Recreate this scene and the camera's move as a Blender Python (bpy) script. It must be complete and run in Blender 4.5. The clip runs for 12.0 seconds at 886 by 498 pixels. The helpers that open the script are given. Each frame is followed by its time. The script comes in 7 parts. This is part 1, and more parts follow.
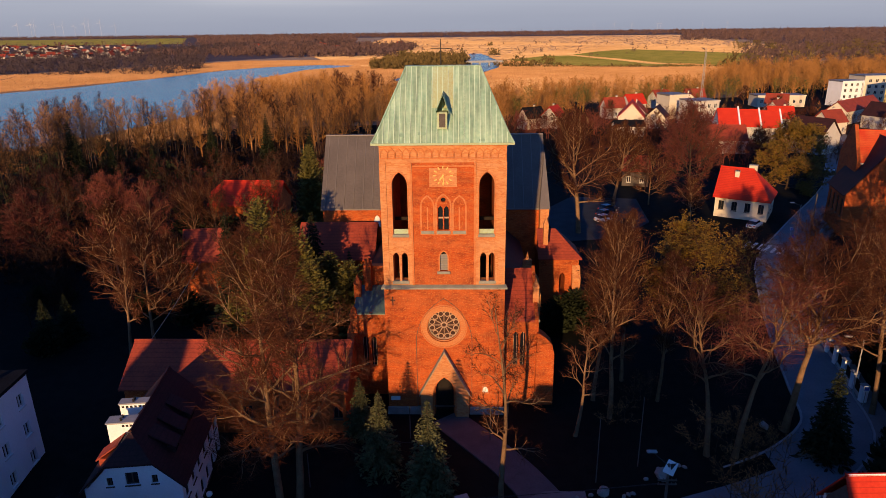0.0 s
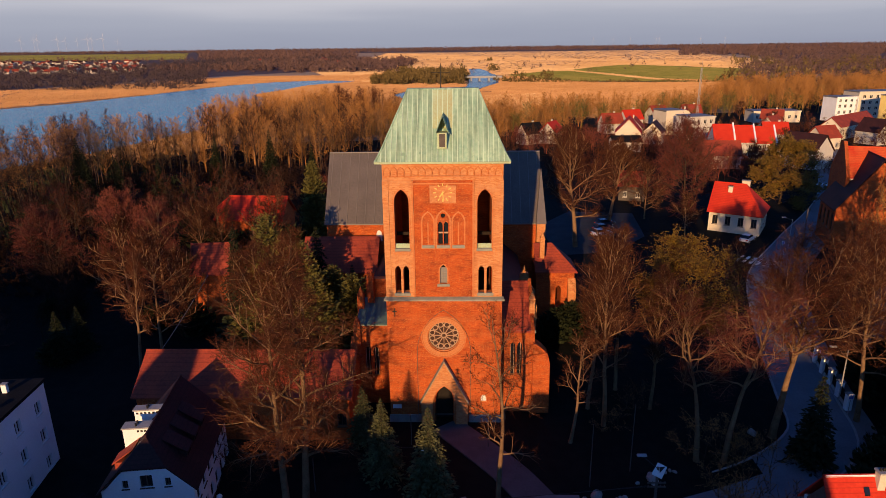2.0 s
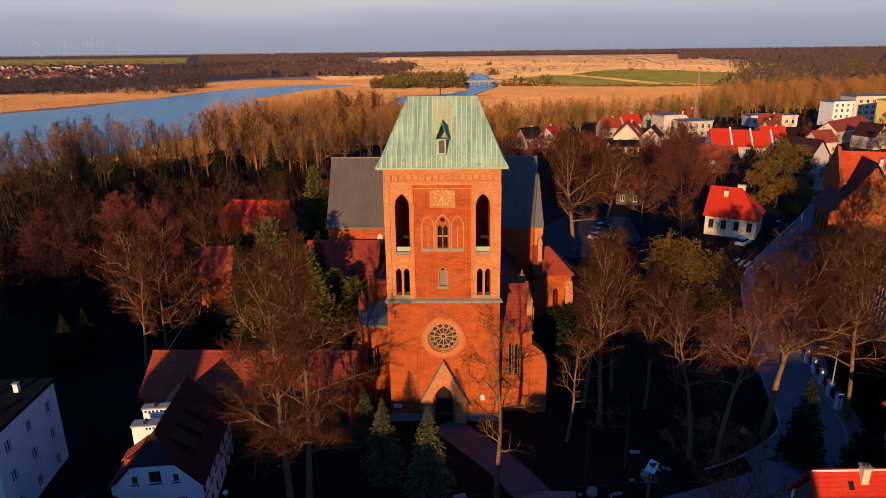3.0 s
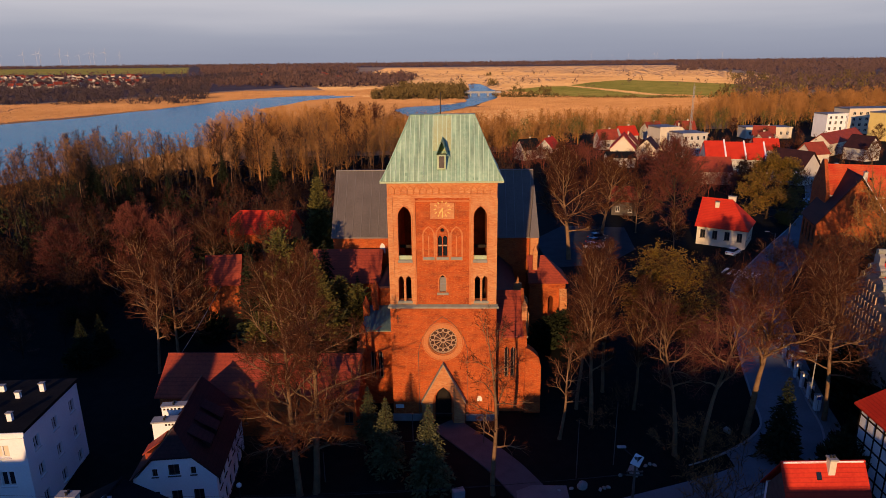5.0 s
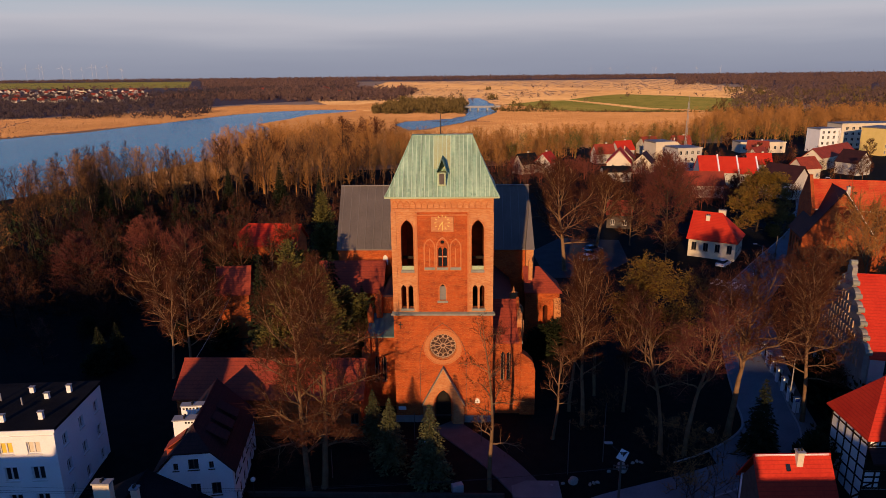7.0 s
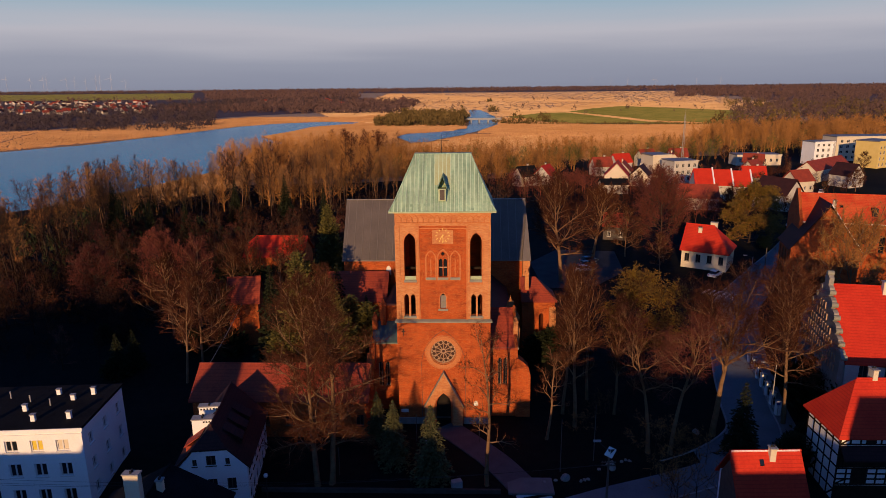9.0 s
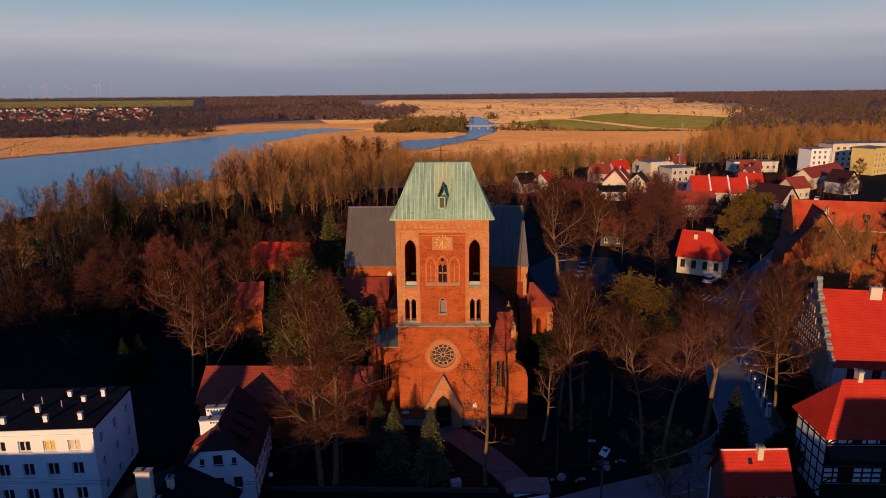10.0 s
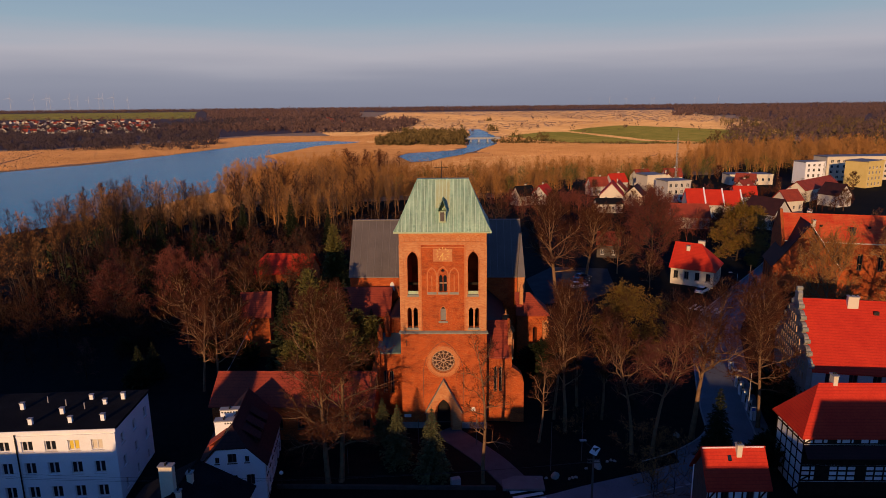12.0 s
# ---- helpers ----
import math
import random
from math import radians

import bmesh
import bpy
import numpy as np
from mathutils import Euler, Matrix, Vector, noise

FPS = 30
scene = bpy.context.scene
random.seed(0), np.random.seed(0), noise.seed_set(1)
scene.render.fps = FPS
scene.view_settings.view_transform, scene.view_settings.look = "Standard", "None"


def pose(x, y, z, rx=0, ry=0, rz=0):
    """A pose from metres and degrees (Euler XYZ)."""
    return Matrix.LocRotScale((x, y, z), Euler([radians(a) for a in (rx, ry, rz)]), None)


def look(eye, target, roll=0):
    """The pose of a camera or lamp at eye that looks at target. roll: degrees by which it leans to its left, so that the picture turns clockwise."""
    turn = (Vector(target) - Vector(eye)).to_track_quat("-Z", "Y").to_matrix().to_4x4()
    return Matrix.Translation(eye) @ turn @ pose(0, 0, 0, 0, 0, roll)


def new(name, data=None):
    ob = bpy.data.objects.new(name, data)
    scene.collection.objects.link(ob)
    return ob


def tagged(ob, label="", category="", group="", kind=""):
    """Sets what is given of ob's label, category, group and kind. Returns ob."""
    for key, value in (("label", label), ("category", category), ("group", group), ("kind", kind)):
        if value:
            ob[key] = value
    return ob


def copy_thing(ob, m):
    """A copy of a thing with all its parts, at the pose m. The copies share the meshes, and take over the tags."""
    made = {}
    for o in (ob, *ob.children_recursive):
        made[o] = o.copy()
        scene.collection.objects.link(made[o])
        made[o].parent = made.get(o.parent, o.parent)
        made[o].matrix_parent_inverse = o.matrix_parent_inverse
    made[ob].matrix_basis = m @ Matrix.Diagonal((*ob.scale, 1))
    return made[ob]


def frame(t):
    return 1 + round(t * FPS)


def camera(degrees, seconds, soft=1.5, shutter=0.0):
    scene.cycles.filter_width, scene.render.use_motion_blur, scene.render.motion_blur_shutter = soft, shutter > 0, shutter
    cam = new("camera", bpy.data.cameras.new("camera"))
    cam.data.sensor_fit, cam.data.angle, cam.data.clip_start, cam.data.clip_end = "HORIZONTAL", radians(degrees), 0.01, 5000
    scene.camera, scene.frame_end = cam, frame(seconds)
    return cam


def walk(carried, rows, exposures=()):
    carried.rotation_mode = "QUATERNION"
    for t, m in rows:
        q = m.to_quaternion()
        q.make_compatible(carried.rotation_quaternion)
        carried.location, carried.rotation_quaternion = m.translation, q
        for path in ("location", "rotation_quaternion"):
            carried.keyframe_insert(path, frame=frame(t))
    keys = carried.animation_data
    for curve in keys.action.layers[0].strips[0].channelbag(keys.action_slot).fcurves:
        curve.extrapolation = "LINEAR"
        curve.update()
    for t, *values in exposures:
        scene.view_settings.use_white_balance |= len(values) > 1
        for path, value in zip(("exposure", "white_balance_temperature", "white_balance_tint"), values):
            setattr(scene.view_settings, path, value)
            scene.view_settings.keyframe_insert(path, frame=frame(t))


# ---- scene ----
cam = camera(68.8, 12.0, soft=0.75)
PATH = [
    (0, (1.627, -55.438, 34.171), (1.569, -53.547, 33.523), -0.7),
    (0.5, (1.65, -55.997, 34.376), (1.593, -54.102, 33.74), -0.7),
    (1, (1.678, -56.592, 34.604), (1.619, -54.693, 33.98), -0.7),
    (1.5, (1.702, -57.264, 34.804), (1.644, -55.362, 34.19), -0.7),
    (2, (1.726, -58.007, 35.041), (1.668, -56.103, 34.433), -0.7),
    (2.5, (1.76, -58.825, 35.248), (1.702, -56.919, 34.647), -0.7),
    (3, (1.793, -59.63, 35.489), (1.736, -57.722, 34.892), -0.7),
    (5, (1.894, -63.504, 36.621), (1.838, -61.588, 36.052), -0.6),
    (5.5, (1.917, -64.616, 36.88), (1.862, -62.697, 36.32), -0.6),
    (6, (1.972, -65.791, 37.168), (1.917, -63.869, 36.618), -0.6),
    (6.5, (1.983, -66.92, 37.478), (1.927, -64.996, 36.936), -0.6),
    (7, (2.033, -68.088, 37.745), (1.977, -66.16, 37.214), -0.6),
    (9, (2.273, -72.644, 39.069), (2.213, -70.708, 38.57), -0.6),
    (9.5, (2.317, -73.77, 39.331), (2.258, -71.832, 38.842), -0.6),
    (10, (2.347, -74.906, 39.632), (2.288, -72.966, 39.152), -0.6),
    (10.5, (2.42, -76.054, 39.957), (2.359, -74.112, 39.484), -0.5),
    (11, (2.465, -77.181, 40.229), (2.403, -75.236, 39.765), -0.6),
    (11.5, (2.491, -78.338, 40.505), (2.43, -76.392, 40.048), -0.6),
    (12, (2.49, -79.473, 40.756), (2.43, -77.524, 40.31), -0.6),
]
walk(cam, [(t, look(eye, target, roll)) for t, eye, target, roll in PATH], [(0, -0.16, 6500, 12), (3, -0.27, 6470, 13), (6, -0.44, 6440, 14), (9, -0.58, 6410, 15), (12, -0.70, 6400, 16)])

# ---- light ----
SUN_X, SUN_SLOPE = 0.22, 0.205
sun_way = Vector((SUN_X, 1.0, -SUN_SLOPE)).normalized()
sun_data = bpy.data.lights.new("sun", "SUN")
sun_data.energy, sun_data.angle, sun_data.color = 6.4, radians(0.6), (1.0, 0.62, 0.29)
sun = new("sun", sun_data)
sun.matrix_world = Matrix.Translation((0, 0, 200)) @ sun_way.to_track_quat("-Z", "Y").to_matrix().to_4x4()
world = bpy.data.worlds.new("sky")
scene.world = world
world.use_nodes = True
wn, wl = world.node_tree.nodes, world.node_tree.links
sky = wn.new("ShaderNodeTexSky")
sky.sky_type, sky.sun_disc = "NISHITA", False
sky.sun_elevation, sky.sun_rotation = math.asin(-sun_way.z), math.atan2(-sun_way.x, -sun_way.y)
sky.air_density, sky.dust_density, sky.ozone_density = 1.0, 0.6, 3.0
# evening haze: grey-lavender at the horizon, a paler veil above it, clear sky higher up
co = wn.new("ShaderNodeTexCoord")
sep = wn.new("ShaderNodeSeparateXYZ")
wl.new(co.outputs["Generated"], sep.inputs["Vector"])
stretch = wn.new("ShaderNodeMapping")
stretch.inputs["Scale"].default_value = (1.2, 1.2, 14.0)
wl.new(co.outputs["Generated"], stretch.inputs["Vector"])
veil = wn.new("ShaderNodeTexNoise")
veil.inputs["Scale"].default_value, veil.inputs["Detail"].default_value = 1.6, 5
wl.new(stretch.outputs["Vector"], veil.inputs["Vector"])
wisp = wn.new("ShaderNodeMath")
wisp.operation = "MULTIPLY_ADD"
wisp.inputs[1].default_value = 0.05
wl.new(veil.outputs["Fac"], wisp.inputs[0])
wl.new(sep.outputs["Z"], wisp.inputs[2])
haze = wn.new("ShaderNodeValToRGB")
wl.new(wisp.outputs[0], haze.inputs["Fac"])
stops = [(0.015, (0.36, 0.39, 0.49)), (0.06, (0.45, 0.48, 0.57)), (0.095, (0.70, 0.70, 0.75)), (0.138, (0.47, 0.65, 0.76)), (0.20, (0.36, 0.54, 0.74))]
while len(haze.color_ramp.elements) < len(stops):
    haze.color_ramp.elements.new(0.5)
for el, (p_, c_) in zip(haze.color_ramp.elements, stops):
    el.position, el.color = p_, (*c_, 1.0)
clear = wn.new("ShaderNodeMapRange")
clear.inputs["From Min"].default_value, clear.inputs["From Max"].default_value = 0.145, 0.22
wl.new(sep.outputs["Z"], clear.inputs["Value"])
dim = wn.new("ShaderNodeVectorMath")
dim.operation = "SCALE"
dim.inputs["Scale"].default_value = 0.10
cool = wn.new("ShaderNodeMix")
cool.data_type, cool.blend_type = "RGBA", "MULTIPLY"
cool.inputs["Factor"].default_value = 1.0
cool.inputs["B"].default_value = (0.26, 0.84, 1.78, 1.0)
wl.new(sky.outputs["Color"], cool.inputs["A"])
wl.new(cool.outputs["Result"], dim.inputs[0])
blend = wn.new("ShaderNodeMix")
blend.data_type = "RGBA"
wl.new(clear.outputs["Result"], blend.inputs["Factor"])
wl.new(haze.outputs["Color"], blend.inputs["A"])
wl.new(dim.outputs["Vector"], blend.inputs["B"])
background = wn["Background"]
background.inputs["Strength"].default_value = 1.0
# the broad evening glow of the sky round the low sun
toward = wn.new("ShaderNodeVectorMath")
toward.operation = "DOT_PRODUCT"
toward.inputs[1].default_value = -sun_way
wl.new(co.outputs["Generated"], toward.inputs[0])
lobe = wn.new("ShaderNodeMapRange")
lobe.interpolation_type = "SMOOTHSTEP"
lobe.inputs["From Min"].default_value, lobe.inputs["From Max"].default_value = 0.15, 1.0
lobe.inputs["To Max"].default_value = 0.04
wl.new(toward.outputs["Value"], lobe.inputs["Value"])
glow = wn.new("ShaderNodeMix")
glow.data_type, glow.blend_type, glow.clamp_factor = "RGBA", "ADD", False
glow.inputs["B"].default_value = (1.0, 0.84, 0.80, 1.0)
wl.new(lobe.outputs["Result"], glow.inputs["Factor"])
wl.new(blend.outputs["Result"], glow.inputs["A"])
wl.new(glow.outputs["Result"], background.inputs["Color"])

# ---- materials ----
def nodes_of(name):
    m = bpy.data.materials.new(name)
    m.use_nodes = True
    n = m.node_tree.nodes
    return m, n, m.node_tree.links, n["Principled BSDF"]


def rgba(c):
    return (*c, 1.0)


def mat_noise(name, a, b, scale=1.0, rough=0.8, bump=0.2, fine=12.0, metal=0.0, island=0.0, vary=0.0, spec=0.3):
    """Two colours mixed by noise at two scales, with a fine bump."""
    m, n, l, p = nodes_of(name)
    co = n.new("ShaderNodeTexCoord")
    big = n.new("ShaderNodeTexNoise")
    big.inputs["Scale"].default_value, big.inputs["Detail"].default_value = scale, 5
    small = n.new("ShaderNodeTexNoise")
    small.inputs["Scale"].default_value, small.inputs["Detail"].default_value = scale * fine, 4
    for t in (big, small):
        l.new(co.outputs["Object"], t.inputs["Vector"])
    add = n.new("ShaderNodeMath")
    add.operation = "ADD"
    l.new(big.outputs["Fac"], add.inputs[0])
    l.new(small.outputs["Fac"], add.inputs[1])
    ramp = n.new("ShaderNodeMapRange")
    ramp.inputs["From Min"].default_value, ramp.inputs["From Max"].default_value = 0.7, 1.3
    l.new(add.outputs[0], ramp.inputs["Value"])
    mix = n.new("ShaderNodeMix")
    mix.data_type = "RGBA"
    mix.inputs["A"].default_value, mix.inputs["B"].default_value = rgba(a), rgba(b)
    l.new(ramp.outputs["Result"], mix.inputs["Factor"])
    out = mix.outputs["Result"]
    if island or vary:
        hsv = n.new("ShaderNodeHueSaturation")
        mr = n.new("ShaderNodeMapRange")
        if island:
            src = n.new("ShaderNodeNewGeometry").outputs["Random Per Island"]
        else:
            src = n.new("ShaderNodeObjectInfo").outputs["Random"]
        k = island or vary
        mr.inputs["To Min"].default_value, mr.inputs["To Max"].default_value = 1 - k, 1 + k
        l.new(src, mr.inputs["Value"])
        l.new(mr.outputs["Result"], hsv.inputs["Value"])
        l.new(out, hsv.inputs["Color"])
        out = hsv.outputs["Color"]
    l.new(out, p.inputs["Base Color"])
    p.inputs["Roughness"].default_value, p.inputs["Metallic"].default_value = rough, metal
    p.inputs["Specular IOR Level"].default_value = spec
    if bump:
        bp = n.new("ShaderNodeBump")
        bp.inputs["Strength"].default_value, bp.inputs["Distance"].default_value = bump, 0.05
        l.new(small.outputs["Fac"], bp.inputs["Height"])
        l.new(bp.outputs["Normal"], p.inputs["Normal"])
    return m


def mat_brick(name, a, b, mortar, stain=(0.11, 0.020, 0.010), stain_amount=0.75):
    """Brickwork on upright walls: the pattern runs along x + y and up z."""
    m, n, l, p = nodes_of(name)
    co = n.new("ShaderNodeTexCoord")
    sep = n.new("ShaderNodeSeparateXYZ")
    l.new(co.outputs["Object"], sep.inputs["Vector"])
    add = n.new("ShaderNodeMath")
    add.operation = "ADD"
    l.new(sep.outputs["X"], add.inputs[0])
    l.new(sep.outputs["Y"], add.inputs[1])
    com = n.new("ShaderNodeCombineXYZ")
    l.new(add.outputs[0], com.inputs["X"])
    l.new(sep.outputs["Z"], com.inputs["Y"])
    br = n.new("ShaderNodeTexBrick")
    br.inputs["Scale"].default_value = 1.0
    br.inputs["Brick Width"].default_value, br.inputs["Row Height"].default_value = 0.30, 0.10
    br.inputs["Mortar Size"].default_value, br.inputs["Mortar Smooth"].default_value = 0.010, 0.3
    br.inputs["Color1"].default_value, br.inputs["Color2"].default_value = rgba(a), rgba(b)
    br.inputs["Mortar"].default_value = rgba(mortar)
    l.new(com.outputs["Vector"], br.inputs["Vector"])
    big = n.new("ShaderNodeTexNoise")
    big.inputs["Scale"].default_value, big.inputs["Detail"].default_value = 0.55, 8
    big.inputs["Roughness"].default_value = 0.75
    flat_ = n.new("ShaderNodeMapping")
    flat_.inputs["Scale"].default_value = (1.0, 1.0, 1.9)
    l.new(co.outputs["Object"], flat_.inputs["Vector"])
    l.new(flat_.outputs["Vector"], big.inputs["Vector"])
    mr = n.new("ShaderNodeMapRange")
    mr.inputs["From Min"].default_value, mr.inputs["From Max"].default_value = 0.46, 0.68
    mr.inputs["To Max"].default_value = stain_amount
    l.new(big.outputs["Fac"], mr.inputs["Value"])
    mix = n.new("ShaderNodeMix")
    mix.data_type = "RGBA"
    l.new(mr.outputs["Result"], mix.inputs["Factor"])
    l.new(br.outputs["Color"], mix.inputs["A"])
    mix.inputs["B"].default_value = rgba(stain)
    # pale scattered bricks
    vor = n.new("ShaderNodeTexNoise")
    vor.inputs["Scale"].default_value, vor.inputs["Detail"].default_value = 8.0, 6
    l.new(com.outputs["Vector"], vor.inputs["Vector"])
    mr2 = n.new("ShaderNodeMapRange")
    mr2.inputs["From Min"].default_value, mr2.inputs["From Max"].default_value = 0.54, 0.70
    mr2.inputs["To Max"].default_value = 0.7
    l.new(vor.outputs["Fac"], mr2.inputs["Value"])
    mix2 = n.new("ShaderNodeMix")
    mix2.data_type = "RGBA"
    l.new(mr2.outputs["Result"], mix2.inputs["Factor"])
    l.new(mix.outputs["Result"], mix2.inputs["A"])
    mix2.inputs["B"].default_value = rgba((0.62, 0.235, 0.075))
    l.new(mix2.outputs["Result"], p.inputs["Base Color"])
    p.inputs["Roughness"].default_value = 0.9
    p.inputs["Specular IOR Level"].default_value = 0.2
    bp = n.new("ShaderNodeBump")
    bp.inputs["Strength"].default_value, bp.inputs["Distance"].default_value = 0.6, 0.02
    l.new(br.outputs["Color"], bp.inputs["Height"])
    l.new(bp.outputs["Normal"], p.inputs["Normal"])
    return m


def mat_tiles(name, a, b, row=0.28, axis="Z", rough=0.75):
    """Roof tiles in courses; colour varies by noise and from course to course."""
    m, n, l, p = nodes_of(name)
    co = n.new("ShaderNodeTexCoord")
    sep = n.new("ShaderNodeSeparateXYZ")
    l.new(co.outputs["Object"], sep.inputs["Vector"])
    wav = n.new("ShaderNodeMath")
    wav.operation = "MULTIPLY"
    wav.inputs[1].default_value = 1.0 / row
    l.new(sep.outputs[axis], wav.inputs[0])
    fr = n.new("ShaderNodeMath")
    fr.operation = "FRACT"
    l.new(wav.outputs[0], fr.inputs[0])
    big = n.new("ShaderNodeTexNoise")
    big.inputs["Scale"].default_value, big.inputs["Detail"].default_value = 0.5, 6
    l.new(co.outputs["Object"], big.inputs["Vector"])
    small = n.new("ShaderNodeTexNoise")
    small.inputs["Scale"].default_value, small.inputs["Detail"].default_value = 5.0, 3
    l.new(co.outputs["Object"], small.inputs["Vector"])
    add = n.new("ShaderNodeMath")
    add.operation = "ADD"
    l.new(big.outputs["Fac"], add.inputs[0])
    l.new(small.outputs["Fac"], add.inputs[1])
    mr = n.new("ShaderNodeMapRange")
    mr.inputs["From Min"].default_value, mr.inputs["From Max"].default_value = 0.75, 1.3
    l.new(add.outputs[0], mr.inputs["Value"])
    mix = n.new("ShaderNodeMix")
    mix.data_type = "RGBA"
    mix.inputs["A"].default_value, mix.inputs["B"].default_value = rgba(a), rgba(b)
    l.new(mr.outputs["Result"], mix.inputs["Factor"])
    gap = n.new("ShaderNodeMapRange")
    gap.inputs["From Min"].default_value, gap.inputs["From Max"].default_value = 0.0, 0.22
    gap.inputs["To Min"].default_value = 0.62
    l.new(fr.outputs[0], gap.inputs["Value"])
    mul = n.new("ShaderNodeMix")
    mul.data_type, mul.blend_type = "RGBA", "MULTIPLY"
    mul.inputs["Factor"].default_value = 1.0
    l.new(mix.outputs["Result"], mul.inputs["A"])
    l.new(gap.outputs["Result"], mul.inputs["B"])
    l.new(mul.outputs["Result"], p.inputs["Base Color"])
    p.inputs["Roughness"].default_value = rough
    p.inputs["Specular IOR Level"].default_value = 0.25
    bp = n.new("ShaderNodeBump")
    bp.inputs["Strength"].default_value, bp.inputs["Distance"].default_value = 0.12, 0.03
    l.new(fr.outputs[0], bp.inputs["Height"])
    l.new(bp.outputs["Normal"], p.inputs["Normal"])
    return m


def mat_water(name, colour, scale=0.25, bump=0.06):
    m, n, l, p = nodes_of(name)
    p.inputs["Base Color"].default_value = rgba(colour)
    p.inputs["Roughness"].default_value = 0.2
    p.inputs["IOR"].default_value = 1.33
    p.inputs["Specular IOR Level"].default_value = 0.3
    co = n.new("ShaderNodeTexCoord")
    nz = n.new("ShaderNodeTexNoise")
    nz.inputs["Scale"].default_value, nz.inputs["Detail"].default_value = scale, 4
    l.new(co.outputs["Object"], nz.inputs["Vector"])
    bp = n.new("ShaderNodeBump")
    bp.inputs["Strength"].default_value, bp.inputs["Distance"].default_value = bump, 1.0
    l.new(nz.outputs["Fac"], bp.inputs["Height"])
    l.new(bp.outputs["Normal"], p.inputs["Normal"])
    return m


def mat_glass(name, colour=(0.015, 0.018, 0.022)):
    m, n, l, p = nodes_of(name)
    p.inputs["Base Color"].default_value = rgba(colour)
    p.inputs["Roughness"].default_value = 0.06
    return m


M_BRICK = mat_brick("red_brick", (0.50, 0.088, 0.012), (0.36, 0.050, 0.008), (0.40, 0.15, 0.055))
M_BRICK_PALE = mat_brick("pale_brick", (0.60, 0.265, 0.10), (0.46, 0.155, 0.05), (0.50, 0.29, 0.15), stain=(0.36, 0.085, 0.03), stain_amount=0.55)
M_BRICK_TRIM = mat_brick("trim_brick", (0.54, 0.17, 0.05), (0.48, 0.13, 0.04), (0.5, 0.28, 0.14), stain_amount=0.1)
M_STONE = mat_noise("grey_stone", (0.22, 0.20, 0.18), (0.36, 0.33, 0.29), 1.2, 0.9, 0.5)
M_LEDGE = mat_noise("weathered_ledge", (0.20, 0.20, 0.16), (0.32, 0.31, 0.25), 1.5, 0.8, 0.3)
M_COPPER = mat_noise("green_copper", (0.23, 0.39, 0.28), (0.38, 0.53, 0.38), 0.45, 0.65, 0.15, fine=7)
def streaked(m, amount=0.35):
    """Vertical run-off streaks over a material's own colour."""
    n, l = m.node_tree.nodes, m.node_tree.links
    p = n["Principled BSDF"]
    src = p.inputs["Base Color"].links[0].from_socket
    co_ = n.new("ShaderNodeTexCoord")
    mp = n.new("ShaderNodeMapping")
    mp.inputs["Scale"].default_value = (2.6, 0.3, 0.22)
    l.new(co_.outputs["Object"], mp.inputs["Vector"])
    nz = n.new("ShaderNodeTexNoise")
    nz.inputs["Scale"].default_value, nz.inputs["Detail"].default_value = 1.0, 5
    l.new(mp.outputs["Vector"], nz.inputs["Vector"])
    mr_ = n.new("ShaderNodeMapRange")
    mr_.inputs["From Min"].default_value, mr_.inputs["From Max"].default_value = 0.35, 0.65
    mr_.inputs["To Min"].default_value, mr_.inputs["To Max"].default_value = 1 - amount, 1 + amount * 0.3
    l.new(nz.outputs["Fac"], mr_.inputs["Value"])
    hs = n.new("ShaderNodeHueSaturation")
    l.new(src, hs.inputs["Color"])
    l.new(mr_.outputs["Result"], hs.inputs["Value"])
    l.new(hs.outputs["Color"], p.inputs["Base Color"])
    return m


streaked(M_COPPER)
M_COPPER_SEAM = mat_noise("pale_copper_seam", (0.44, 0.60, 0.46), (0.56, 0.72, 0.56), 1.5, 0.6, 0.0)
M_ROSE = mat_noise("brownish_leaded_glass", (0.045, 0.020, 0.014), (0.085, 0.038, 0.024), 3.0, 0.3, 0.1)
M_TARMAC = mat_noise("dark_tarmac", (0.032, 0.034, 0.038), (0.055, 0.057, 0.062), 0.35, 0.85, 0.3, fine=20, spec=0.06)
M_COPPER_OLD = mat_noise("stained_copper", (0.36, 0.36, 0.18), (0.40, 0.52, 0.34), 0.6, 0.7, 0.15)
M_COPPER_PATCH = mat_noise("dull_copper_patch", (0.17, 0.29, 0.21), (0.24, 0.37, 0.27), 0.8, 0.7, 0.1)
M_METAL = mat_noise("dark_sheet_metal", (0.10, 0.085, 0.075), (0.15, 0.125, 0.11), 0.4, 0.55, 0.1, metal=0.2)
M_SEAM = mat_noise("roof_seam_metal", (0.16, 0.14, 0.125), (0.20, 0.175, 0.16), 0.6, 0.5, 0.05, metal=0.2)
M_TEAL = mat_noise("dark_teal_metal", (0.05, 0.10, 0.11), (0.09, 0.15, 0.15), 0.8, 0.6, 0.1)
M_TILE = mat_tiles("red_roof_tiles", (0.48, 0.024, 0.009), (0.61, 0.042, 0.014))
M_TILE_MOTTLED = mat_tiles("mottled_orange_roof_tiles", (0.50, 0.032, 0.010), (0.60, 0.125, 0.035))
# old tiles; their duller red also paints shade on two church roofs
M_TILE_OLD_AND_SHADED = mat_tiles("old_and_shaded_roof_tiles", (0.22, 0.038, 0.022), (0.38, 0.062, 0.028))
# dark tiles, lowered further to paint shade on unlit slopes
M_TILE_DARK_AND_SHADED = mat_tiles("dark_and_shaded_roof_tiles", (0.028, 0.010, 0.010), (0.058, 0.018, 0.016))
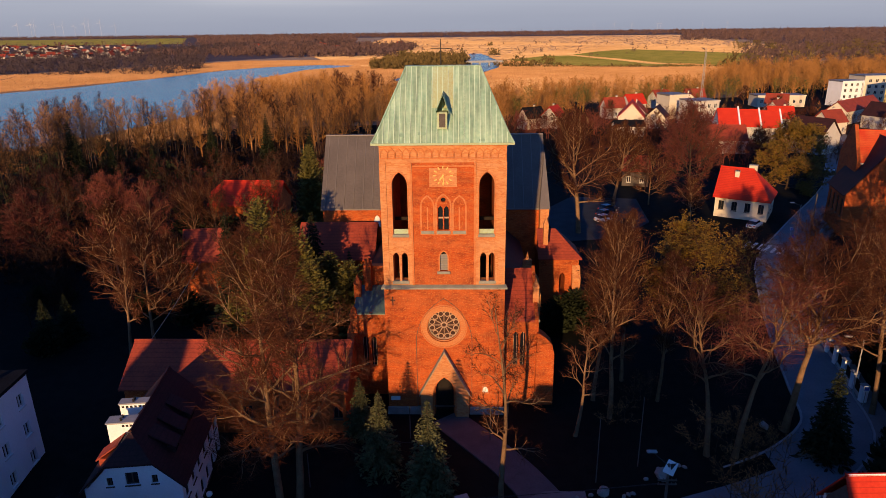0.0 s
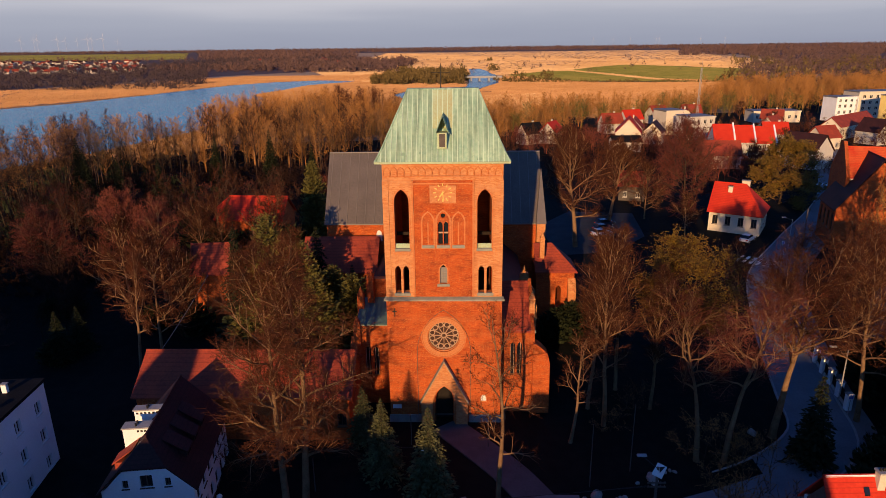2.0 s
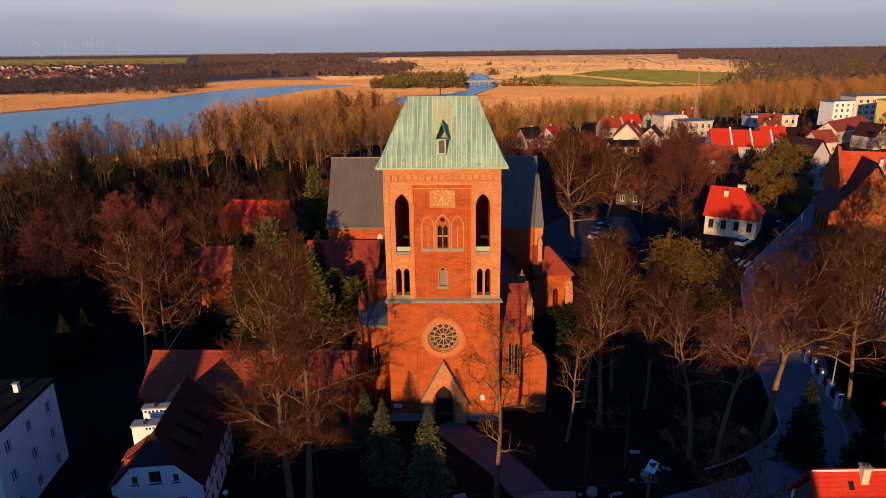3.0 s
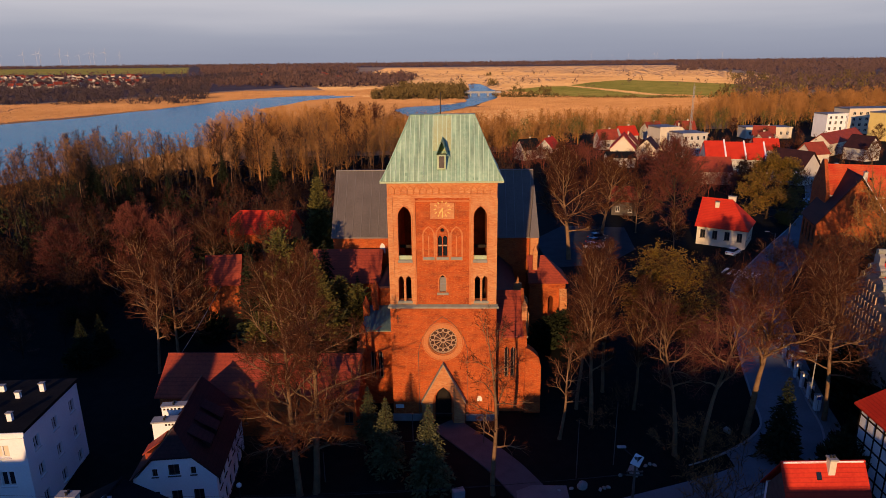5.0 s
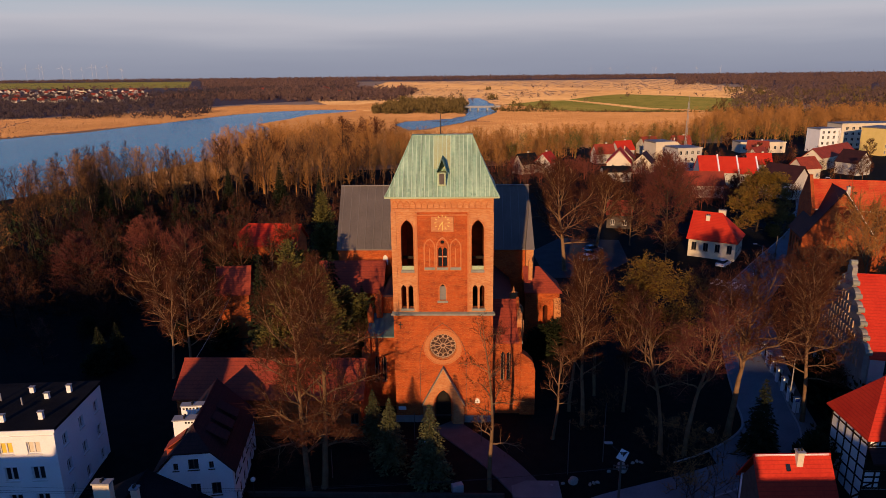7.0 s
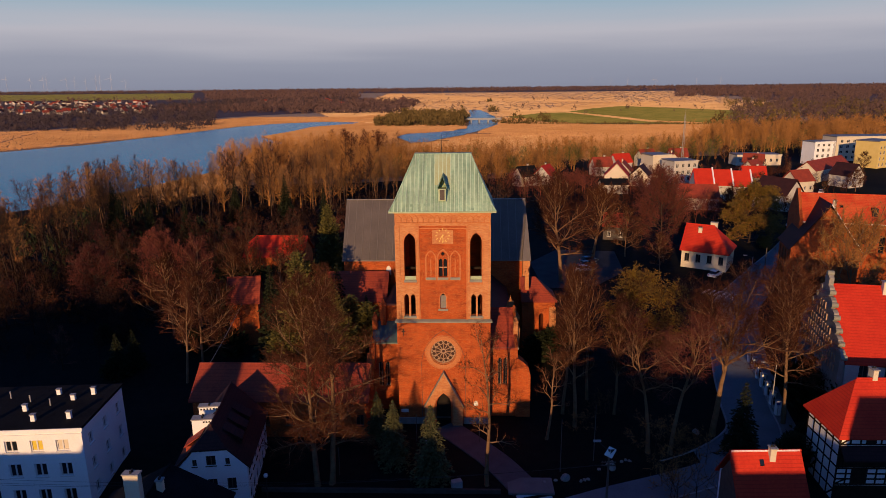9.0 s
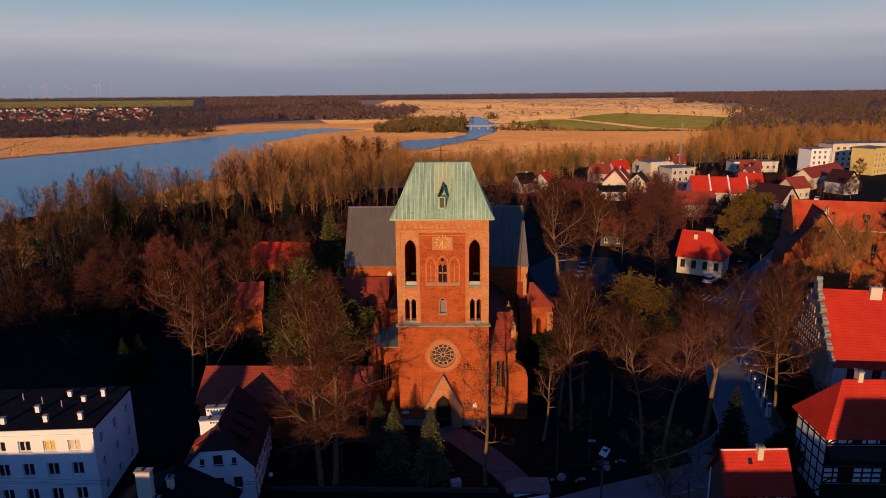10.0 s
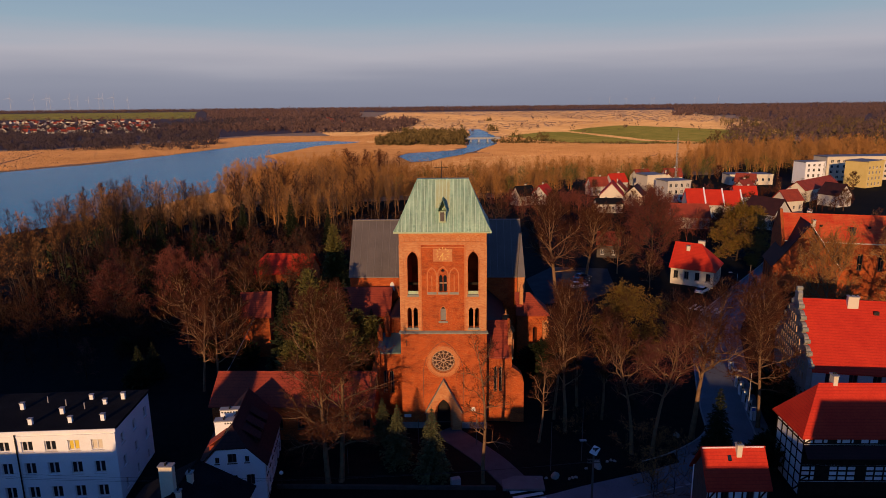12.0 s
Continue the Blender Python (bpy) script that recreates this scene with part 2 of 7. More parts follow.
M_FELT = mat_noise("roofing_felt", (0.007, 0.007, 0.009), (0.016, 0.016, 0.018), 0.5, 0.9, 0.2, spec=0.05)
M_WHITE = mat_noise("white_render", (0.78, 0.78, 0.77), (0.87, 0.87, 0.86), 0.5, 0.9, 0.1)
M_TOWNWALL = mat_noise("faded_white_render", (0.46, 0.42, 0.36), (0.58, 0.54, 0.47), 0.5, 0.9, 0.1)
M_CREAM = mat_noise("cream_render", (0.60, 0.52, 0.38), (0.68, 0.60, 0.46), 0.5, 0.9, 0.1)
M_YELLOW = mat_noise("yellow_render", (0.62, 0.46, 0.14), (0.70, 0.54, 0.20), 0.5, 0.9, 0.1)
M_GREY = mat_noise("grey_render", (0.36, 0.35, 0.34), (0.46, 0.45, 0.43), 0.5, 0.9, 0.1)
M_TIMBER = mat_noise("dark_timber", (0.018, 0.013, 0.010), (0.04, 0.028, 0.02), 2.0, 0.8, 0.3, spec=0.06)
M_FRAME = mat_noise("window_frame_paint", (0.62, 0.60, 0.57), (0.72, 0.70, 0.66), 3.0, 0.5, 0.05)
M_FRAME_DARK = mat_noise("dark_frame_paint", (0.06, 0.04, 0.03), (0.10, 0.07, 0.05), 3.0, 0.6, 0.05)
M_GLASS = mat_glass("window_glass")
M_DARK = mat_noise("dark_interior", (0.010, 0.008, 0.007), (0.022, 0.016, 0.013), 1.0, 0.95, 0.0)
M_TRACERY = mat_noise("pale_tracery", (0.42, 0.27, 0.17), (0.55, 0.38, 0.26), 2.0, 0.85, 0.1)
M_GOLD = mat_noise("gilded_metal", (0.62, 0.42, 0.12), (0.75, 0.52, 0.16), 4.0, 0.45, 0.0, metal=0.3)
M_IRON = mat_noise("dark_iron", (0.02, 0.02, 0.02), (0.05, 0.045, 0.04), 3.0, 0.6, 0.1, metal=0.6)
M_POLE = mat_noise("weathered_pole", (0.07, 0.055, 0.045), (0.12, 0.10, 0.085), 2.0, 0.9, 0.3)
M_BARK = mat_noise("grey_brown_bark", (0.036, 0.024, 0.018), (0.085, 0.056, 0.038), 1.2, 0.95, 0.5, vary=0.15, spec=0.06)
M_BARK_PALE = mat_noise("pale_bark", (0.12, 0.070, 0.038), (0.27, 0.16, 0.085), 1.2, 0.95, 0.4, vary=0.15, spec=0.06)
M_TWIG = mat_noise("brown_twigs", (0.050, 0.018, 0.010), (0.095, 0.033, 0.015), 0.4, 0.95, 0.0, vary=0.25, spec=0.06)
# twig colour darkened to stand for shade low in the wood
M_TWIG_SHADE = mat_noise("shade_dark_twigs", (0.017, 0.009, 0.007), (0.036, 0.017, 0.011), 0.4, 0.95, 0.0, vary=0.25, spec=0.06)
M_TWIG_RED = mat_noise("reddish_twigs", (0.105, 0.030, 0.022), (0.165, 0.052, 0.034), 0.4, 0.95, 0.0, vary=0.2, spec=0.06)
M_TWIG_GOLD = mat_noise("golden_twigs", (0.29, 0.132, 0.040), (0.44, 0.21, 0.064), 0.4, 0.95, 0.0, vary=0.25, spec=0.06)
M_LEAF = mat_noise("olive_young_leaves", (0.095, 0.060, 0.006), (0.19, 0.112, 0.010), 0.5, 0.8, 0.0, island=0.3)
M_NEEDLE = mat_noise("dark_spruce_needles", (0.013, 0.017, 0.008), (0.030, 0.036, 0.016), 0.8, 0.8, 0.0, island=0.3, spec=0.06)
M_NEEDLE_BLUE = mat_noise("blue_spruce_needles", (0.055, 0.060, 0.027), (0.13, 0.128, 0.055), 0.8, 0.8, 0.0, island=0.3, spec=0.06)
M_THUJA = mat_noise("olive_thuja_sprays", (0.085, 0.078, 0.016), (0.15, 0.125, 0.026), 0.6, 0.8, 0.0, island=0.3)
# ground colour pushed near black to hold the deep shade lying on it
M_GROUND = mat_noise("shade_dark_lawn_and_leaf_litter", (0.006, 0.007, 0.0065), (0.014, 0.0135, 0.011), 0.06, 0.95, 0.4, fine=14, spec=0.06)
M_REED = mat_noise("dry_reeds", (0.37, 0.19, 0.08), (0.51, 0.28, 0.125), 0.012, 0.95, 0.4, fine=9)
M_MEADOW = mat_noise("dry_meadow", (0.42, 0.25, 0.12), (0.60, 0.40, 0.21), 0.006, 0.95, 0.3, fine=7)
M_GREEN = mat_noise("green_field", (0.11, 0.125, 0.03), (0.20, 0.18, 0.055), 0.008, 0.95, 0.2, fine=8)
M_ASPHALT = mat_noise("worn_asphalt", (0.12, 0.13, 0.145), (0.19, 0.20, 0.215), 0.35, 0.85, 0.3, fine=20)
M_PAVING = mat_noise("paving", (0.13, 0.12, 0.115), (0.20, 0.18, 0.17), 0.6, 0.9, 0.4, fine=16)
# dark brown stone for the low churchyard wall
M_WALLSTONE = mat_noise("dark_wall_stone", (0.035, 0.032, 0.026), (0.075, 0.066, 0.054), 1.5, 0.95, 0.5)
M_KERB = mat_noise("kerb_stone", (0.25, 0.25, 0.25), (0.36, 0.35, 0.34), 1.5, 0.9, 0.3)
M_PATH = mat_noise("reddish_path_paving", (0.085, 0.072, 0.074), (0.14, 0.118, 0.116), 0.7, 0.9, 0.4, fine=14, spec=0.06)
M_PAINT = mat_noise("road_paint", (0.55, 0.54, 0.52), (0.70, 0.69, 0.66), 1.5, 0.8, 0.1)
M_WATER = mat_water("lake_water", (0.02, 0.25, 0.36), 0.6, 0.22)
# both far-wood base colours carry a purple-grey tint of distance haze
M_FARWOOD_HAZED = mat_noise("far_woods", (0.066, 0.040, 0.042), (0.125, 0.072, 0.060), 0.006, 0.95, 0.0, island=0.22)
M_FARWOOD_DARK_HAZED = mat_noise("far_dark_woods_hazed", (0.034, 0.026, 0.034), (0.066, 0.043, 0.044), 0.008, 0.95, 0.0, island=0.25)
M_SCRUB = mat_noise("olive_brown_scrub", (0.085, 0.062, 0.024), (0.15, 0.10, 0.036), 0.02, 0.95, 0.0, island=0.35, spec=0.06)
M_TURBINE = mat_noise("turbine_white", (0.48, 0.49, 0.52), (0.56, 0.57, 0.6), 0.05, 0.5, 0.0)
M_CAR_WHITE = mat_noise("white_car_paint", (0.70, 0.70, 0.70), (0.75, 0.75, 0.75), 1.0, 0.25, 0.0)
M_CAR_DARK = mat_noise("dark_car_paint", (0.03, 0.035, 0.05), (0.045, 0.05, 0.065), 1.0, 0.25, 0.0)
M_TYRE = mat_noise("tyre_rubber", (0.015, 0.015, 0.015), (0.03, 0.03, 0.03), 5.0, 0.9, 0.1)
M_SIGN = mat_noise("white_board", (0.66, 0.65, 0.62), (0.74, 0.73, 0.70), 2.0, 0.6, 0.0)


# ---- building helpers ----
def ground_z(x, y):
    """Height of the ground: the town's rise, the slope towards the street, and the low plain."""
    def ramp(v, a, b):
        k = min(1.0, max(0.0, (v - a) / (b - a)))
        return k * k * (3 - 2 * k)
    z = -2.1 - 1.1 * ramp(-y, 4.0, 24.0)
    low = max(ramp(y, 100.0, 190.0) * (1 - 0.65 * ramp(x, 20, 60) * (1 - ramp(y, 260, 330))), ramp(-x, 70, 150) * ramp(y, 20, 80))
    return z * (1 - low) - 4.6 * low


def thing(name, loc=(0, 0, 0), label="", category="", group="", kind="", rz=0.0):
    ob = new(name)
    ob.matrix_basis = pose(*loc, 0, 0, rz)
    return tagged(ob, label, category, group, kind)


def mesh_of(name, bm, material, smooth=False):
    me = bpy.data.meshes.new(name)
    bmesh.ops.recalc_face_normals(bm, faces=bm.faces)
    bm.to_mesh(me)
    bm.free()
    me.materials.append(material)
    if smooth:
        for f in me.polygons:
            f.use_smooth = True
    return me


def part(name, bm, material, parent=None, label="", smooth=False, kind=""):
    ob = new(name, mesh_of(name, bm, material, smooth))
    ob.parent = parent
    return tagged(ob, label, kind=kind)


def same_part(name, mesh, parent, m=None, label=""):
    ob = new(name, mesh)
    ob.parent = parent
    if m is not None:
        ob.matrix_basis = m
    return tagged(ob, label)


def box(bm, x0, x1, y0, y1, z0, z1, bevel=0.0):
    vs = [bm.verts.new((x, y, z)) for x in (x0, x1) for y in (y0, y1) for z in (z0, z1)]
    fs = [bm.faces.new([vs[i] for i in q]) for q in ((0, 1, 3, 2), (4, 6, 7, 5), (0, 4, 5, 1), (2, 3, 7, 6), (0, 2, 6, 4), (1, 5, 7, 3))]
    if bevel:
        bmesh.ops.bevel(bm, geom=list({e for f in fs for e in f.edges}), offset=bevel, segments=1, affect="EDGES")
    return bm


def boxed(*a, bevel=0.0):
    return box(bmesh.new(), *a, bevel=bevel)


def tube(bm, p0, p1, r0, r1, n=8, cap=True):
    p0, p1 = Vector(p0), Vector(p1)
    q = (p1 - p0).to_track_quat("Z", "Y")
    rings = []
    for p, r in ((p0, r0), (p1, r1)):
        rings.append([bm.verts.new(p + q @ Vector((r * math.cos(2 * math.pi * i / n), r * math.sin(2 * math.pi * i / n), 0))) for i in range(n)])
    for i in range(n):
        bm.faces.new((rings[0][i], rings[0][(i + 1) % n], rings[1][(i + 1) % n], rings[1][i]))
    if cap:
        bm.faces.new(rings[0][::-1])
        bm.faces.new(rings[1])
    return bm


def slab(bm, polys, d):
    """Solid below (or behind) a sheet of polygons that share edges; d: the way to its other side."""
    d = Vector(d)
    key, verts = {}, []
    def vert(p):
        k = tuple(round(c, 4) for c in p)
        if k not in key:
            key[k] = bm.verts.new(p)
        return key[k]
    faces = [bm.faces.new([vert(p) for p in poly]) for poly in polys]
    res = bmesh.ops.extrude_face_region(bm, geom=faces, use_keep_orig=True)
    bmesh.ops.translate(bm, verts=[g for g in res["geom"] if isinstance(g, bmesh.types.BMVert)], vec=d)
    return bm


def wall_face(bm, origin, along, outer, holes, depth):
    """An upright wall with real openings. outer and holes: loops of (u, z); u runs along 'along', depth goes to the left of it."""
    o, u = Vector(origin), Vector(along).normalized()
    n = Vector((-u.y, u.x, 0)) * depth
    edges = []
    for loop in (outer, *holes):
        vs = [bm.verts.new(o + u * a + Vector((0, 0, z))) for a, z in loop]
        edges += [bm.edges.new((vs[i], vs[(i + 1) % len(vs)])) for i in range(len(vs))]
    res = bmesh.ops.triangle_fill(bm, use_beauty=True, use_dissolve=False, edges=edges)
    faces = [g for g in res["geom"] if isinstance(g, bmesh.types.BMFace)]
    ext = bmesh.ops.extrude_face_region(bm, geom=faces, use_keep_orig=True)
    bmesh.ops.translate(bm, verts=[g for g in ext["geom"] if isinstance(g, bmesh.types.BMVert)], vec=n)
    return bm


def rect(u0, u1, z0, z1):
    return [(u0, z0), (u1, z0), (u1, z1), (u0, z1)]


def pointed(u0, u1, z0, z1, n=5):
    """Gothic opening: the sides go up to the springing, two arcs meet at z1."""
    w, mid = u1 - u0, (u0 + u1) / 2
    rise = min(z1 - z0, w * 0.86)
    zs = z1 - rise
    pts = [(u0, z0), (u1, z0)]
    for i in range(n + 1):
        a = (math.pi / 3) * i / n
        pts.append((u0 + w * math.cos(a), zs + rise * math.sin(a) / math.sin(math.pi / 3)))
    for i in range(n - 1, -1, -1):
        a = (math.pi / 3) * i / n
        pts.append((u1 - w * math.cos(a), zs + rise * math.sin(a) / math.sin(math.pi / 3)))
    return pts


def circle(cu, cz, r, n=32):
    return [(cu + r * math.cos(2 * math.pi * i / n), cz + r * math.sin(2 * math.pi * i / n)) for i in range(n)]


def ring_xz(bm, inner, outer, y, depth):
    """A flat moulding between two loops of (x, z) of the same length, depth metres thick towards +y."""
    k = len(inner)
    a = [[bm.verts.new((p[0], yy, p[1])) for p in loop] for loop in (inner, outer) for yy in (y, y + depth)]
    for i in range(k):
        j = (i + 1) % k
        for s, t in ((0, 2), (2, 3), (3, 1), (1, 0)):
            bm.faces.new((a[s][i], a[s][j], a[t][j], a[t][i]))
    return bm


def grown(loop, d):
    cu = sum(p[0] for p in loop) / len(loop)
    cz = sum(p[1] for p in loop) / len(loop)
    ru = max(p[0] for p in loop) - cu
    rz = max(p[1] for p in loop) - cz
    return [(cu + (p[0] - cu) * (1 + d / ru), cz + (p[1] - cz) * (1 + d / rz)) for p in loop]


# ---- ground, water, fields ----
def grid_sheet(xs, ys, zf):
    vs = [(x, y, zf(x, y)) for y in ys for x in xs]
    k = len(xs)
    fs = [(j * k + i, j * k + i + 1, (j + 1) * k + i + 1, (j + 1) * k + i) for j in range(len(ys) - 1) for i in range(k - 1)]
    me = bpy.data.meshes.new("ground")
    me.from_pydata(vs, [], fs)
    return me


gx = [-9000, -5000, -3000, -1800, -1000, -600, -400] + list(range(-300, 301, 12)) + [400, 600, 1000, 1800, 3000, 5000, 9000]
gy = [-900, -400, -200, -120] + list(range(-80, 360, 8)) + [400, 500, 700, 1000, 1600, 2500, 4000, 6500, 9000]
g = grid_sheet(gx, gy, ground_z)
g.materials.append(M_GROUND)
tagged(new("ground", g), "lawn, soil and leaf litter under trees, coloured near black for shade", "ground", kind="structure")


def flat_area(name, outline, z, material, label, category):
    bm = bmesh.new()
    vs = [bm.verts.new((x, y, z)) for x, y in outline]
    edges = [bm.edges.new((vs[i], vs[(i + 1) % len(vs)])) for i in range(len(vs))]
    bmesh.ops.triangle_fill(bm, use_beauty=True, use_dissolve=False, edges=edges, normal=(0, 0, 1))
    ob = part(name, bm, material)
    return tagged(ob, label, category, kind="structure")


def ragged(outline, step, amount, seed):
    """Outline with wandering edges, as shores have."""
    rnd, out = random.Random(seed), []
    for i, a in enumerate(outline):
        b = outline[(i + 1) % len(outline)]
        k = max(1, int(math.dist(a, b) / step))
        for j in range(k):
            f = j / k
            w = amount if j else amount * 0.3
            out.append((a[0] + (b[0] - a[0]) * f + rnd.uniform(-w, w), a[1] + (b[1] - a[1]) * f + rnd.uniform(-w, w)))
    return out


flat_area("meadow", [(-1500, 420), (-360, 300), (-200, 170), (-60, 330), (60, 330), (250, 480), (420, 700), (560, 900), (700, 1500), (900, 2800), (-500, 2900), (-300, 1900), (-150, 1450), (-180, 1230), (-230, 940), (-300, 850), (-370, 730), (-430, 600), (-900, 500)], -4.5, M_MEADOW, "dry straw-coloured meadow and reed beds on the plain", "meadow")
flat_area("far_shore", [(-4000, 300), (-600, 400), (-420, 560), (-360, 690), (-290, 800), (-200, 960), (-4000, 960)], -4.57, M_FARWOOD_HAZED, "brown leaf litter under the woods across the lake", "ground")
flat_area("far_plain", [(-5000, 930), (5000, 930), (9000, 8900), (-9000, 8900)], -4.58, M_FARWOOD_HAZED, "brown plain out to the horizon", "ground")
flat_area("wet_meadow", [(-175, 200), (40, 232), (160, 330), (330, 560), (330, 780), (-130, 780)], -4.56, M_REED, "dry reed stubble between lake and river", "meadow")
flat_area("reed_bed", ragged([(-600, 300), (-330, 330), (-290, 400), (-262, 490), (-240, 615), (-150, 690), (-120, 640), (-150, 590), (-160, 500), (-118, 360), (-112, 262), (-60, 215), (60, 250), (150, 310), (250, 520), (60, 640), (-40, 700), (-120, 800), (-290, 820), (-360, 715), (-420, 590), (-600, 480)], 25, 4, 3), -4.4, M_REED, "dry golden reed bed along the water", "reeds")
FIELD = [(99, 648), (60, 765), (116, 862), (146, 870), (213, 1000), (278, 1085), (350, 1000), (400, 860), (362, 740), (276, 602), (188, 590), (136, 605)]
flat_area("green_field", ragged(FIELD, 40, 8, 5), -4.3, M_GREEN, "green field among dry meadows", "field")
flat_area("green_field", [(-1500, 1950), (-830, 1950), (-1450, 3500), (-2700, 3500)], -4.3, M_GREEN, "green field beyond the village", "field")
STRIP = [(75, 960), (155, 905), (190, 780), (212, 665), (252, 614), (236, 606), (199, 648), (175, 760), (146, 878), (72, 930)]
flat_area("mown_strip", STRIP, -4.29, M_MEADOW, "pale mown strip across the green field", "meadow")
LAKE = [(-900, 180), (-317, 356), (-286, 406), (-260, 490), (-235, 610), (-205, 665), (-160, 695), (-112, 676), (-116, 640), (-150, 592), (-156, 528), (-168, 480), (-130, 415), (-125, 360), (-122, 300), (-126, 240), (-140, 180), (-165, 130), (-260, 60), (-900, 40)]
flat_area("lake", ragged(LAKE, 18, 3, 7), -4.2, M_WATER, "blue lake with a still surface", "lake")
RIVER = [(-36, 412), (-21, 422), (-9, 457), (4, 484), (17, 529), (31, 582), (40, 617), (43, 701), (44, 794), (39, 876), (32, 975), (14, 979), (13, 785), (10, 641), (6, 561), (-6, 532), (-26, 513), (-46, 502), (-52, 468)]
flat_area("river", ragged(RIVER, 15, 2, 9), -4.2, M_WATER, "narrow river winding through the reeds", "river")

# ---- road and paths ----
def strip(pts, half, lift, dense=6):
    """A ribbon along a smooth line, laid on the ground."""
    p = [Vector((x, y, 0)) for x, y in pts]
    p = [2 * p[0] - p[1]] + p + [2 * p[-1] - p[-2]]
    line = []
    for i in range(1, len(p) - 2):
        for k in range(dense):
            t = k / dense
            line.append(0.5 * (2 * p[i] + (p[i + 1] - p[i - 1]) * t + (2 * p[i - 1] - 5 * p[i] + 4 * p[i + 1] - p[i + 2]) * t * t + (3 * p[i] - p[i - 1] - 3 * p[i + 1] + p[i + 2]) * t ** 3))
    line.append(p[-2])
    rows = []
    for i, c in enumerate(line):
        d = (line[min(i + 1, len(line) - 1)] - line[max(i - 1, 0)]).normalized()
        s = Vector((-d.y, d.x, 0))
        rows.append((c, s))
    return rows


def ribbon(name, rows, a, b, z0, z1, material, label, category):
    """A solid ribbon between offsets a and b from a line, from z0 to z1 above the ground."""
    bm = bmesh.new()
    prev = None
    for c, s in rows:
        gz = ground_z(c.x, c.y)
        now = [bm.verts.new((*(c + s * o).xy, gz + z)) for o, z in ((a, z0), (a, z1), (b, z1), (b, z0))]
        if prev:
            for i in range(4):
                bm.faces.new((prev[i], prev[(i + 1) % 4], now[(i + 1) % 4], now[i]))
        prev = now
    return tagged(part(name, bm, material), label, category, kind="structure")


street = strip([(-70, -24), (-30, -20.5), (5, -16.5), (18, -13), (29, -9), (36.5, -3), (39.0, 5), (41.2, 13), (46, 28), (52.5, 44), (66, 63), (92, 99), (118, 150), (150, 215)], 3, 0)
ribbon("road", street, -2.9, 2.9, -0.3, 0.05, M_ASPHALT, "worn grey asphalt street past the churchyard", "road")
ribbon("kerb", street, 2.9, 3.1, -0.3, 0.17, M_KERB, "pale stone kerb along the churchyard", "kerb")
ribbon("kerb", street, -3.1, -2.9, -0.3, 0.17, M_KERB, "pale stone kerb along the houses", "kerb")
ribbon("pavement", street, -5.0, -3.1, -0.3, 0.15, M_PAVING, "grey paved footway beside the street", "pavement")
ribbon("footpath", strip([(0, -0.6), (2.9, -4.2), (6.2, -8.4), (9.0, -13)], 1.6, 0), -1.7, 1.7, -0.2, 0.06, M_PATH, "reddish paved path to the church door", "path")
flat_area("car_park", [(19, 54), (30, 56), (38, 66), (40, 84), (26, 86), (18, 74)], -2.02, M_TARMAC, "dark asphalt car park behind the church", "car park")

# ---- church ----
church = thing("church", label="large red brick Gothic church with a tall west tower", category="church")

TW, TD, TB = 5.6, 8.6, -2.3     # half width, depth and foot of the tower
ROSE_Z, ROSE_R = 7.42, 1.62
STRING_Z, EAVE_Z, RIDGE_Z = 11.5, 24.85, 30.9

# lower stage with the portal and the rose window
lower_holes = [pointed(-0.95, 0.80, TB + 0.02, 2.0), circle(-0.07, ROSE_Z, ROSE_R)]
tower = part("tower_lower_stage", wall_face(bmesh.new(), (0, 0, 0), (1, 0, 0), rect(-TW, TW, TB, STRING_Z), lower_holes, 1.1), M_BRICK, church)
bm = bmesh.new()
box(bm, -TW, -TW + 1.1, 1.103, TD, TB, STRING_Z)
box(bm, TW - 1.1, TW, 1.103, TD, TB, STRING_Z)
box(bm, -TW, TW, TD + 0.003, TD + 1.0, TB, STRING_Z)
part("tower_side_wall", bm, M_BRICK, church)
part("tower_floor", boxed(-TW + 1.1, TW - 1.1, 1.105, TD, 11.0, 11.4), M_DARK, church, "dark floor inside the tower")
part("portal_door", boxed(-0.95, 0.80, 0.75, 0.85, TB, 2.05), M_DARK, church, "dark wooden door leaf deep in the portal")
part("portal_step", boxed(-1.5, 1.4, -0.9, 0.1, TB - 0.2, TB + 0.18, bevel=0.03), M_STONE, church, "worn stone step")
for x0, x1 in ((-TW - 0.12, -2.45), (2.38, TW + 0.12)):
    part("plinth", boxed(x0, x1, -0.14, -0.003, TB - 0.3, -1.25, bevel=0.04), M_STONE, church, "grey fieldstone plinth")

# portal gable, standing proud of the wall
gable = [(-2.40, TB), (2.30, TB), (2.30, 0.55), (-0.05, 4.9), (-2.40, 0.55)]
part("portal_gable", wall_face(bmesh.new(), (0, -0.62, 0), (1, 0, 0), gable, [pointed(-1.22, 1.07, TB + 0.02, 2.35)], 0.616), M_BRICK_PALE, church, "pointed brick portal gable")
bm = bmesh.new()
for s, x in ((-1, -2.40), (1, 2.30)):
    slab(bm, [[(x + s * 0.12, -0.75, 0.42), (x + s * 0.12, 0.02, 0.42), (-0.05, 0.02, 5.12), (-0.05, -0.75, 5.12)]], (0, 0, -0.16))
part("gable_coping", bm, M_LEDGE, church, "pale stone coping")
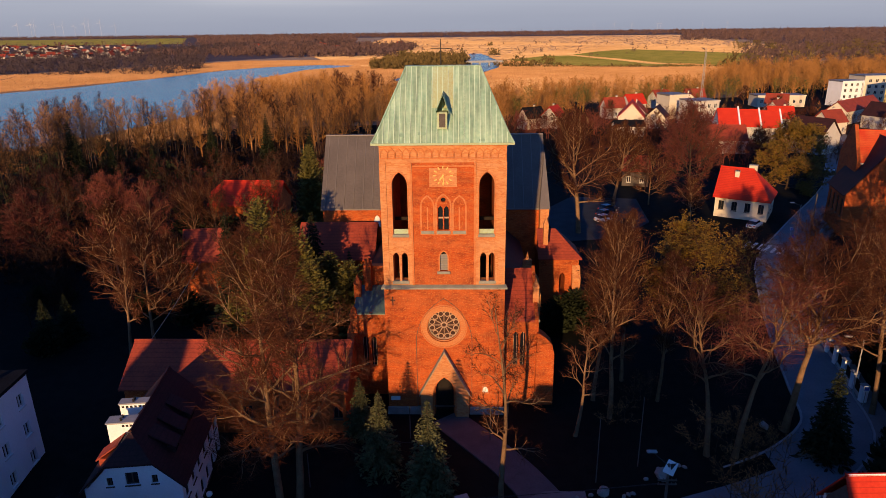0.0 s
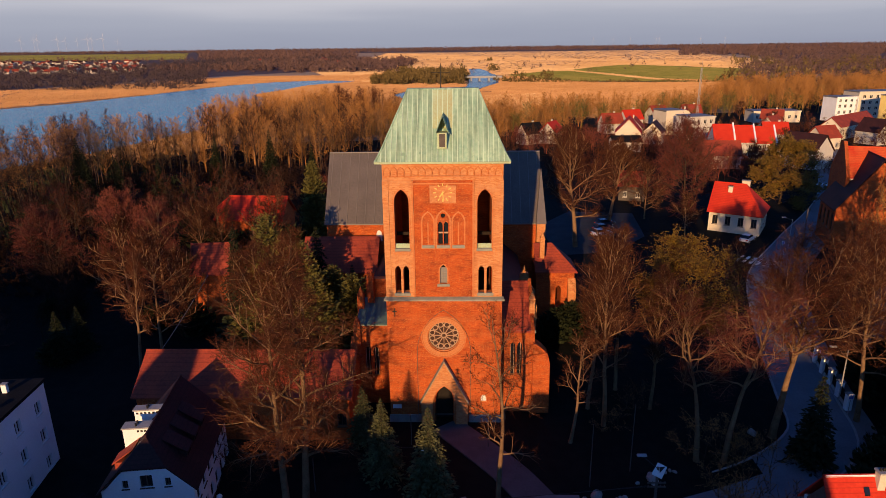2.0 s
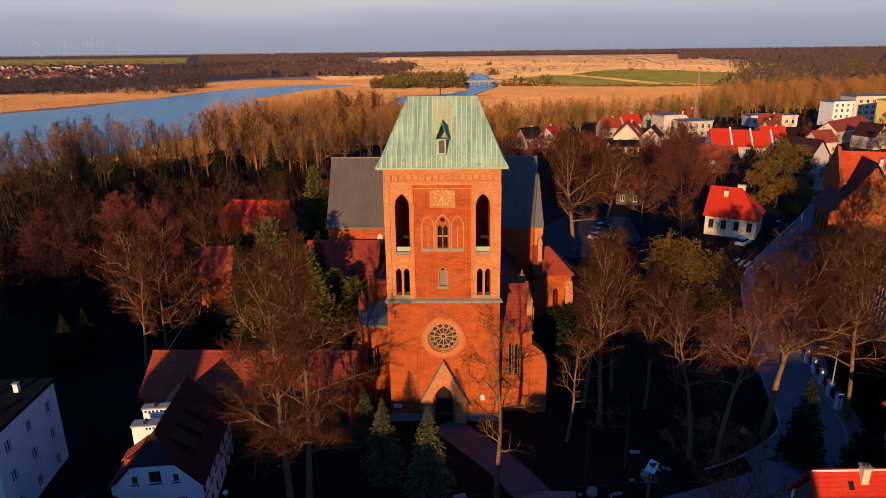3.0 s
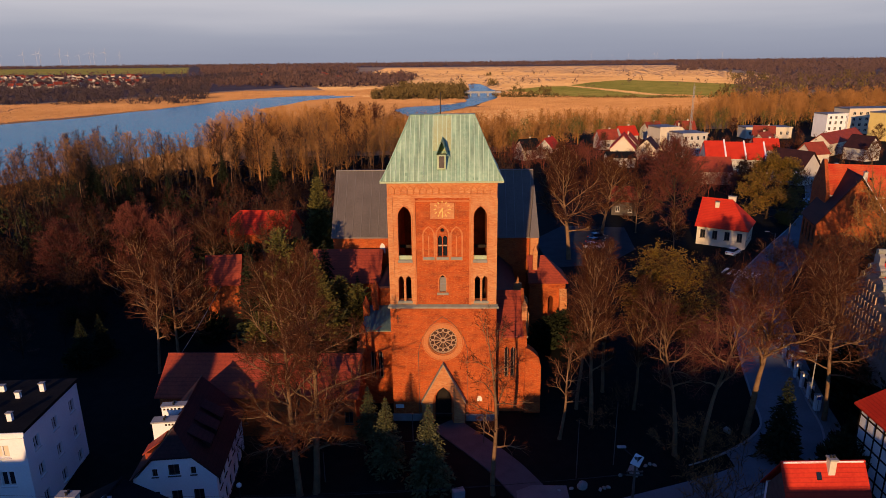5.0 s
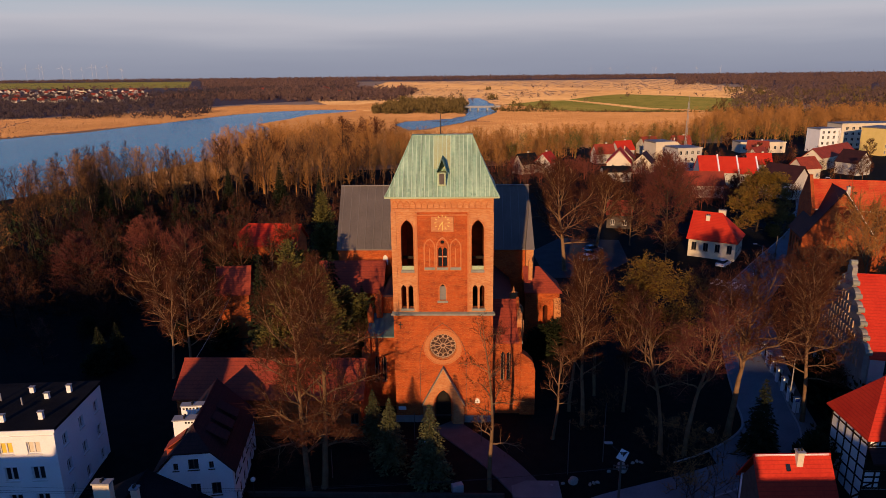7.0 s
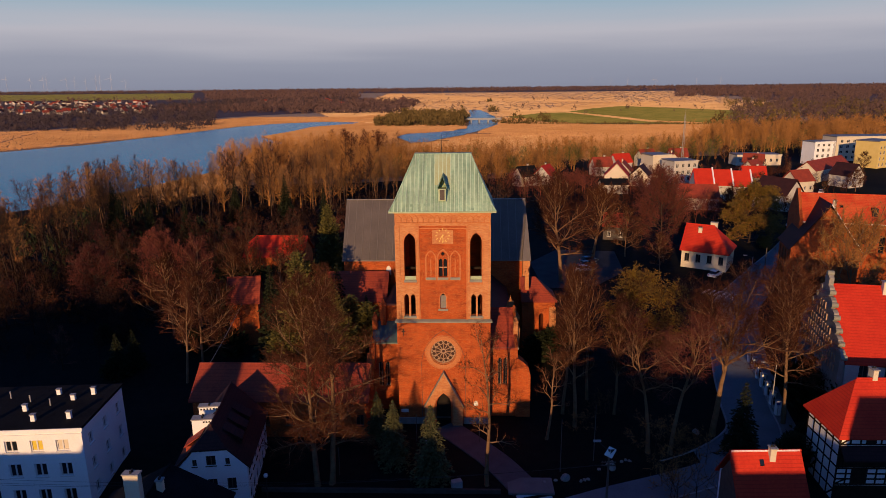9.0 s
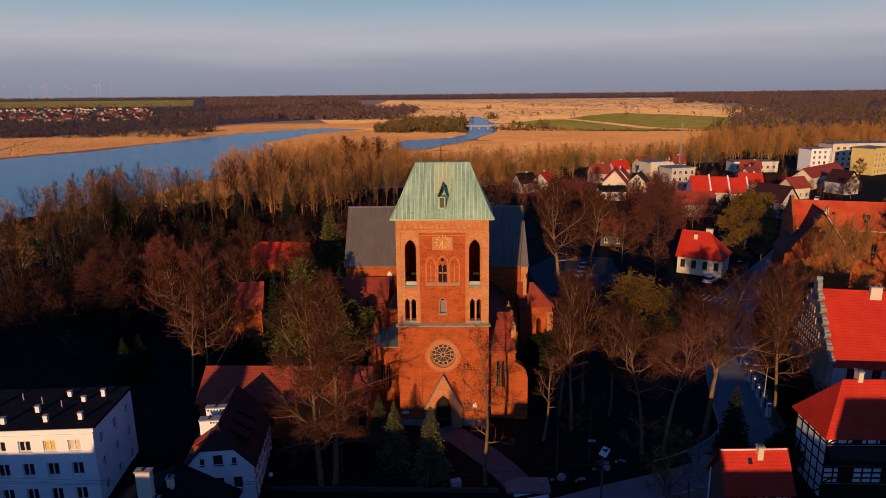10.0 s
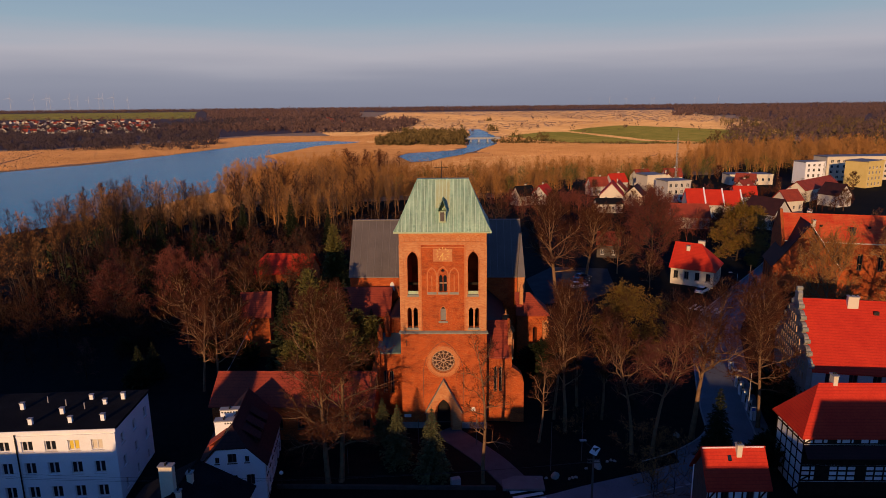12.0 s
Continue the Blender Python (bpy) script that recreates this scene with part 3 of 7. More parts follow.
for k in range(3):
    d = 0.10 * k
    bm = ring_xz(bmesh.new(), grown(pointed(-1.22 + d * 0.6, 1.07 - d * 0.6, TB, 2.35 - d * 0.6), -0.02), grown(pointed(-1.22 + d * 0.6, 1.07 - d * 0.6, TB, 2.35 - d * 0.6), 0.07), -0.66 + 0.16 * k, 0.08)
    part("portal_moulding", bm, M_BRICK_TRIM if k % 2 == 0 else M_BRICK, church)

# big blind arch round the rose
arch = pointed(-2.72, 2.58, -1.2, 10.3, 9)
# raised line drawn for the arch groove, the groove's shade in its colour
ob = part("blind_arch", ring_xz(bmesh.new(), grown(arch, -0.02), grown(arch, 0.03), -0.05, 0.046), M_POLE, church, "thin dark line standing in for a shaded groove")

# rose window
rose = part("rose_window", ring_xz(bmesh.new(), circle(-0.07, ROSE_Z, ROSE_R - 0.02, 48), circle(-0.07, ROSE_Z, ROSE_R + 0.46, 48), -0.06, 0.056), M_BRICK_TRIM, church, "rose window with pale tracery in a brick ring")
for r, w, y, d in ((ROSE_R + 0.50, 0.10, -0.05, 0.046), (ROSE_R - 0.10, 0.08, 0.12, 0.25), (ROSE_R - 0.20, 0.05, 0.3, 0.2)):
    part("rose_ring", ring_xz(bmesh.new(), circle(-0.07, ROSE_Z, r, 48), circle(-0.07, ROSE_Z, r + w, 48), y, d), M_BRICK_TRIM if y < 0.2 else M_TRACERY, rose)
me = mesh_of("rose_voussoir", boxed(-0.05, 0.05, -0.095, -0.061, ROSE_R + 0.04, ROSE_R + 0.44, bevel=0.01), M_BRICK_PALE)
for i in range(48):
    same_part("voussoir", me, rose, Matrix.Translation((-0.07, 0, ROSE_Z)) @ Matrix.Rotation(2 * math.pi * i / 48, 4, "Y"))
me = mesh_of("rose_spoke", boxed(-0.03, 0.03, 0.33, 0.45, 0.28, ROSE_R - 0.42), M_TRACERY)
for i in range(12):
    m = Matrix.Translation((-0.07, 0, ROSE_Z)) @ Matrix.Rotation(2 * math.pi * i / 12, 4, "Y")
    same_part("spoke", me, rose, m)
bm = bmesh.new()
ring_xz(bm, circle(0, 0, 0.20, 16), circle(0, 0, 0.30, 16), 0.31, 0.16)
ob = part("rose_hub", bm, M_TRACERY, rose)
ob.matrix_basis = Matrix.Translation((-0.07, 0, ROSE_Z))
for i in range(12):
    a = 2 * math.pi * (i + 0.5) / 12
    cx, cz, r = (ROSE_R - 0.44) * math.sin(a), (ROSE_R - 0.44) * math.cos(a), 0.25
    part("rose_lobe", ring_xz(bmesh.new(), circle(-0.07 + cx, ROSE_Z + cz, r - 0.03, 16), circle(-0.07 + cx, ROSE_Z + cz, r + 0.03, 16), 0.34, 0.10), M_TRACERY, rose)
bm = bmesh.new()
vs = [bm.verts.new((x, 0.5, z)) for x, z in circle(-0.07, ROSE_Z, ROSE_R + 0.03, 32)]
bm.faces.new(vs)
slab_faces = bmesh.ops.extrude_face_region(bm, geom=list(bm.faces), use_keep_orig=True)
bmesh.ops.translate(bm, verts=[v for v in slab_faces["geom"] if isinstance(v, bmesh.types.BMVert)], vec=(0, 0.03, 0))
part("rose_glass", bm, M_ROSE, rose, "dark leaded glass")

# small things on the lower wall
part("plaque", boxed(-5.35, -4.45, -0.07, -0.003, -0.55, -0.12, bevel=0.01), M_SIGN, church, "small white information board")
bm = bmesh.new()
box(bm, -4.86, -4.78, -0.05, -0.003, 9.6, 10.5)
box(bm, -5.05, -4.59, -0.052, -0.004, 10.1, 10.2)
part("wall_anchor", bm, M_IRON, church, "iron cross-shaped wall anchor")
niche = part("wall_niche", ring_xz(bmesh.new(), pointed(3.62, 4.14, 0.35, 1.05), grown(pointed(3.62, 4.14, 0.35, 1.05), 0.1), -0.06, 0.056), M_BRICK_TRIM, church)
part("niche_panel", boxed(3.62, 4.14, -0.02, -0.003, 0.35, 0.95), M_SIGN, niche, "pale panel in the niche")

# string course
bm = bmesh.new()
slab(bm, [[(-TW - 0.22, -0.26, STRING_Z - 0.02), (TW + 0.22, -0.26, STRING_Z - 0.02), (TW + 0.1, 0.2, STRING_Z + 0.16), (-TW - 0.1, 0.2, STRING_Z + 0.16)]], (0, 0, -0.16))
part("string_course", bm, M_LEDGE, church, "weathered grey-green ledge")

# upper stage: pale corner bays with tall openings, red middle bay
def in_bay(s, u0, u1):
    return (u0, u1) if s > 0 else (-u1, -u0)
US = 5.5
for s in (-1, 1):
    holes = [pointed(*in_bay(s, 3.17, 4.52), 16.55, 22.25, 7), pointed(*in_bay(s, 3.30, 3.86), 12.05, 14.85), pointed(*in_bay(s, 4.08, 4.64), 12.05, 14.85)]
    bay = part("belfry_bay", wall_face(bmesh.new(), (0, 0, 0), (1, 0, 0), rect(*in_bay(s, 2.85, US), STRING_Z + 0.2, 23.1), holes, 0.9), M_BRICK_PALE, church, "pale brick bay with tall pointed opening")
    part("opening_sill", boxed(*in_bay(s, 3.1, 4.6), -0.1, 0.35, 16.30, 16.58, bevel=0.03), M_LEDGE, bay)
    part("opening_sill", boxed(*in_bay(s, 3.2, 4.75), -0.1, 0.3, 11.80, 12.08, bevel=0.03), M_LEDGE, bay)
    part("parapet_panel", boxed(*in_bay(s, 3.17, 4.52), 0.2, 0.3, 16.58, 17.0), M_COPPER_OLD, bay, "greenish sheet panel across the opening")
    part("opening_trim", ring_xz(bmesh.new(), pointed(*in_bay(s, 3.17, 4.52), 16.56, 22.25, 7), grown(pointed(*in_bay(s, 3.17, 4.52), 16.56, 22.25, 7), 0.14), -0.04, 0.036), M_BRICK_TRIM, bay)
    part("bay_pilaster", boxed(*in_bay(s, 2.72, 2.90), -0.12, 0.3, STRING_Z + 0.2, 23.1), M_BRICK_TRIM, church)
    part("corner_pilaster", boxed(*in_bay(s, 5.0, US + 0.06), -0.08, -0.003, STRING_Z + 0.25, 23.1), M_BRICK_PALE, church)
    part("bell_frame", boxed(*in_bay(s, 3.3, 4.6), 2.4, 2.6, 17.2, 17.5), M_TIMBER, church)
mid_holes = [pointed(-0.48, -0.05, 16.95, 19.2), pointed(0.05, 0.48, 16.95, 19.2), circle(0, 19.75, 0.22, 12), pointed(-0.37, 0.33, 13.05, 14.95)]
middle = part("middle_bay", wall_face(bmesh.new(), (0, 0, 0), (1, 0, 0), rect(-2.85, 2.85, STRING_Z + 0.2, 23.1), mid_holes, 0.9), M_BRICK, church, "red brick middle bay")
for x0, x1, y0, y1 in ((-US, -US + 0.9, 0.903, TD - 0.2), (US - 0.9, US, 0.903, TD - 0.2), (-US, US, TD - 0.197, TD + 0.7)):
    part("belfry_wall", boxed(x0, x1, y0, y1, STRING_Z + 0.2, 23.1), M_BRICK, church)
for u in (-1.42, 1.42):
    lo = pointed(u - 0.5, u + 0.5, 16.95, 20.05)
    part("blind_lancet", ring_xz(bmesh.new(), lo, grown(lo, 0.15), -0.07, 0.066), M_BRICK_TRIM, middle, "blind pointed brick arch")
    part("lancet_mullion", boxed(u - 0.05, u + 0.05, -0.06, -0.003, 16.95, 19.1), M_BRICK_TRIM, middle)
    part("lancet_sill", boxed(u - 0.58, u + 0.58, -0.16, -0.003, 16.62, 16.92, bevel=0.03), M_LEDGE, middle)
lo = pointed(-0.58, 0.58, 16.95, 20.2)
part("window_arch", ring_xz(bmesh.new(), lo, grown(lo, 0.16), -0.07, 0.066), M_BRICK_TRIM, middle)
part("window_sill", boxed(-0.62, 0.62, -0.16, -0.003, 16.62, 16.92, bevel=0.03), M_LEDGE, middle)
part("window_pane", boxed(-0.6, 0.6, 0.35, 0.38, 16.9, 20.1), M_GLASS, middle, "dark leaded pane")
part("window_transom", boxed(-0.5, 0.5, 0.2, 0.34, 18.0, 18.12), M_TRACERY, middle)
louvre = part("louvre_window", ring_xz(bmesh.new(), pointed(-0.37, 0.33, 13.05, 14.95), grown(pointed(-0.37, 0.33, 13.05, 14.95), 0.12), -0.05, 0.046), M_BRICK_TRIM, middle)
part("louvre_backing", boxed(-0.45, 0.4, 0.5, 0.55, 13.0, 15.0), M_DARK, louvre)
me = mesh_of("louvre_slat", slab(bmesh.new(), [[(-0.36, 0.2, 0), (0.32, 0.2, 0), (0.32, 0.36, 0.12), (-0.36, 0.36, 0.12)]], (0, 0, -0.03)), M_STONE)
for i in range(9):
    same_part("slat", me, louvre, Matrix.Translation((0, 0, 13.1 + 0.17 * i)))
part("louvre_sill", boxed(-0.62, 0.58, -0.18, -0.003, 12.78, 13.03, bevel=0.03), M_LEDGE, louvre)
part("putlog_band", boxed(-2.7, 2.7, -0.05, -0.003, 22.72, 22.86), M_BRICK_TRIM, middle)
for u in (-2.05, 2.0):
    part("blind_panel", boxed(u - 0.62, u + 0.62, -0.035, -0.003, 21.75, 22.2), M_BRICK, middle)

# clock
clock = part("clock", boxed(-1.22, 1.22, -0.08, -0.003, 20.95, 22.62, bevel=0.02), M_BRICK_PALE, church, "brick clock panel with gilded hour marks")
me = mesh_of("clock_mark", boxed(-0.045, 0.045, -0.12, -0.084, 0.62, 0.86), M_GOLD)
for i in range(12):
    same_part("hour_mark", me, clock, Matrix.Translation((0, 0, 21.95)) @ Matrix.Rotation(2 * math.pi * i / 12, 4, "Y"))
for w, length, a in ((0.04, 0.72, 176), (0.06, 0.50, 217)):
    ob = part("clock_pointer", boxed(-w, w, -0.15, -0.125 + 0.02 * (w > 0.055) - 0.01, -0.12, length), M_GOLD, clock, "gilded pointer")
    ob.matrix_basis = Matrix.Translation((0, -0.03 * (w > 0.055), 21.95)) @ Matrix.Rotation(radians(a), 4, "Y")

# cornice with small intersecting arches
cornice = part("cornice", boxed(-US - 0.02, US + 0.02, -0.04, 0.9, 23.103, EAVE_Z - 0.05), M_BRICK_PALE, church)
for x0, x1, y0, y1 in ((-US, -US + 0.9, 0.903, TD - 0.2), (US - 0.9, US, 0.903, TD - 0.2), (-US, US, TD - 0.197, TD + 0.7)):
    part("cornice_side", boxed(x0, x1, y0, y1, 23.103, EAVE_Z - 0.05), M_BRICK_PALE, church)
half = pointed(-0.28, 0.28, 0, 0.72, 5)
me = mesh_of("cornice_arch", ring_xz(bmesh.new(), half, grown(half, 0.10), -0.13, 0.086), M_BRICK_TRIM)
for i in range(17):
    same_part("arch", me, cornice, Matrix.Translation((-5.1 + 0.6375 * i, 0, 23.55)))
part("cornice_band", boxed(-US - 0.1, US + 0.1, -0.16, -0.043, EAVE_Z - 0.28, EAVE_Z - 0.06), M_BRICK_TRIM, cornice)
me = mesh_of("dentil", boxed(-0.09, 0.09, -0.2, -0.163, EAVE_Z - 0.24, EAVE_Z - 0.1), M_BRICK)
for i in range(30):
    same_part("dentil", me, cornice, Matrix.Translation((-5.4 + 0.372 * i, 0, 0)))

# copper roof: flared eaves, hipped sides, ridge along x
EX, EY0, EY1, RX, RY = 6.08, -0.6, TD + 1.35, 3.28, TD / 2 + 0.05
KX, KY0, KY1, KZ = 5.55, -0.02, TD + 0.72, EAVE_Z + 0.95
A = [(-EX, EY0, EAVE_Z), (EX, EY0, EAVE_Z), (EX, EY1, EAVE_Z), (-EX, EY1, EAVE_Z)]
B = [(-KX, KY0, KZ), (KX, KY0, KZ), (KX, KY1, KZ), (-KX, KY1, KZ)]
C = [(-RX, RY - 0.5, RIDGE_Z), (RX, RY - 0.5, RIDGE_Z), (RX, RY + 0.5, RIDGE_Z), (-RX, RY + 0.5, RIDGE_Z)]
bm = bmesh.new()
va, vb, vc = ([bm.verts.new(p) for p in loop] for loop in (A, B, C))
for i in range(4):
    j = (i + 1) % 4
    bm.faces.new((va[i], va[j], vb[j], vb[i]))
    bm.faces.new((vb[i], vb[j], vc[j], vc[i]))
bm.faces.new(vc)
bm.faces.new(va[::-1])
roof = part("tower_roof", bm, M_COPPER, church, "steep hipped roof of green copper sheets")
part("eave_gutter", boxed(-EX - 0.05, EX + 0.05, EY0 - 0.1, EY0 + 0.02, EAVE_Z - 0.14, EAVE_Z + 0.04), M_COPPER_OLD, roof)
def front_y(z):
    return EY0 + (KY0 - EY0) * (z - EAVE_Z) / (KZ - EAVE_Z) if z < KZ else KY0 + (RY - 0.5 - KY0) * (z - KZ) / (RIDGE_Z - KZ)
def half_w(z):
    return EX + (KX - EX) * (z - EAVE_Z) / (KZ - EAVE_Z) if z < KZ else KX + (RX - KX) * (z - KZ) / (RIDGE_Z - KZ)
for i in range(27):
    x = -6.0 + 12.0 * i / 26
    top = RIDGE_Z
    while half_w(top) < abs(x):
        top -= 0.02
    bm = bmesh.new()
    zs = [EAVE_Z, min(KZ, top), top] if top > KZ else [EAVE_Z, top]
    for z0, z1 in zip(zs, zs[1:]):
        slab(bm, [[(x - 0.028, front_y(z0) - 0.07, z0 + 0.02), (x + 0.028, front_y(z0) - 0.07, z0 + 0.02), (x + 0.028, front_y(z1) - 0.07, z1 + 0.02), (x - 0.028, front_y(z1) - 0.07, z1 + 0.02)]], (0, 0.07, -0.02))
    part("standing_seam", bm, M_COPPER_SEAM, roof)
for s in (-1, 1):
    bm = bmesh.new()
    tube(bm, (s * KX, KY0 - 0.02, KZ), (s * RX, RY - 0.5, RIDGE_Z + 0.02), 0.09, 0.09, 6)
    tube(bm, (s * EX, EY0, EAVE_Z + 0.02), (s * KX, KY0 - 0.02, KZ), 0.09, 0.09, 6)
    part("hip_roll", bm, M_COPPER, roof)
part("ridge_cap", boxed(-RX - 0.1, RX + 0.1, RY - 0.55, RY + 0.55, RIDGE_Z - 0.02, RIDGE_Z + 0.09, bevel=0.03), M_COPPER, roof)
# paler repaired sheets and stains
for x0, x1, z0, z1 in ((-3.85, -3.3, 25.4, 25.65), (-2.1, -1.4, 25.5, 25.72), (-4.6, -4.1, 24.9, 25.1), (3.1, 3.6, 25.0, 25.2)):
    slab_pts = [(x0, front_y(z0) - 0.012, z0), (x1, front_y(z0) - 0.012, z0), (x1, front_y(z1) - 0.012, z1), (x0, front_y(z1) - 0.012, z1)]
    part("roof_patch", slab(bmesh.new(), [slab_pts], (0, 0.02, 0)), M_COPPER_PATCH, roof, "dark replaced sheet")
bm = bmesh.new()
zs = [25.4, 26.5, 27.6, 28.7, 29.8, 30.85]
slab(bm, [[(-0.95, front_y(a) - 0.014, a), (0.85, front_y(a) - 0.014, a), (1.0, front_y(b) - 0.014, b), (-1.0, front_y(b) - 0.014, b)] for a, b in zip(zs[2:], zs[3:])], (0, 0.02, 0))
part("stained_sheets", bm, M_COPPER_OLD, roof, "yellow-stained copper sheets below the ridge")
# dormer
dz0, dz1 = 26.0, 27.4
dormer = part("dormer", boxed(-0.42, 0.42, front_y(dz0) - 0.35, front_y(dz1) + 0.3, dz0, dz1), M_COPPER_OLD, roof, "small dormer with a pointed roof")
part("dormer_hatch", boxed(-0.26, 0.26, front_y(dz0) - 0.39, front_y(dz0) - 0.353, dz0 + 0.15, dz1 - 0.1), M_POLE, dormer, "brown wooden hatch")
bm = bmesh.new()
yf, yb = front_y(dz0) - 0.5, front_y(28.9)
slab(bm, [[(-0.6, yf, dz1 - 0.05), (0.05, yf, 28.9), (0.05, yb, 28.95), (-0.6, yb, dz1)], [(0.05, yf, 28.9), (0.6, yf, dz1 - 0.05), (0.6, yb, dz1), (0.05, yb, 28.95)]], (0, 0, -0.07))
part("dormer_roof", bm, M_COPPER, dormer)
# cross on the ridge
bm = bmesh.new()
tube(bm, (-0.2, RY, RIDGE_Z), (-0.2, RY, RIDGE_Z + 2.3), 0.06, 0.04, 6)
tube(bm, (-1.1, RY, RIDGE_Z + 1.5), (0.7, RY, RIDGE_Z + 1.5), 0.035, 0.035, 6)
part("roof_finial", bm, M_IRON, roof, "thin iron finial with a cross bar")

# nave and transept
part("nave_wall", boxed(-5.2, 5.2, TD + 1.01, 26.0, TB, 14.0), M_BRICK, church)
bm = slab(bmesh.new(), [[(-5.6, TD + 0.9, 13.9), (0, TD + 0.9, 19.6), (0, 31, 19.6), (-5.6, 31, 13.9)], [(0, TD + 0.9, 19.6), (5.6, TD + 0.9, 13.9), (5.6, 31, 13.9), (0, 31, 19.6)]], (0, 0, -0.2))
part("nave_roof", bm, M_METAL, church, "dark sheet-metal nave roof")
TX0, TX1, TY0, TYR, TY1 = -16.6, 12.4, 26.2, 32.4, 38.6
trans = part("transept_wall", wall_face(bmesh.new(), (0, TY0, 0), (1, 0, 0), rect(TX0, TX1, TB, 12.0), [pointed(-9.9, -9.1, 9.3, 10.9), pointed(-14.2, -12.6, 2.0, 8.0), pointed(-8.8, -7.4, 2.0, 7.6), pointed(7.6, 9.2, 2.0, 8.0)], 1.0), M_BRICK, church, "tall brick transept wall")
part("window_pane", boxed(TX0 + 0.5, TX1 - 0.5, TY0 + 0.4, TY0 + 0.45, 1.5, 11.0), M_GLASS, trans)
part("niche_back", boxed(-9.95, -9.05, TY0 + 0.1, TY0 + 0.13, 9.25, 10.95), M_SIGN, trans, "pale plastered niche")
bm = bmesh.new()
for x0 in (TX0, TX1 - 1.0):
    wall_face(bm, (x0 + 1.0, TY0 + 1.003, 0), (0, 1, 0), [(0, TB), (TY1 - TY0 - 1.0, TB), (TY1 - TY0 - 1.0, 12.0), (TYR - TY0 - 1.0, 20.0), (0, 13.2)], [], 1.0)
box(bm, TX0 + 1, TX1 - 1, TY1 - 1, TY1, TB, 12.0)
part("transept_gable", bm, M_BRICK, church)
bm = slab(bmesh.new(), [[(TX0 - 0.2, TY0 - 0.4, 11.9), (TX1 + 0.2, TY0 - 0.4, 11.9), (TX1 + 0.2, TYR, 20.4), (TX0 - 0.2, TYR, 20.4)], [(TX0 - 0.2, TYR, 20.4), (TX1 + 0.2, TYR, 20.4), (TX1 + 0.2, TY1 + 0.4, 11.9), (TX0 - 0.2, TY1 + 0.4, 11.9)]], (0, 0, -0.2))
troof = part("transept_roof", bm, M_METAL, church, "dark brown sheet-metal roof with standing seams")
way = Vector((0, TYR - TY0 + 0.4, 8.5))
bm = slab(bmesh.new(), [[(-0.035, TY0 - 0.45, 11.96), (0.035, TY0 - 0.45, 11.96), (0.035, TYR, 20.46), (-0.035, TYR, 20.46)]], (0, 0, -0.1))
me = mesh_of("metal_seam", bm, M_SEAM)
for i in range(24):
    same_part("standing_seam", me, troof, Matrix.Translation((TX0 + 0.35 + 1.235 * i, 0, 0)))
part("ridge_cap", boxed(TX0 - 0.2, TX1 + 0.2, TYR - 0.15, TYR + 0.15, 20.38, 20.52), M_SEAM, troof)
part("eave_gutter", boxed(TX0 - 0.2, TX1 + 0.2, TY0 - 0.5, TY0 - 0.35, 11.72, 11.88), M_SEAM, troof)
# pier with a slender cap at the transept corner
part("corner_pier", boxed(11.7, 12.85, 24.9, 26.15, TB, 12.0, bevel=0.05), M_BRICK_PALE, church)
bm = bmesh.new()
base = [bm.verts.new(p) for p in ((11.6, 24.8, 12.0), (12.95, 24.8, 12.0), (12.95, 26.5, 12.0), (11.6, 26.5, 12.0))]
tip = bm.verts.new((12.65, 30.4, 18.6))
for i in range(4):
    bm.faces.new((base[i], base[(i + 1) % 4], tip))
bm.faces.new(base[::-1])
part("pier_cap", bm, M_SEAM, church, "tall pointed grey metal cap")

# right-hand aisle
aisle = part("aisle_wall", wall_face(bmesh.new(), (0, 2.0, 0), (1, 0, 0), rect(TW + 0.01, 9.1, TB, 7.25), [pointed(6.65, 7.15, 2.2, 5.9), pointed(7.35, 7.85, 2.2, 5.9)], 0.8), M_BRICK, church, "brick aisle wall with twin lancets")
part("window_pane", boxed(6.5, 8.0, 2.35, 2.4, 2.0, 6.0), M_GLASS, aisle)
for i in range(4):
    part("window_bar", boxed(6.68 + 0.33 * i, 6.72 + 0.33 * i, 2.2, 2.28, 2.2, 5.8), M_TRACERY, aisle)
part("aisle_cornice", boxed(TW + 0.1, 9.2, 1.85, 1.997, 7.0, 7.25), M_LEDGE, aisle)
bm = bmesh.new()
box(bm, TW + 0.01, 9.1, 9.0, 26.0, TB, 7.2)
box(bm, 8.3, 9.1, 2.81, 8.99, TB, 7.2)
part("aisle_side", bm, M_BRICK, church)
# duller tile colour stands in for the shade on this lean-to
part("aisle_roof", slab(bmesh.new(), [[(TW + 0.02, 1.8, 7.2), (8.75, 1.8, 7.2), (8.75, 6.5, 10.9), (TW + 0.02, 6.5, 10.9)]], (0, 0, -0.18)), M_TILE_OLD_AND_SHADED, church, "red tiled lean-to roof")
part("aisle_roof", slab(bmesh.new(), [[(5.2, 6.5, 10.9), (9.3, 6.5, 7.3), (9.3, 26, 7.3), (5.2, 26, 10.9)]], (0, 0, -0.18)), M_TILE_DARK_AND_SHADED, church, "dark tiled aisle roof")
part("roof_verge", slab(bmesh.new(), [[(8.72, 1.75, 7.3), (9.05, 1.75, 7.3), (9.05, 6.6, 11.1), (8.72, 6.6, 11.1)]], (0, 0, -0.4)), M_BRICK, church)
# sloped buttress with a rounded head
prof = [(8.95, TB), (10.75, TB), (10.7, 3.6), (10.45, 4.7), (9.9, 5.3), (9.3, 5.75), (8.95, 5.9)]
part("curved_buttress", wall_face(bmesh.new(), (0, 1.7, 0), (1, 0, 0), prof, [], 1.4), M_BRICK, church, "brick buttress with a curved head")
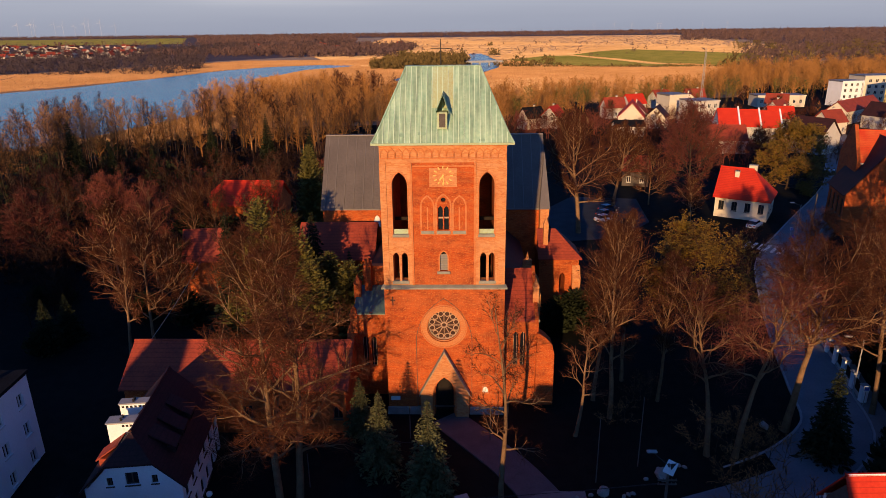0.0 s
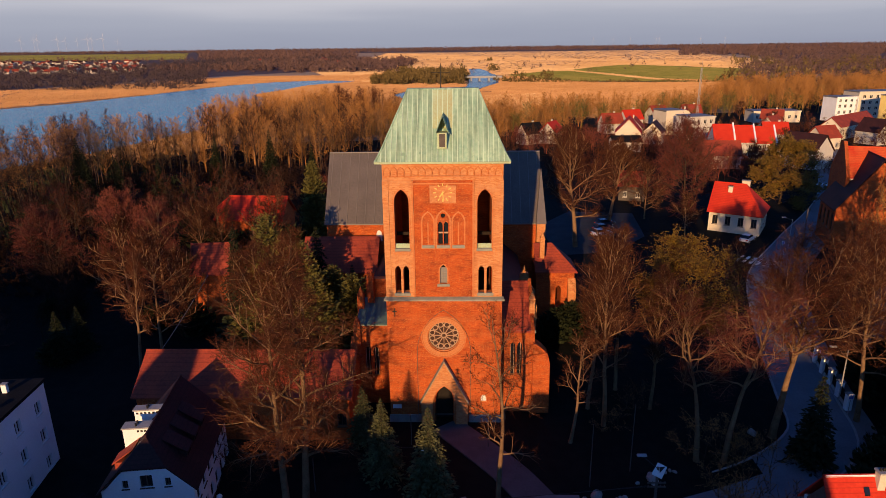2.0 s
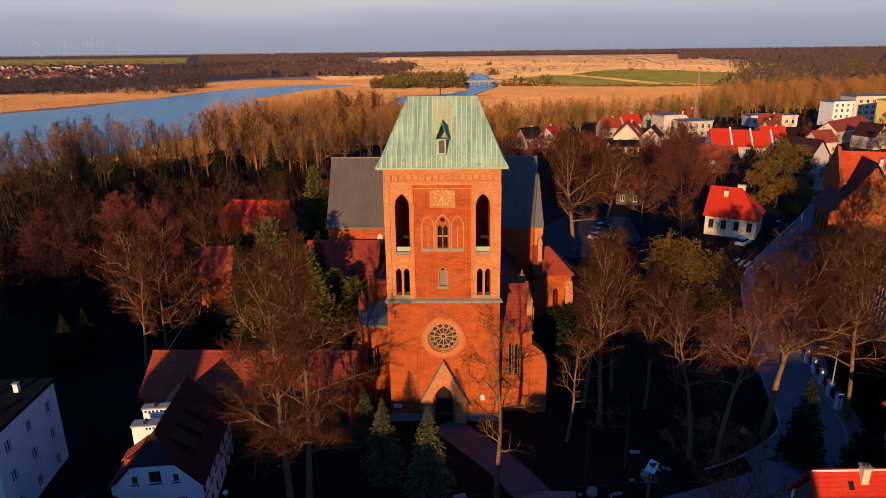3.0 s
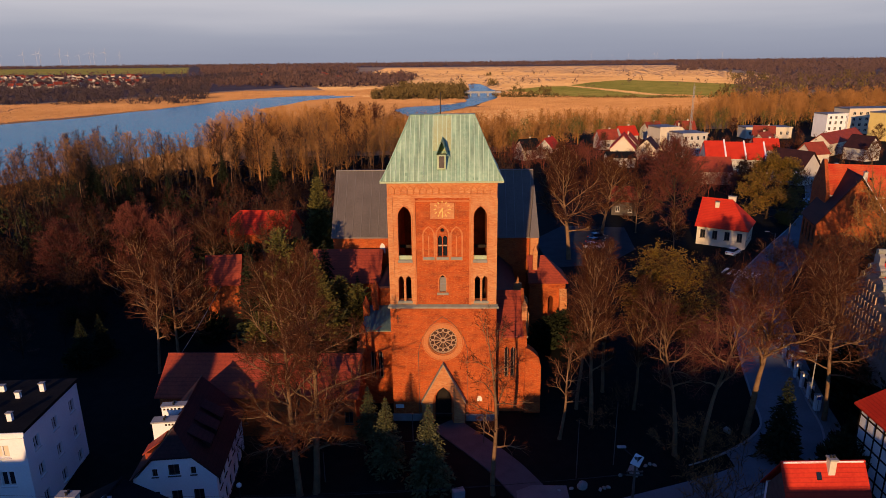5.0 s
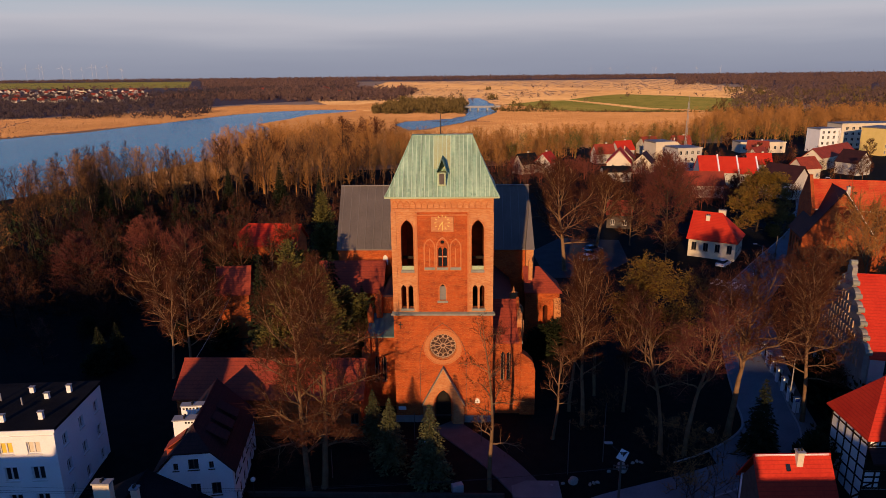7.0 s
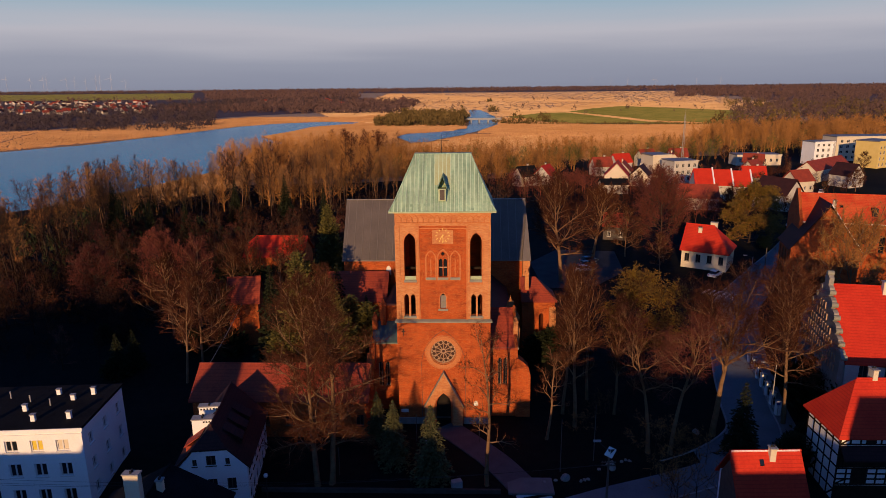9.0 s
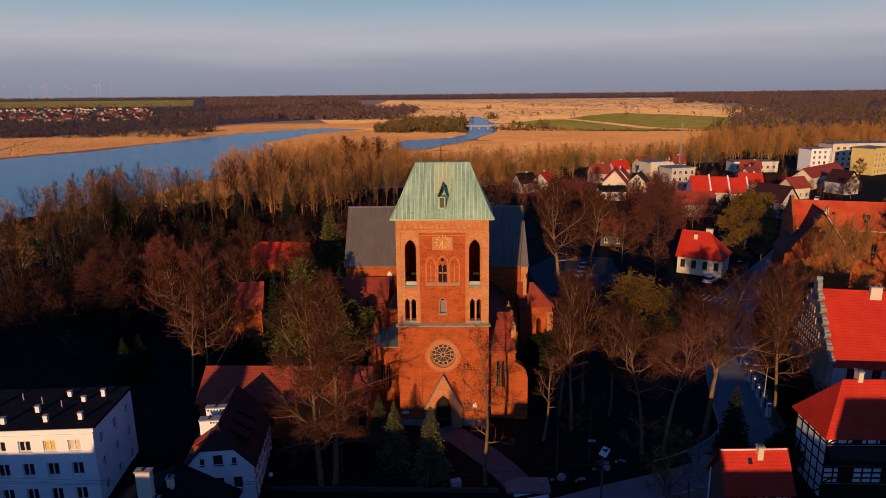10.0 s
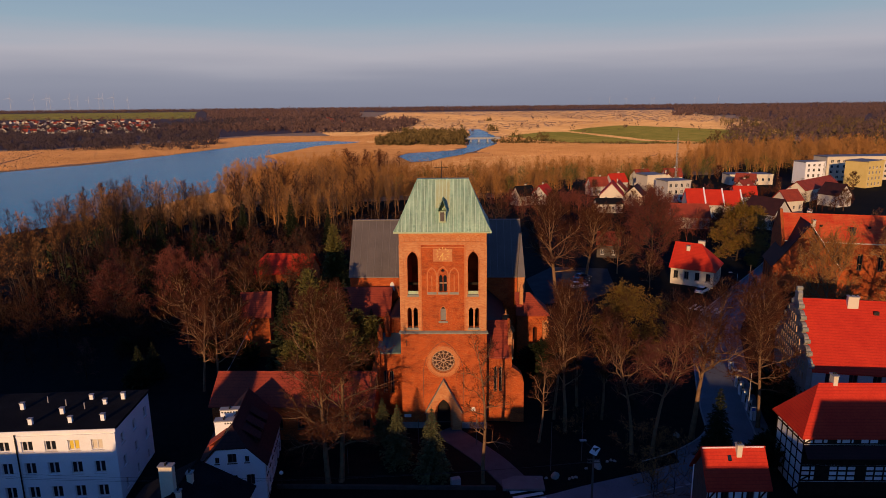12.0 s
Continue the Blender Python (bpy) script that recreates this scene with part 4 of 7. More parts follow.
# stepped gable standing on the aisle
steps = [(8.0, 7.0), (10.2, 7.0), (10.2, 7.5), (9.95, 7.9), (9.75, 8.0), (9.7, 8.8), (9.4, 8.9), (9.35, 9.7), (9.05, 9.8), (8.9, 10.6), (8.7, 9.8), (8.4, 9.6), (8.35, 8.8), (8.0, 8.6)]
part("stepped_gable", wall_face(bmesh.new(), (0, 12.0, 0), (1, 0, 0), steps, [], 0.5), M_BRICK_PALE, church, "small stepped brick gable")
for i, (x, y, z) in enumerate(((8.9, 3.6, 10.9), (9.2, 4.6, 9.6), (11.9, 20.4, 12.2))):
    bm = bmesh.new()
    box(bm, x - 0.28, x + 0.28, y - 0.28, y + 0.28, z - 3.4, z - 0.9)
    tip = bm.verts.new((x, y, z))
    ring = [bm.verts.new((x + a * 0.34, y + b * 0.34, z - 0.897)) for a, b in ((-1, -1), (1, -1), (1, 1), (-1, 1))]
    for k in range(4):
        bm.faces.new((ring[k], ring[(k + 1) % 4], tip))
    bm.faces.new(ring[::-1])
    part("pinnacle", bm, M_BRICK_PALE, church, "brick pinnacle")
# side chapel with its own gable
part("chapel_wall", wall_face(bmesh.new(), (11.4, 21.5, 0), (1, 0, 0), rect(0, 4.95, TB, 6.6), [pointed(2.6, 3.3, 1.5, 4.6)], 5.0), M_BRICK, church, "brick side chapel")
bm = slab(bmesh.new(), [[(11.2, 21.2, 6.55), (16.7, 21.2, 6.55), (13.6, 24.0, 9.7), (11.2, 24.0, 9.7)], [(16.7, 21.2, 6.55), (16.7, 26.8, 6.55), (13.6, 24.0, 9.7)]], (0, 0, -0.16))
part("chapel_roof", bm, M_TILE_OLD_AND_SHADED, church, "red tiled hipped chapel roof")
part("chapel_buttress", slab(bmesh.new(), [[(15.5, 20.5, 4.2), (16.5, 20.5, 4.2), (16.5, 21.47, 5.6), (15.5, 21.47, 5.6)]], (0, 0, -6.5)), M_BRICK_PALE, church)

# left-hand annexes
annex = part("annex_wall", wall_face(bmesh.new(), (0, 3.6, 0), (1, 0, 0), rect(-9.1, -TW - 0.01, TB, 7.3), [pointed(-8.5, -7.9, 1.2, 4.6), pointed(-7.6, -7.0, 1.2, 4.6)], 0.8), M_BRICK, church, "brick annex wall with lancets")
part("window_pane", boxed(-8.7, -6.8, 3.95, 4.0, 1.0, 4.8), M_GLASS, annex)
for i in range(5):
    part("window_bar", boxed(-8.45 + 0.33 * i, -8.41 + 0.33 * i, 3.8, 3.9, 1.2, 4.4), M_TRACERY, annex)
part("annex_ledge", boxed(-9.2, -TW - 0.02, 3.4, 3.597, 7.05, 7.35), M_LEDGE, annex)
part("annex_side", boxed(-9.1, -8.3, 4.41, 26.0, TB, 7.2), M_BRICK, church)
part("annex_roof", slab(bmesh.new(), [[(-9.2, 3.3, 7.35), (-TW - 0.02, 3.3, 7.35), (-TW - 0.02, 6.8, 8.9), (-9.2, 6.8, 8.9)]], (0, 0, -0.15)), M_TEAL, church, "dark teal sheet-metal annex roof")
part("annex_upper_wall", boxed(-8.6, -TW - 0.02, 6.85, 7.6, 7.2, 11.0), M_BRICK, church)
part("annex_upper_roof", slab(bmesh.new(), [[(-9.3, 7.6, 7.3), (-5.2, 7.6, 11.2), (-5.2, 26, 11.2), (-9.3, 26, 7.3)]], (0, 0, -0.18)), M_TILE_DARK_AND_SHADED, church, "dark tiled aisle roof")
for x, y, z in ((-9.0, 5.6, 10.6), (-8.0, 6.4, 12.2), (-9.2, 3.4, 8.2)):
    bm = bmesh.new()
    box(bm, x - 0.35, x + 0.35, y - 0.35, y + 0.35, z - 4.0, z - 1.0)
    tip = bm.verts.new((x, y, z))
    ring = [bm.verts.new((x + a * 0.4, y + b * 0.4, z - 0.997)) for a, b in ((-1, -1), (1, -1), (1, 1), (-1, 1))]
    for k in range(4):
        bm.faces.new((ring[k], ring[(k + 1) % 4], tip))
    bm.faces.new(ring[::-1])
    part("pinnacle", bm, M_BRICK, church, "brick pinnacle")
part("annex_buttress", slab(bmesh.new(), [[(-9.9, 2.6, 4.6), (-9.15, 2.6, 4.6), (-9.15, 3.6, 5.8), (-9.9, 3.6, 5.8)]], (0, 0, -8.0)), M_BRICK, church)
part("low_wing_wall", boxed(-19.0, -9.4, 20.5, 25.8, TB, 7.0), M_BRICK, church)
# low wing roof dulled in colour to show it shaded
part("low_wing_roof", slab(bmesh.new(), [[(-19.2, 20.1, 6.9), (-9.2, 20.1, 6.9), (-9.2, 24.5, 10.5), (-19.2, 24.5, 10.5)], [(-19.2, 24.5, 10.5), (-9.2, 24.5, 10.5), (-9.2, 26.2, 9.2), (-19.2, 26.2, 9.2)]], (0, 0, -0.18)), M_TILE_OLD_AND_SHADED, church, "red tiled roof of a low wing")

# ---- houses ----
def window(parent, origin, u, n, u0, u1, z0, z1, frame_mat, bars=1, depth=0.14, f=0.07):
    """A window with frame, mullions and pane, set back in an opening of a wall; u runs along the wall, n points inwards."""
    def block(bm, a0, a1, d0, d1, h0, h1):
        vs = [bm.verts.new(origin + u * a + n * d + Vector((0, 0, h))) for a in (a0, a1) for d in (d0, d1) for h in (h0, h1)]
        for q in ((0, 1, 3, 2), (4, 6, 7, 5), (0, 4, 5, 1), (2, 3, 7, 6), (0, 2, 6, 4), (1, 5, 7, 3)):
            bm.faces.new([vs[i] for i in q])
    bm = bmesh.new()
    block(bm, u0, u0 + f, depth, depth + 0.07, z0, z1)
    block(bm, u1 - f, u1, depth, depth + 0.07, z0, z1)
    block(bm, u0 + f, u1 - f, depth, depth + 0.07, z0, z0 + f)
    block(bm, u0 + f, u1 - f, depth, depth + 0.07, z1 - f, z1)
    for k in range(bars):
        c = u0 + (u1 - u0) * (k + 1) / (bars + 1)
        block(bm, c - 0.57 * f, c + 0.57 * f, depth - 0.01, depth + 0.06, z0 + f, z1 - f)
    win = part("window", bm, frame_mat, parent)
    bm = bmesh.new()
    block(bm, u0 + 0.02, u1 - 0.02, depth + 0.075, depth + 0.10, z0 + 0.02, z1 - 0.02)
    part("pane", bm, M_GLASS, win)
    bm = bmesh.new()
    block(bm, u0 - 0.08, u1 + 0.08, -0.08, depth, z0 - 0.09, z0 - 0.01)
    part("sill", bm, frame_mat, win)
    return win


def house(name, x, y, size, walls, roof_h, rz, wall_mat, roof_mat, label, category="house", hips=(False, False), along="x", wins=(), chimneys=(),
          over=0.35, frame_mat=None, gz=None, flat=False, bars=1, gable_mat=None, group="", sash=0.07, chimney_mat=None):
    """A house on the ground at its middle. size: length along its ridge, width. wins: (side, first, last, count, width, z0, z1), side s/n/w/e in its own axes.
    chimneys: (x, y, top over the ground, wide, deep)."""
    L, W = size
    gz = ground_z(x, y) if gz is None else gz
    h = thing(name, (x, y, gz), label, category, group, rz=rz)
    frame_mat = frame_mat or M_FRAME
    sides = {"s": ((-L / 2, -W / 2), (1, 0), L), "e": ((L / 2, -W / 2 + 0.303), (0, 1), W - 0.606), "n": ((L / 2, W / 2), (-1, 0), L), "w": ((-L / 2, W / 2 - 0.303), (0, -1), W - 0.606)}
    for key, (o, u, length) in sides.items():
        holes, spec = [], []
        for side, first, last, count, w, z0, z1 in wins:
            if side == key:
                for i in range(count):
                    c = first + (last - first) * (i / (count - 1) if count > 1 else 0.5)
                    holes.append(rect(c - w / 2, c + w / 2, z0, z1))
                    spec.append((c - w / 2, c + w / 2, z0, z1))
        outer = [(0, -1.0), (length, -1.0), (length, walls), (0, walls)]
        hip = hips[0] if key == "w" else hips[1]
        if key in "ew" and not flat and not hip:
            outer = [(0, -1.0), (length, -1.0), (length, walls), (length / 2, walls + roof_h * (1 - 0.606 / W) - 0.12), (0, walls)]
        if key in "ew" and not flat and hip == "half":
            k = 0.5
            outer = [(0, -1.0), (length, -1.0), (length, walls), (length * (1 - k / 2), walls + roof_h * k - 0.15), (length * k / 2, walls + roof_h * k - 0.15), (0, walls)]
        bm = wall_face(bmesh.new(), (*o, 0), (*u, 0), outer, holes, 0.3)
        wob = part("wall", bm, wall_mat if not (gable_mat and key in "ew") else gable_mat, h)
        U = Vector((*u, 0))
        N = Vector((-U.y, U.x, 0))
        for a, b, z0, z1 in spec:
            window(wob, Vector((*o, 0)), U, N, a, b, z0, z1, frame_mat, bars, f=sash)
    a, b = L / 2 + over, W / 2 + over
    ze, zr = walls - over * roof_h / (W / 2) + 0.1, walls + roof_h + 0.1
    if flat:
        part("roof", boxed(-L / 2 - 0.15, L / 2 + 0.15, -W / 2 - 0.15, W / 2 + 0.15, walls + 0.004, walls + roof_h), roof_mat, h)
        part("cornice", boxed(-L / 2 - 0.25, L / 2 + 0.25, -W / 2 - 0.25, -W / 2 - 0.153, walls - 0.1, walls + roof_h - 0.05), wall_mat, h)
    else:
        bm = bmesh.new()
        def end(s, hip):
            if hip is True:
                return L / 2 + over - (W / 2 + over) * 0.85
            return L / 2 + over
        r0, r1 = -end(-1, hips[0]), end(1, hips[1])
        polys = []
        south, north = [(-a, -b, ze), (a, -b, ze)], [(a, b, ze), (-a, b, ze)]
        rid1, rid0 = [(r1, 0, zr)], [(r0, 0, zr)]
        if hips[1] == "half":
            k = 0.55
            ym, zm = b * (1 - k), ze + (zr - ze) * k
            rid1 = [(a, -ym, zm), (a - ym * 0.9, 0, zr)]
            north = [(a - ym * 0.9, 0, zr), (a, ym, zm), (a, b, ze), (-a, b, ze)]
            polys.append([(a, -ym, zm), (a, ym, zm), (a - ym * 0.9, 0, zr)])
        elif hips[1]:
            polys.append([(a, -b, ze), (a, b, ze), (r1, 0, zr)])
            north = [(r1, 0, zr)] + north
        else:
            north = [(r1, 0, zr)] + north
        if hips[0] == "half":
            k = 0.55
            ym, zm = b * (1 - k), ze + (zr - ze) * k
            rid0 = [(-a + ym * 0.9, 0, zr), (-a, -ym, zm)]
            north = north + [(-a, ym, zm), (-a + ym * 0.9, 0, zr)]
            polys.append([(-a, ym, zm), (-a, -ym, zm), (-a + ym * 0.9, 0, zr)])
        elif hips[0]:
            polys.append([(-a, b, ze), (-a, -b, ze), (r0, 0, zr)])
            north = north + [(r0, 0, zr)]
        else:
            north = north + [(r0, 0, zr)]
        polys.append(south + rid1 + rid0)
        polys.append(north)
        slab(bm, polys, (0, 0, -0.16))
        rob = part("roof", bm, roof_mat, h)
        rr0 = rid0[0] if hips[0] != "half" else rid0[0]
        rr1 = rid1[-1]
        part("ridge_tiles", tube(bmesh.new(), (rr0[0], 0, zr + 0.02), (rr1[0], 0, zr + 0.02), 0.11, 0.11, 6), roof_mat, rob)
    for cx, cy, top, w, d in chimneys:
        c = part("chimney", boxed(cx - w / 2, cx + w / 2, cy - d / 2, cy + d / 2, walls - 0.2, top, bevel=0.02), chimney_mat or (M_WHITE if wall_mat is M_WHITE else M_CREAM), h)
        part("chimney_cap", boxed(cx - w / 2 - 0.07, cx + w / 2 + 0.07, cy - d / 2 - 0.07, cy + d / 2 + 0.07, top + 0.003, top + 0.12), M_KERB, c)
        for k in range(2):
            part("flue", tube(bmesh.new(), (cx + (k - 0.5) * w * 0.45, cy, top + 0.12), (cx + (k - 0.5) * w * 0.45, cy, top + 0.35), 0.09, 0.08, 8), M_IRON, c)
    return h


# long low wing beside the church
wing = house("long_outbuilding", -19.6, 0.7, (20.8, 8.0), 5.0, 2.7, 0, M_BRICK, M_TILE_OLD_AND_SHADED, "long low brick outbuilding with a red tiled roof", "outbuilding", wins=(("s", 3, 20, 7, 0.9, 1.6, 3.0),), frame_mat=M_FRAME_DARK, gz=-2.2)

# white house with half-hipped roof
# near-black tiles put the unlit slope's shade into the roof colour
wh = house("white_house", -23.45, -11.1, (10.6, 6.95), 5.12, 3.68, 97.4, M_WHITE, M_TILE_DARK_AND_SHADED, "white rendered house with a red half-hipped roof darkened for shade", hips=("half", False),
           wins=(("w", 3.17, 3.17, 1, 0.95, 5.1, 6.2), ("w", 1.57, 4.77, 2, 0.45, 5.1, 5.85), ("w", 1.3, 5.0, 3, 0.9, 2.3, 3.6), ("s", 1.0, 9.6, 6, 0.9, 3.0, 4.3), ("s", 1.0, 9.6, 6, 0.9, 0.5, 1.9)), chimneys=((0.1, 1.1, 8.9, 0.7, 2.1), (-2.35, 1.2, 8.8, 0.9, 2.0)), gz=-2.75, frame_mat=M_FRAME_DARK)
# flue openings under the chimney heads
me = mesh_of("flue_opening", boxed(-0.012, 0.0, -0.09, 0.09, -0.09, 0.09), M_IRON)
for cx, cy, top, w, d, n in ((0.1, 1.1, 8.9, 0.7, 2.1, 6), (-2.35, 1.2, 8.8, 0.9, 2.0, 3)):
    for k in range(n):
        same_part("flue_opening", me, wh, Matrix.Translation((cx - w / 2 - 0.003, cy - d / 2 + 0.25 + (0.32 if n > 3 else 0.28) * k, top - 0.22)))
# low dormers coloured dark for the shaded slope, a red one behind the chimney
def shed_dormer(x, side, mat):
    y0, y1 = side * 2.6, side * 0.9
    z0, z1 = 5.12 + 3.68 * (1 - 2.6 / 3.475) + 0.1, 5.12 + 3.68 * (1 - 0.9 / 3.475) + 0.1
    d = part("dormer", boxed(x - 0.6, x + 0.6, min(y0, y0 - side * 1.0), max(y0, y0 - side * 1.0), z0 - 0.2, z0 + 0.62), mat, wh)
    part("dormer_roof", slab(bmesh.new(), [[(x - 0.75, y0 + side * 0.15, z0 + 0.62), (x + 0.75, y0 + side * 0.15, z0 + 0.62), (x + 0.75, y1, z1 + 0.12), (x - 0.75, y1, z1 + 0.12)]], (0, 0, -0.12)), M_TILE_DARK_AND_SHADED if side < 0 else M_TILE_OLD_AND_SHADED, d)
    part("dormer_pane", boxed(x - 0.42, x + 0.42, min(y0, y0 + side * 0.02), max(y0, y0 + side * 0.02), z0 + 0.05, z0 + 0.52), M_GLASS, d)


for x in (-2.6, -0.4, 1.8):
    shed_dormer(x, -1, M_TILE_DARK_AND_SHADED)
shed_dormer(-3.6, 1, M_TILE_OLD_AND_SHADED)
# dark lean-to house with brown chimneys in front of it
# felt-black roof colour replaces the shade on its tiled east slope
house("dark_roofed_house", -24.0, -28.2, (12.0, 10.6), 6.5, 2.7, 90, M_CREAM, M_FELT, "low house with a tiled roof coloured black for shade and cream chimneys", chimneys=((0.9, 0.5, 11.9, 0.6, 1.25), (3.0, -0.6, 9.9, 0.5, 0.5), (0.2, -0.7, 9.8, 0.4, 0.4)), gz=-3.2)

# white three-storey flats with a flat dark roof
flats = house("apartment_block", -45.6, -11.9, (19.0, 9.4), 8.9, 0.3, 4.5, M_WHITE, M_FELT, "white three-storey apartment block with a flat dark roof", "apartment block", flat=True,
              wins=(("s", 2.0, 17.0, 7, 1.25, 6.6, 7.85), ("s", 2.0, 17.0, 7, 1.25, 3.75, 5.25), ("s", 2.0, 17.0, 7, 1.25, 0.8, 2.3), ("e", 1.4, 7.6, 3, 0.9, 6.4, 7.7), ("e", 1.4, 7.6, 3, 0.9, 3.6, 4.9), ("e", 1.4, 7.6, 3, 0.9, 0.8, 2.1)), gz=-2.9, sash=0.12)
M_CURTAIN = mat_noise("yellow_curtain", (0.62, 0.46, 0.05), (0.74, 0.56, 0.09), 2.0, 0.9, 0.1)
for u0, z0, mat, lab in ((14.5 - 0.48, 6.72, M_CURTAIN, "yellow curtain"), (14.5 + 0.08, 6.72, M_CURTAIN, "yellow curtain"), (17.0 + 0.08, 6.72, M_CREAM, "pale curtain"), (17.0 - 0.48, 6.72, M_CREAM, "pale curtain")):
    part("curtain", boxed(u0 - 9.5, u0 - 9.5 + 0.4, -4.7 + 0.196, -4.7 + 0.212, z0, z0 + 1.0), mat, flats, lab)
part("parapet_band", boxed(-9.6, 9.6, -4.80, -4.703, 8.35, 8.5), M_WHITE, flats)
for cx, cy, hgt in ((7.6, -2.9, 0.75), (4.2, -3.2, 0.7), (2.2, -1.0, 0.7), (7.6, 2.4, 0.8), (6.0, 1.2, 0.6), (0.0, -3.4, 0.7), (-3.0, 0.4, 0.8), (3.8, 2.6, 0.6)):
    c = part("roof_chimney", boxed(cx - 0.22, cx + 0.22, cy - 0.18, cy + 0.18, 9.2, 9.2 + hgt, bevel=0.02), M_WHITE, flats, "small white roof chimney")
    part("chimney_cap", boxed(cx - 0.27, cx + 0.27, cy - 0.23, cy + 0.23, 9.203 + hgt, 9.28 + hgt), M_KERB, c)
part("drainpipe", tube(bmesh.new(), (-1.1, -4.82, -0.5), (-1.1, -4.82, 8.9), 0.08, 0.08, 8), M_IRON, flats, "dark drainpipe")
for i in range(3):
    part("roof_vent", tube(bmesh.new(), (-1 + 2.6 * i, 2.0 - i, 9.2), (-1 + 2.6 * i, 2.0 - i, 10.0), 0.07, 0.07, 8), M_KERB, flats)

# half-timbered house
def half_timber(h, L, W, z0, z1, rows, cols, side="s"):
    """Dark timbers proud of a white wall."""
    o, u, n = {"s": (Vector((-L / 2, -W / 2, 0)), Vector((1, 0, 0)), Vector((0, -1, 0))), "w": (Vector((-L / 2, W / 2, 0)), Vector((0, -1, 0)), Vector((-1, 0, 0)))}[side]
    length = L if side == "s" else W
    def beam(a, za, b, zb, w=0.16):
        p0, p1 = o + u * a + Vector((0, 0, za)), o + u * b + Vector((0, 0, zb))
        d = (p1 - p0).normalized()
        c = d.cross(n) * (w / 2)
        bm = bmesh.new()
        slab(bm, [[p0 - c + n * 0.045, p1 - c + n * 0.045, p1 + c + n * 0.045, p0 + c + n * 0.045]], -n * 0.042)
        part("timber", bm, M_TIMBER, h)
    for i in range(cols + 1):
        beam(length * i / cols, z0, length * i / cols, z1)
    for j in range(rows + 1):
        z = z0 + (z1 - z0) * j / rows
        beam(0, z, length, z, 0.17)
    for a0, a1 in ((0, 1), (cols - 1, cols)):
        beam(length * a0 / cols, z0, length * a1 / cols, z0 + (z1 - z0) / rows)


ht = house("half_timbered_house", 47.4, -10.9, (15.0, 6.0), 8.2, 4.1, 0, M_WHITE, M_TILE, "half-timbered house with white panels and a red hipped roof", hips=(True, False), over=0.5,
           wins=(), chimneys=((-3.2, 0.3, 13.3, 0.5, 0.9),), chimney_mat=M_CREAM, gz=-3.0, frame_mat=M_FRAME_DARK)
half_timber(ht, 15.0, 6.0, 6.7, 8.0, 2, 15)
half_timber(ht, 15.0, 6.0, 2.2, 4.0, 3, 15)
half_timber(ht, 15.0, 6.0, 0.3, 8.0, 6, 5, "w")
part("timber_cladding", boxed(-7.5, 7.5, -3.09, -3.003, 4.15, 6.55), M_TIMBER, ht, "dark boarded band")
part("pent_roof", slab(bmesh.new(), [[(-7.5, -3.1, 6.5), (7.5, -3.1, 6.5), (7.5, -4.1, 5.5), (-7.5, -4.1, 5.5)]], (0, 0, -0.14)), M_TILE_DARK_AND_SHADED, ht, "narrow dark tiled pent roof")
part("timber_cladding", boxed(-7.5, 7.5, -3.09, -3.003, -0.5, 2.05), M_TIMBER, ht, "dark boarded base")
for a0, a1, z0, z1 in ((-5.0, -4.0, 6.75, 7.95), (-2.2, -1.4, 6.75, 7.95), (0.5, 3.0, 6.75, 7.95), (-6.0, -4.4, 2.3, 3.9), (-1.5, -0.4, 2.3, 3.9)):
    part("timber_door", boxed(a0, a1, -3.075, -3.003, z0, z1), M_TIMBER, ht, "dark boarded bay")

# small house with a red roof and timbered front
sm = house("small_house", 29.35, -20.2, (5.85, 4.0), 6.9, 2.9, 2, M_WHITE, M_TILE, "small half-timbered house with a bright red roof", hips=(False, False), over=0.3, gable_mat=M_POLE,
           wins=(("s", 1.65, 4.15, 2, 0.8, 5.2, 6.3),), chimneys=((0.5, -0.28, 10.35, 0.52, 0.55),), chimney_mat=M_CREAM, gz=-3.1, frame_mat=M_FRAME_DARK)
half_timber(sm, 5.85, 4.0, 5.4, 6.6, 1, 7)
part("timber_cladding", boxed(-2.925, 2.925, -2.09, -2.003, -0.5, 5.3), M_TIMBER, sm, "dark boarded front")
part("skylight", slab(bmesh.new(), [[(-0.66, -0.74, 8.93), (-0.3, -0.74, 8.93), (-0.3, -0.46, 9.33), (-0.66, -0.46, 9.33)]], (0, 0, -0.12)), M_GLASS, sm, "dark roof window")

part("ridge_cap", boxed(-3.1, 3.1, -0.1, 0.1, 9.84, 10.0, bevel=0.03), M_WHITE, sm, "pale ridge capping")

# tall house with a curved ornamental gable
gab = house("gabled_hall", 59.3, 3.2, (23.0, 14.4), 9.3, 7.3, -10, M_GREY, M_TILE, "tall hall with a bright red roof and curved gable", "hall", over=0.1, gz=-2.3,
            wins=(("s", 2, 21, 8, 1.0, 7.2, 9.2), ("s", 2, 21, 8, 1.0, 3.2, 5.4)), frame_mat=M_FRAME_DARK,
            chimneys=((-5.4, -0.5, 17.4, 1.3, 0.7), (1.4, -0.5, 17.5, 1.3, 0.7)))
prof = []
for k in range(6):
    y0 = 6.9 - k * 1.15
    z0 = 9.4 + k * 1.22
    prof += [(y0, z0), (y0 + 0.22, z0 + 0.5), (y0, z0 + 1.0), (y0 - 0.5, z0 + 1.22)]
prof = [(6.9, 2.0)] + prof + [(0.7, 17.6), (0.0, 18.1), (-0.7, 17.6)] + [(-a, b) for a, b in prof[::-1]] + [(-6.9, 2.0)]
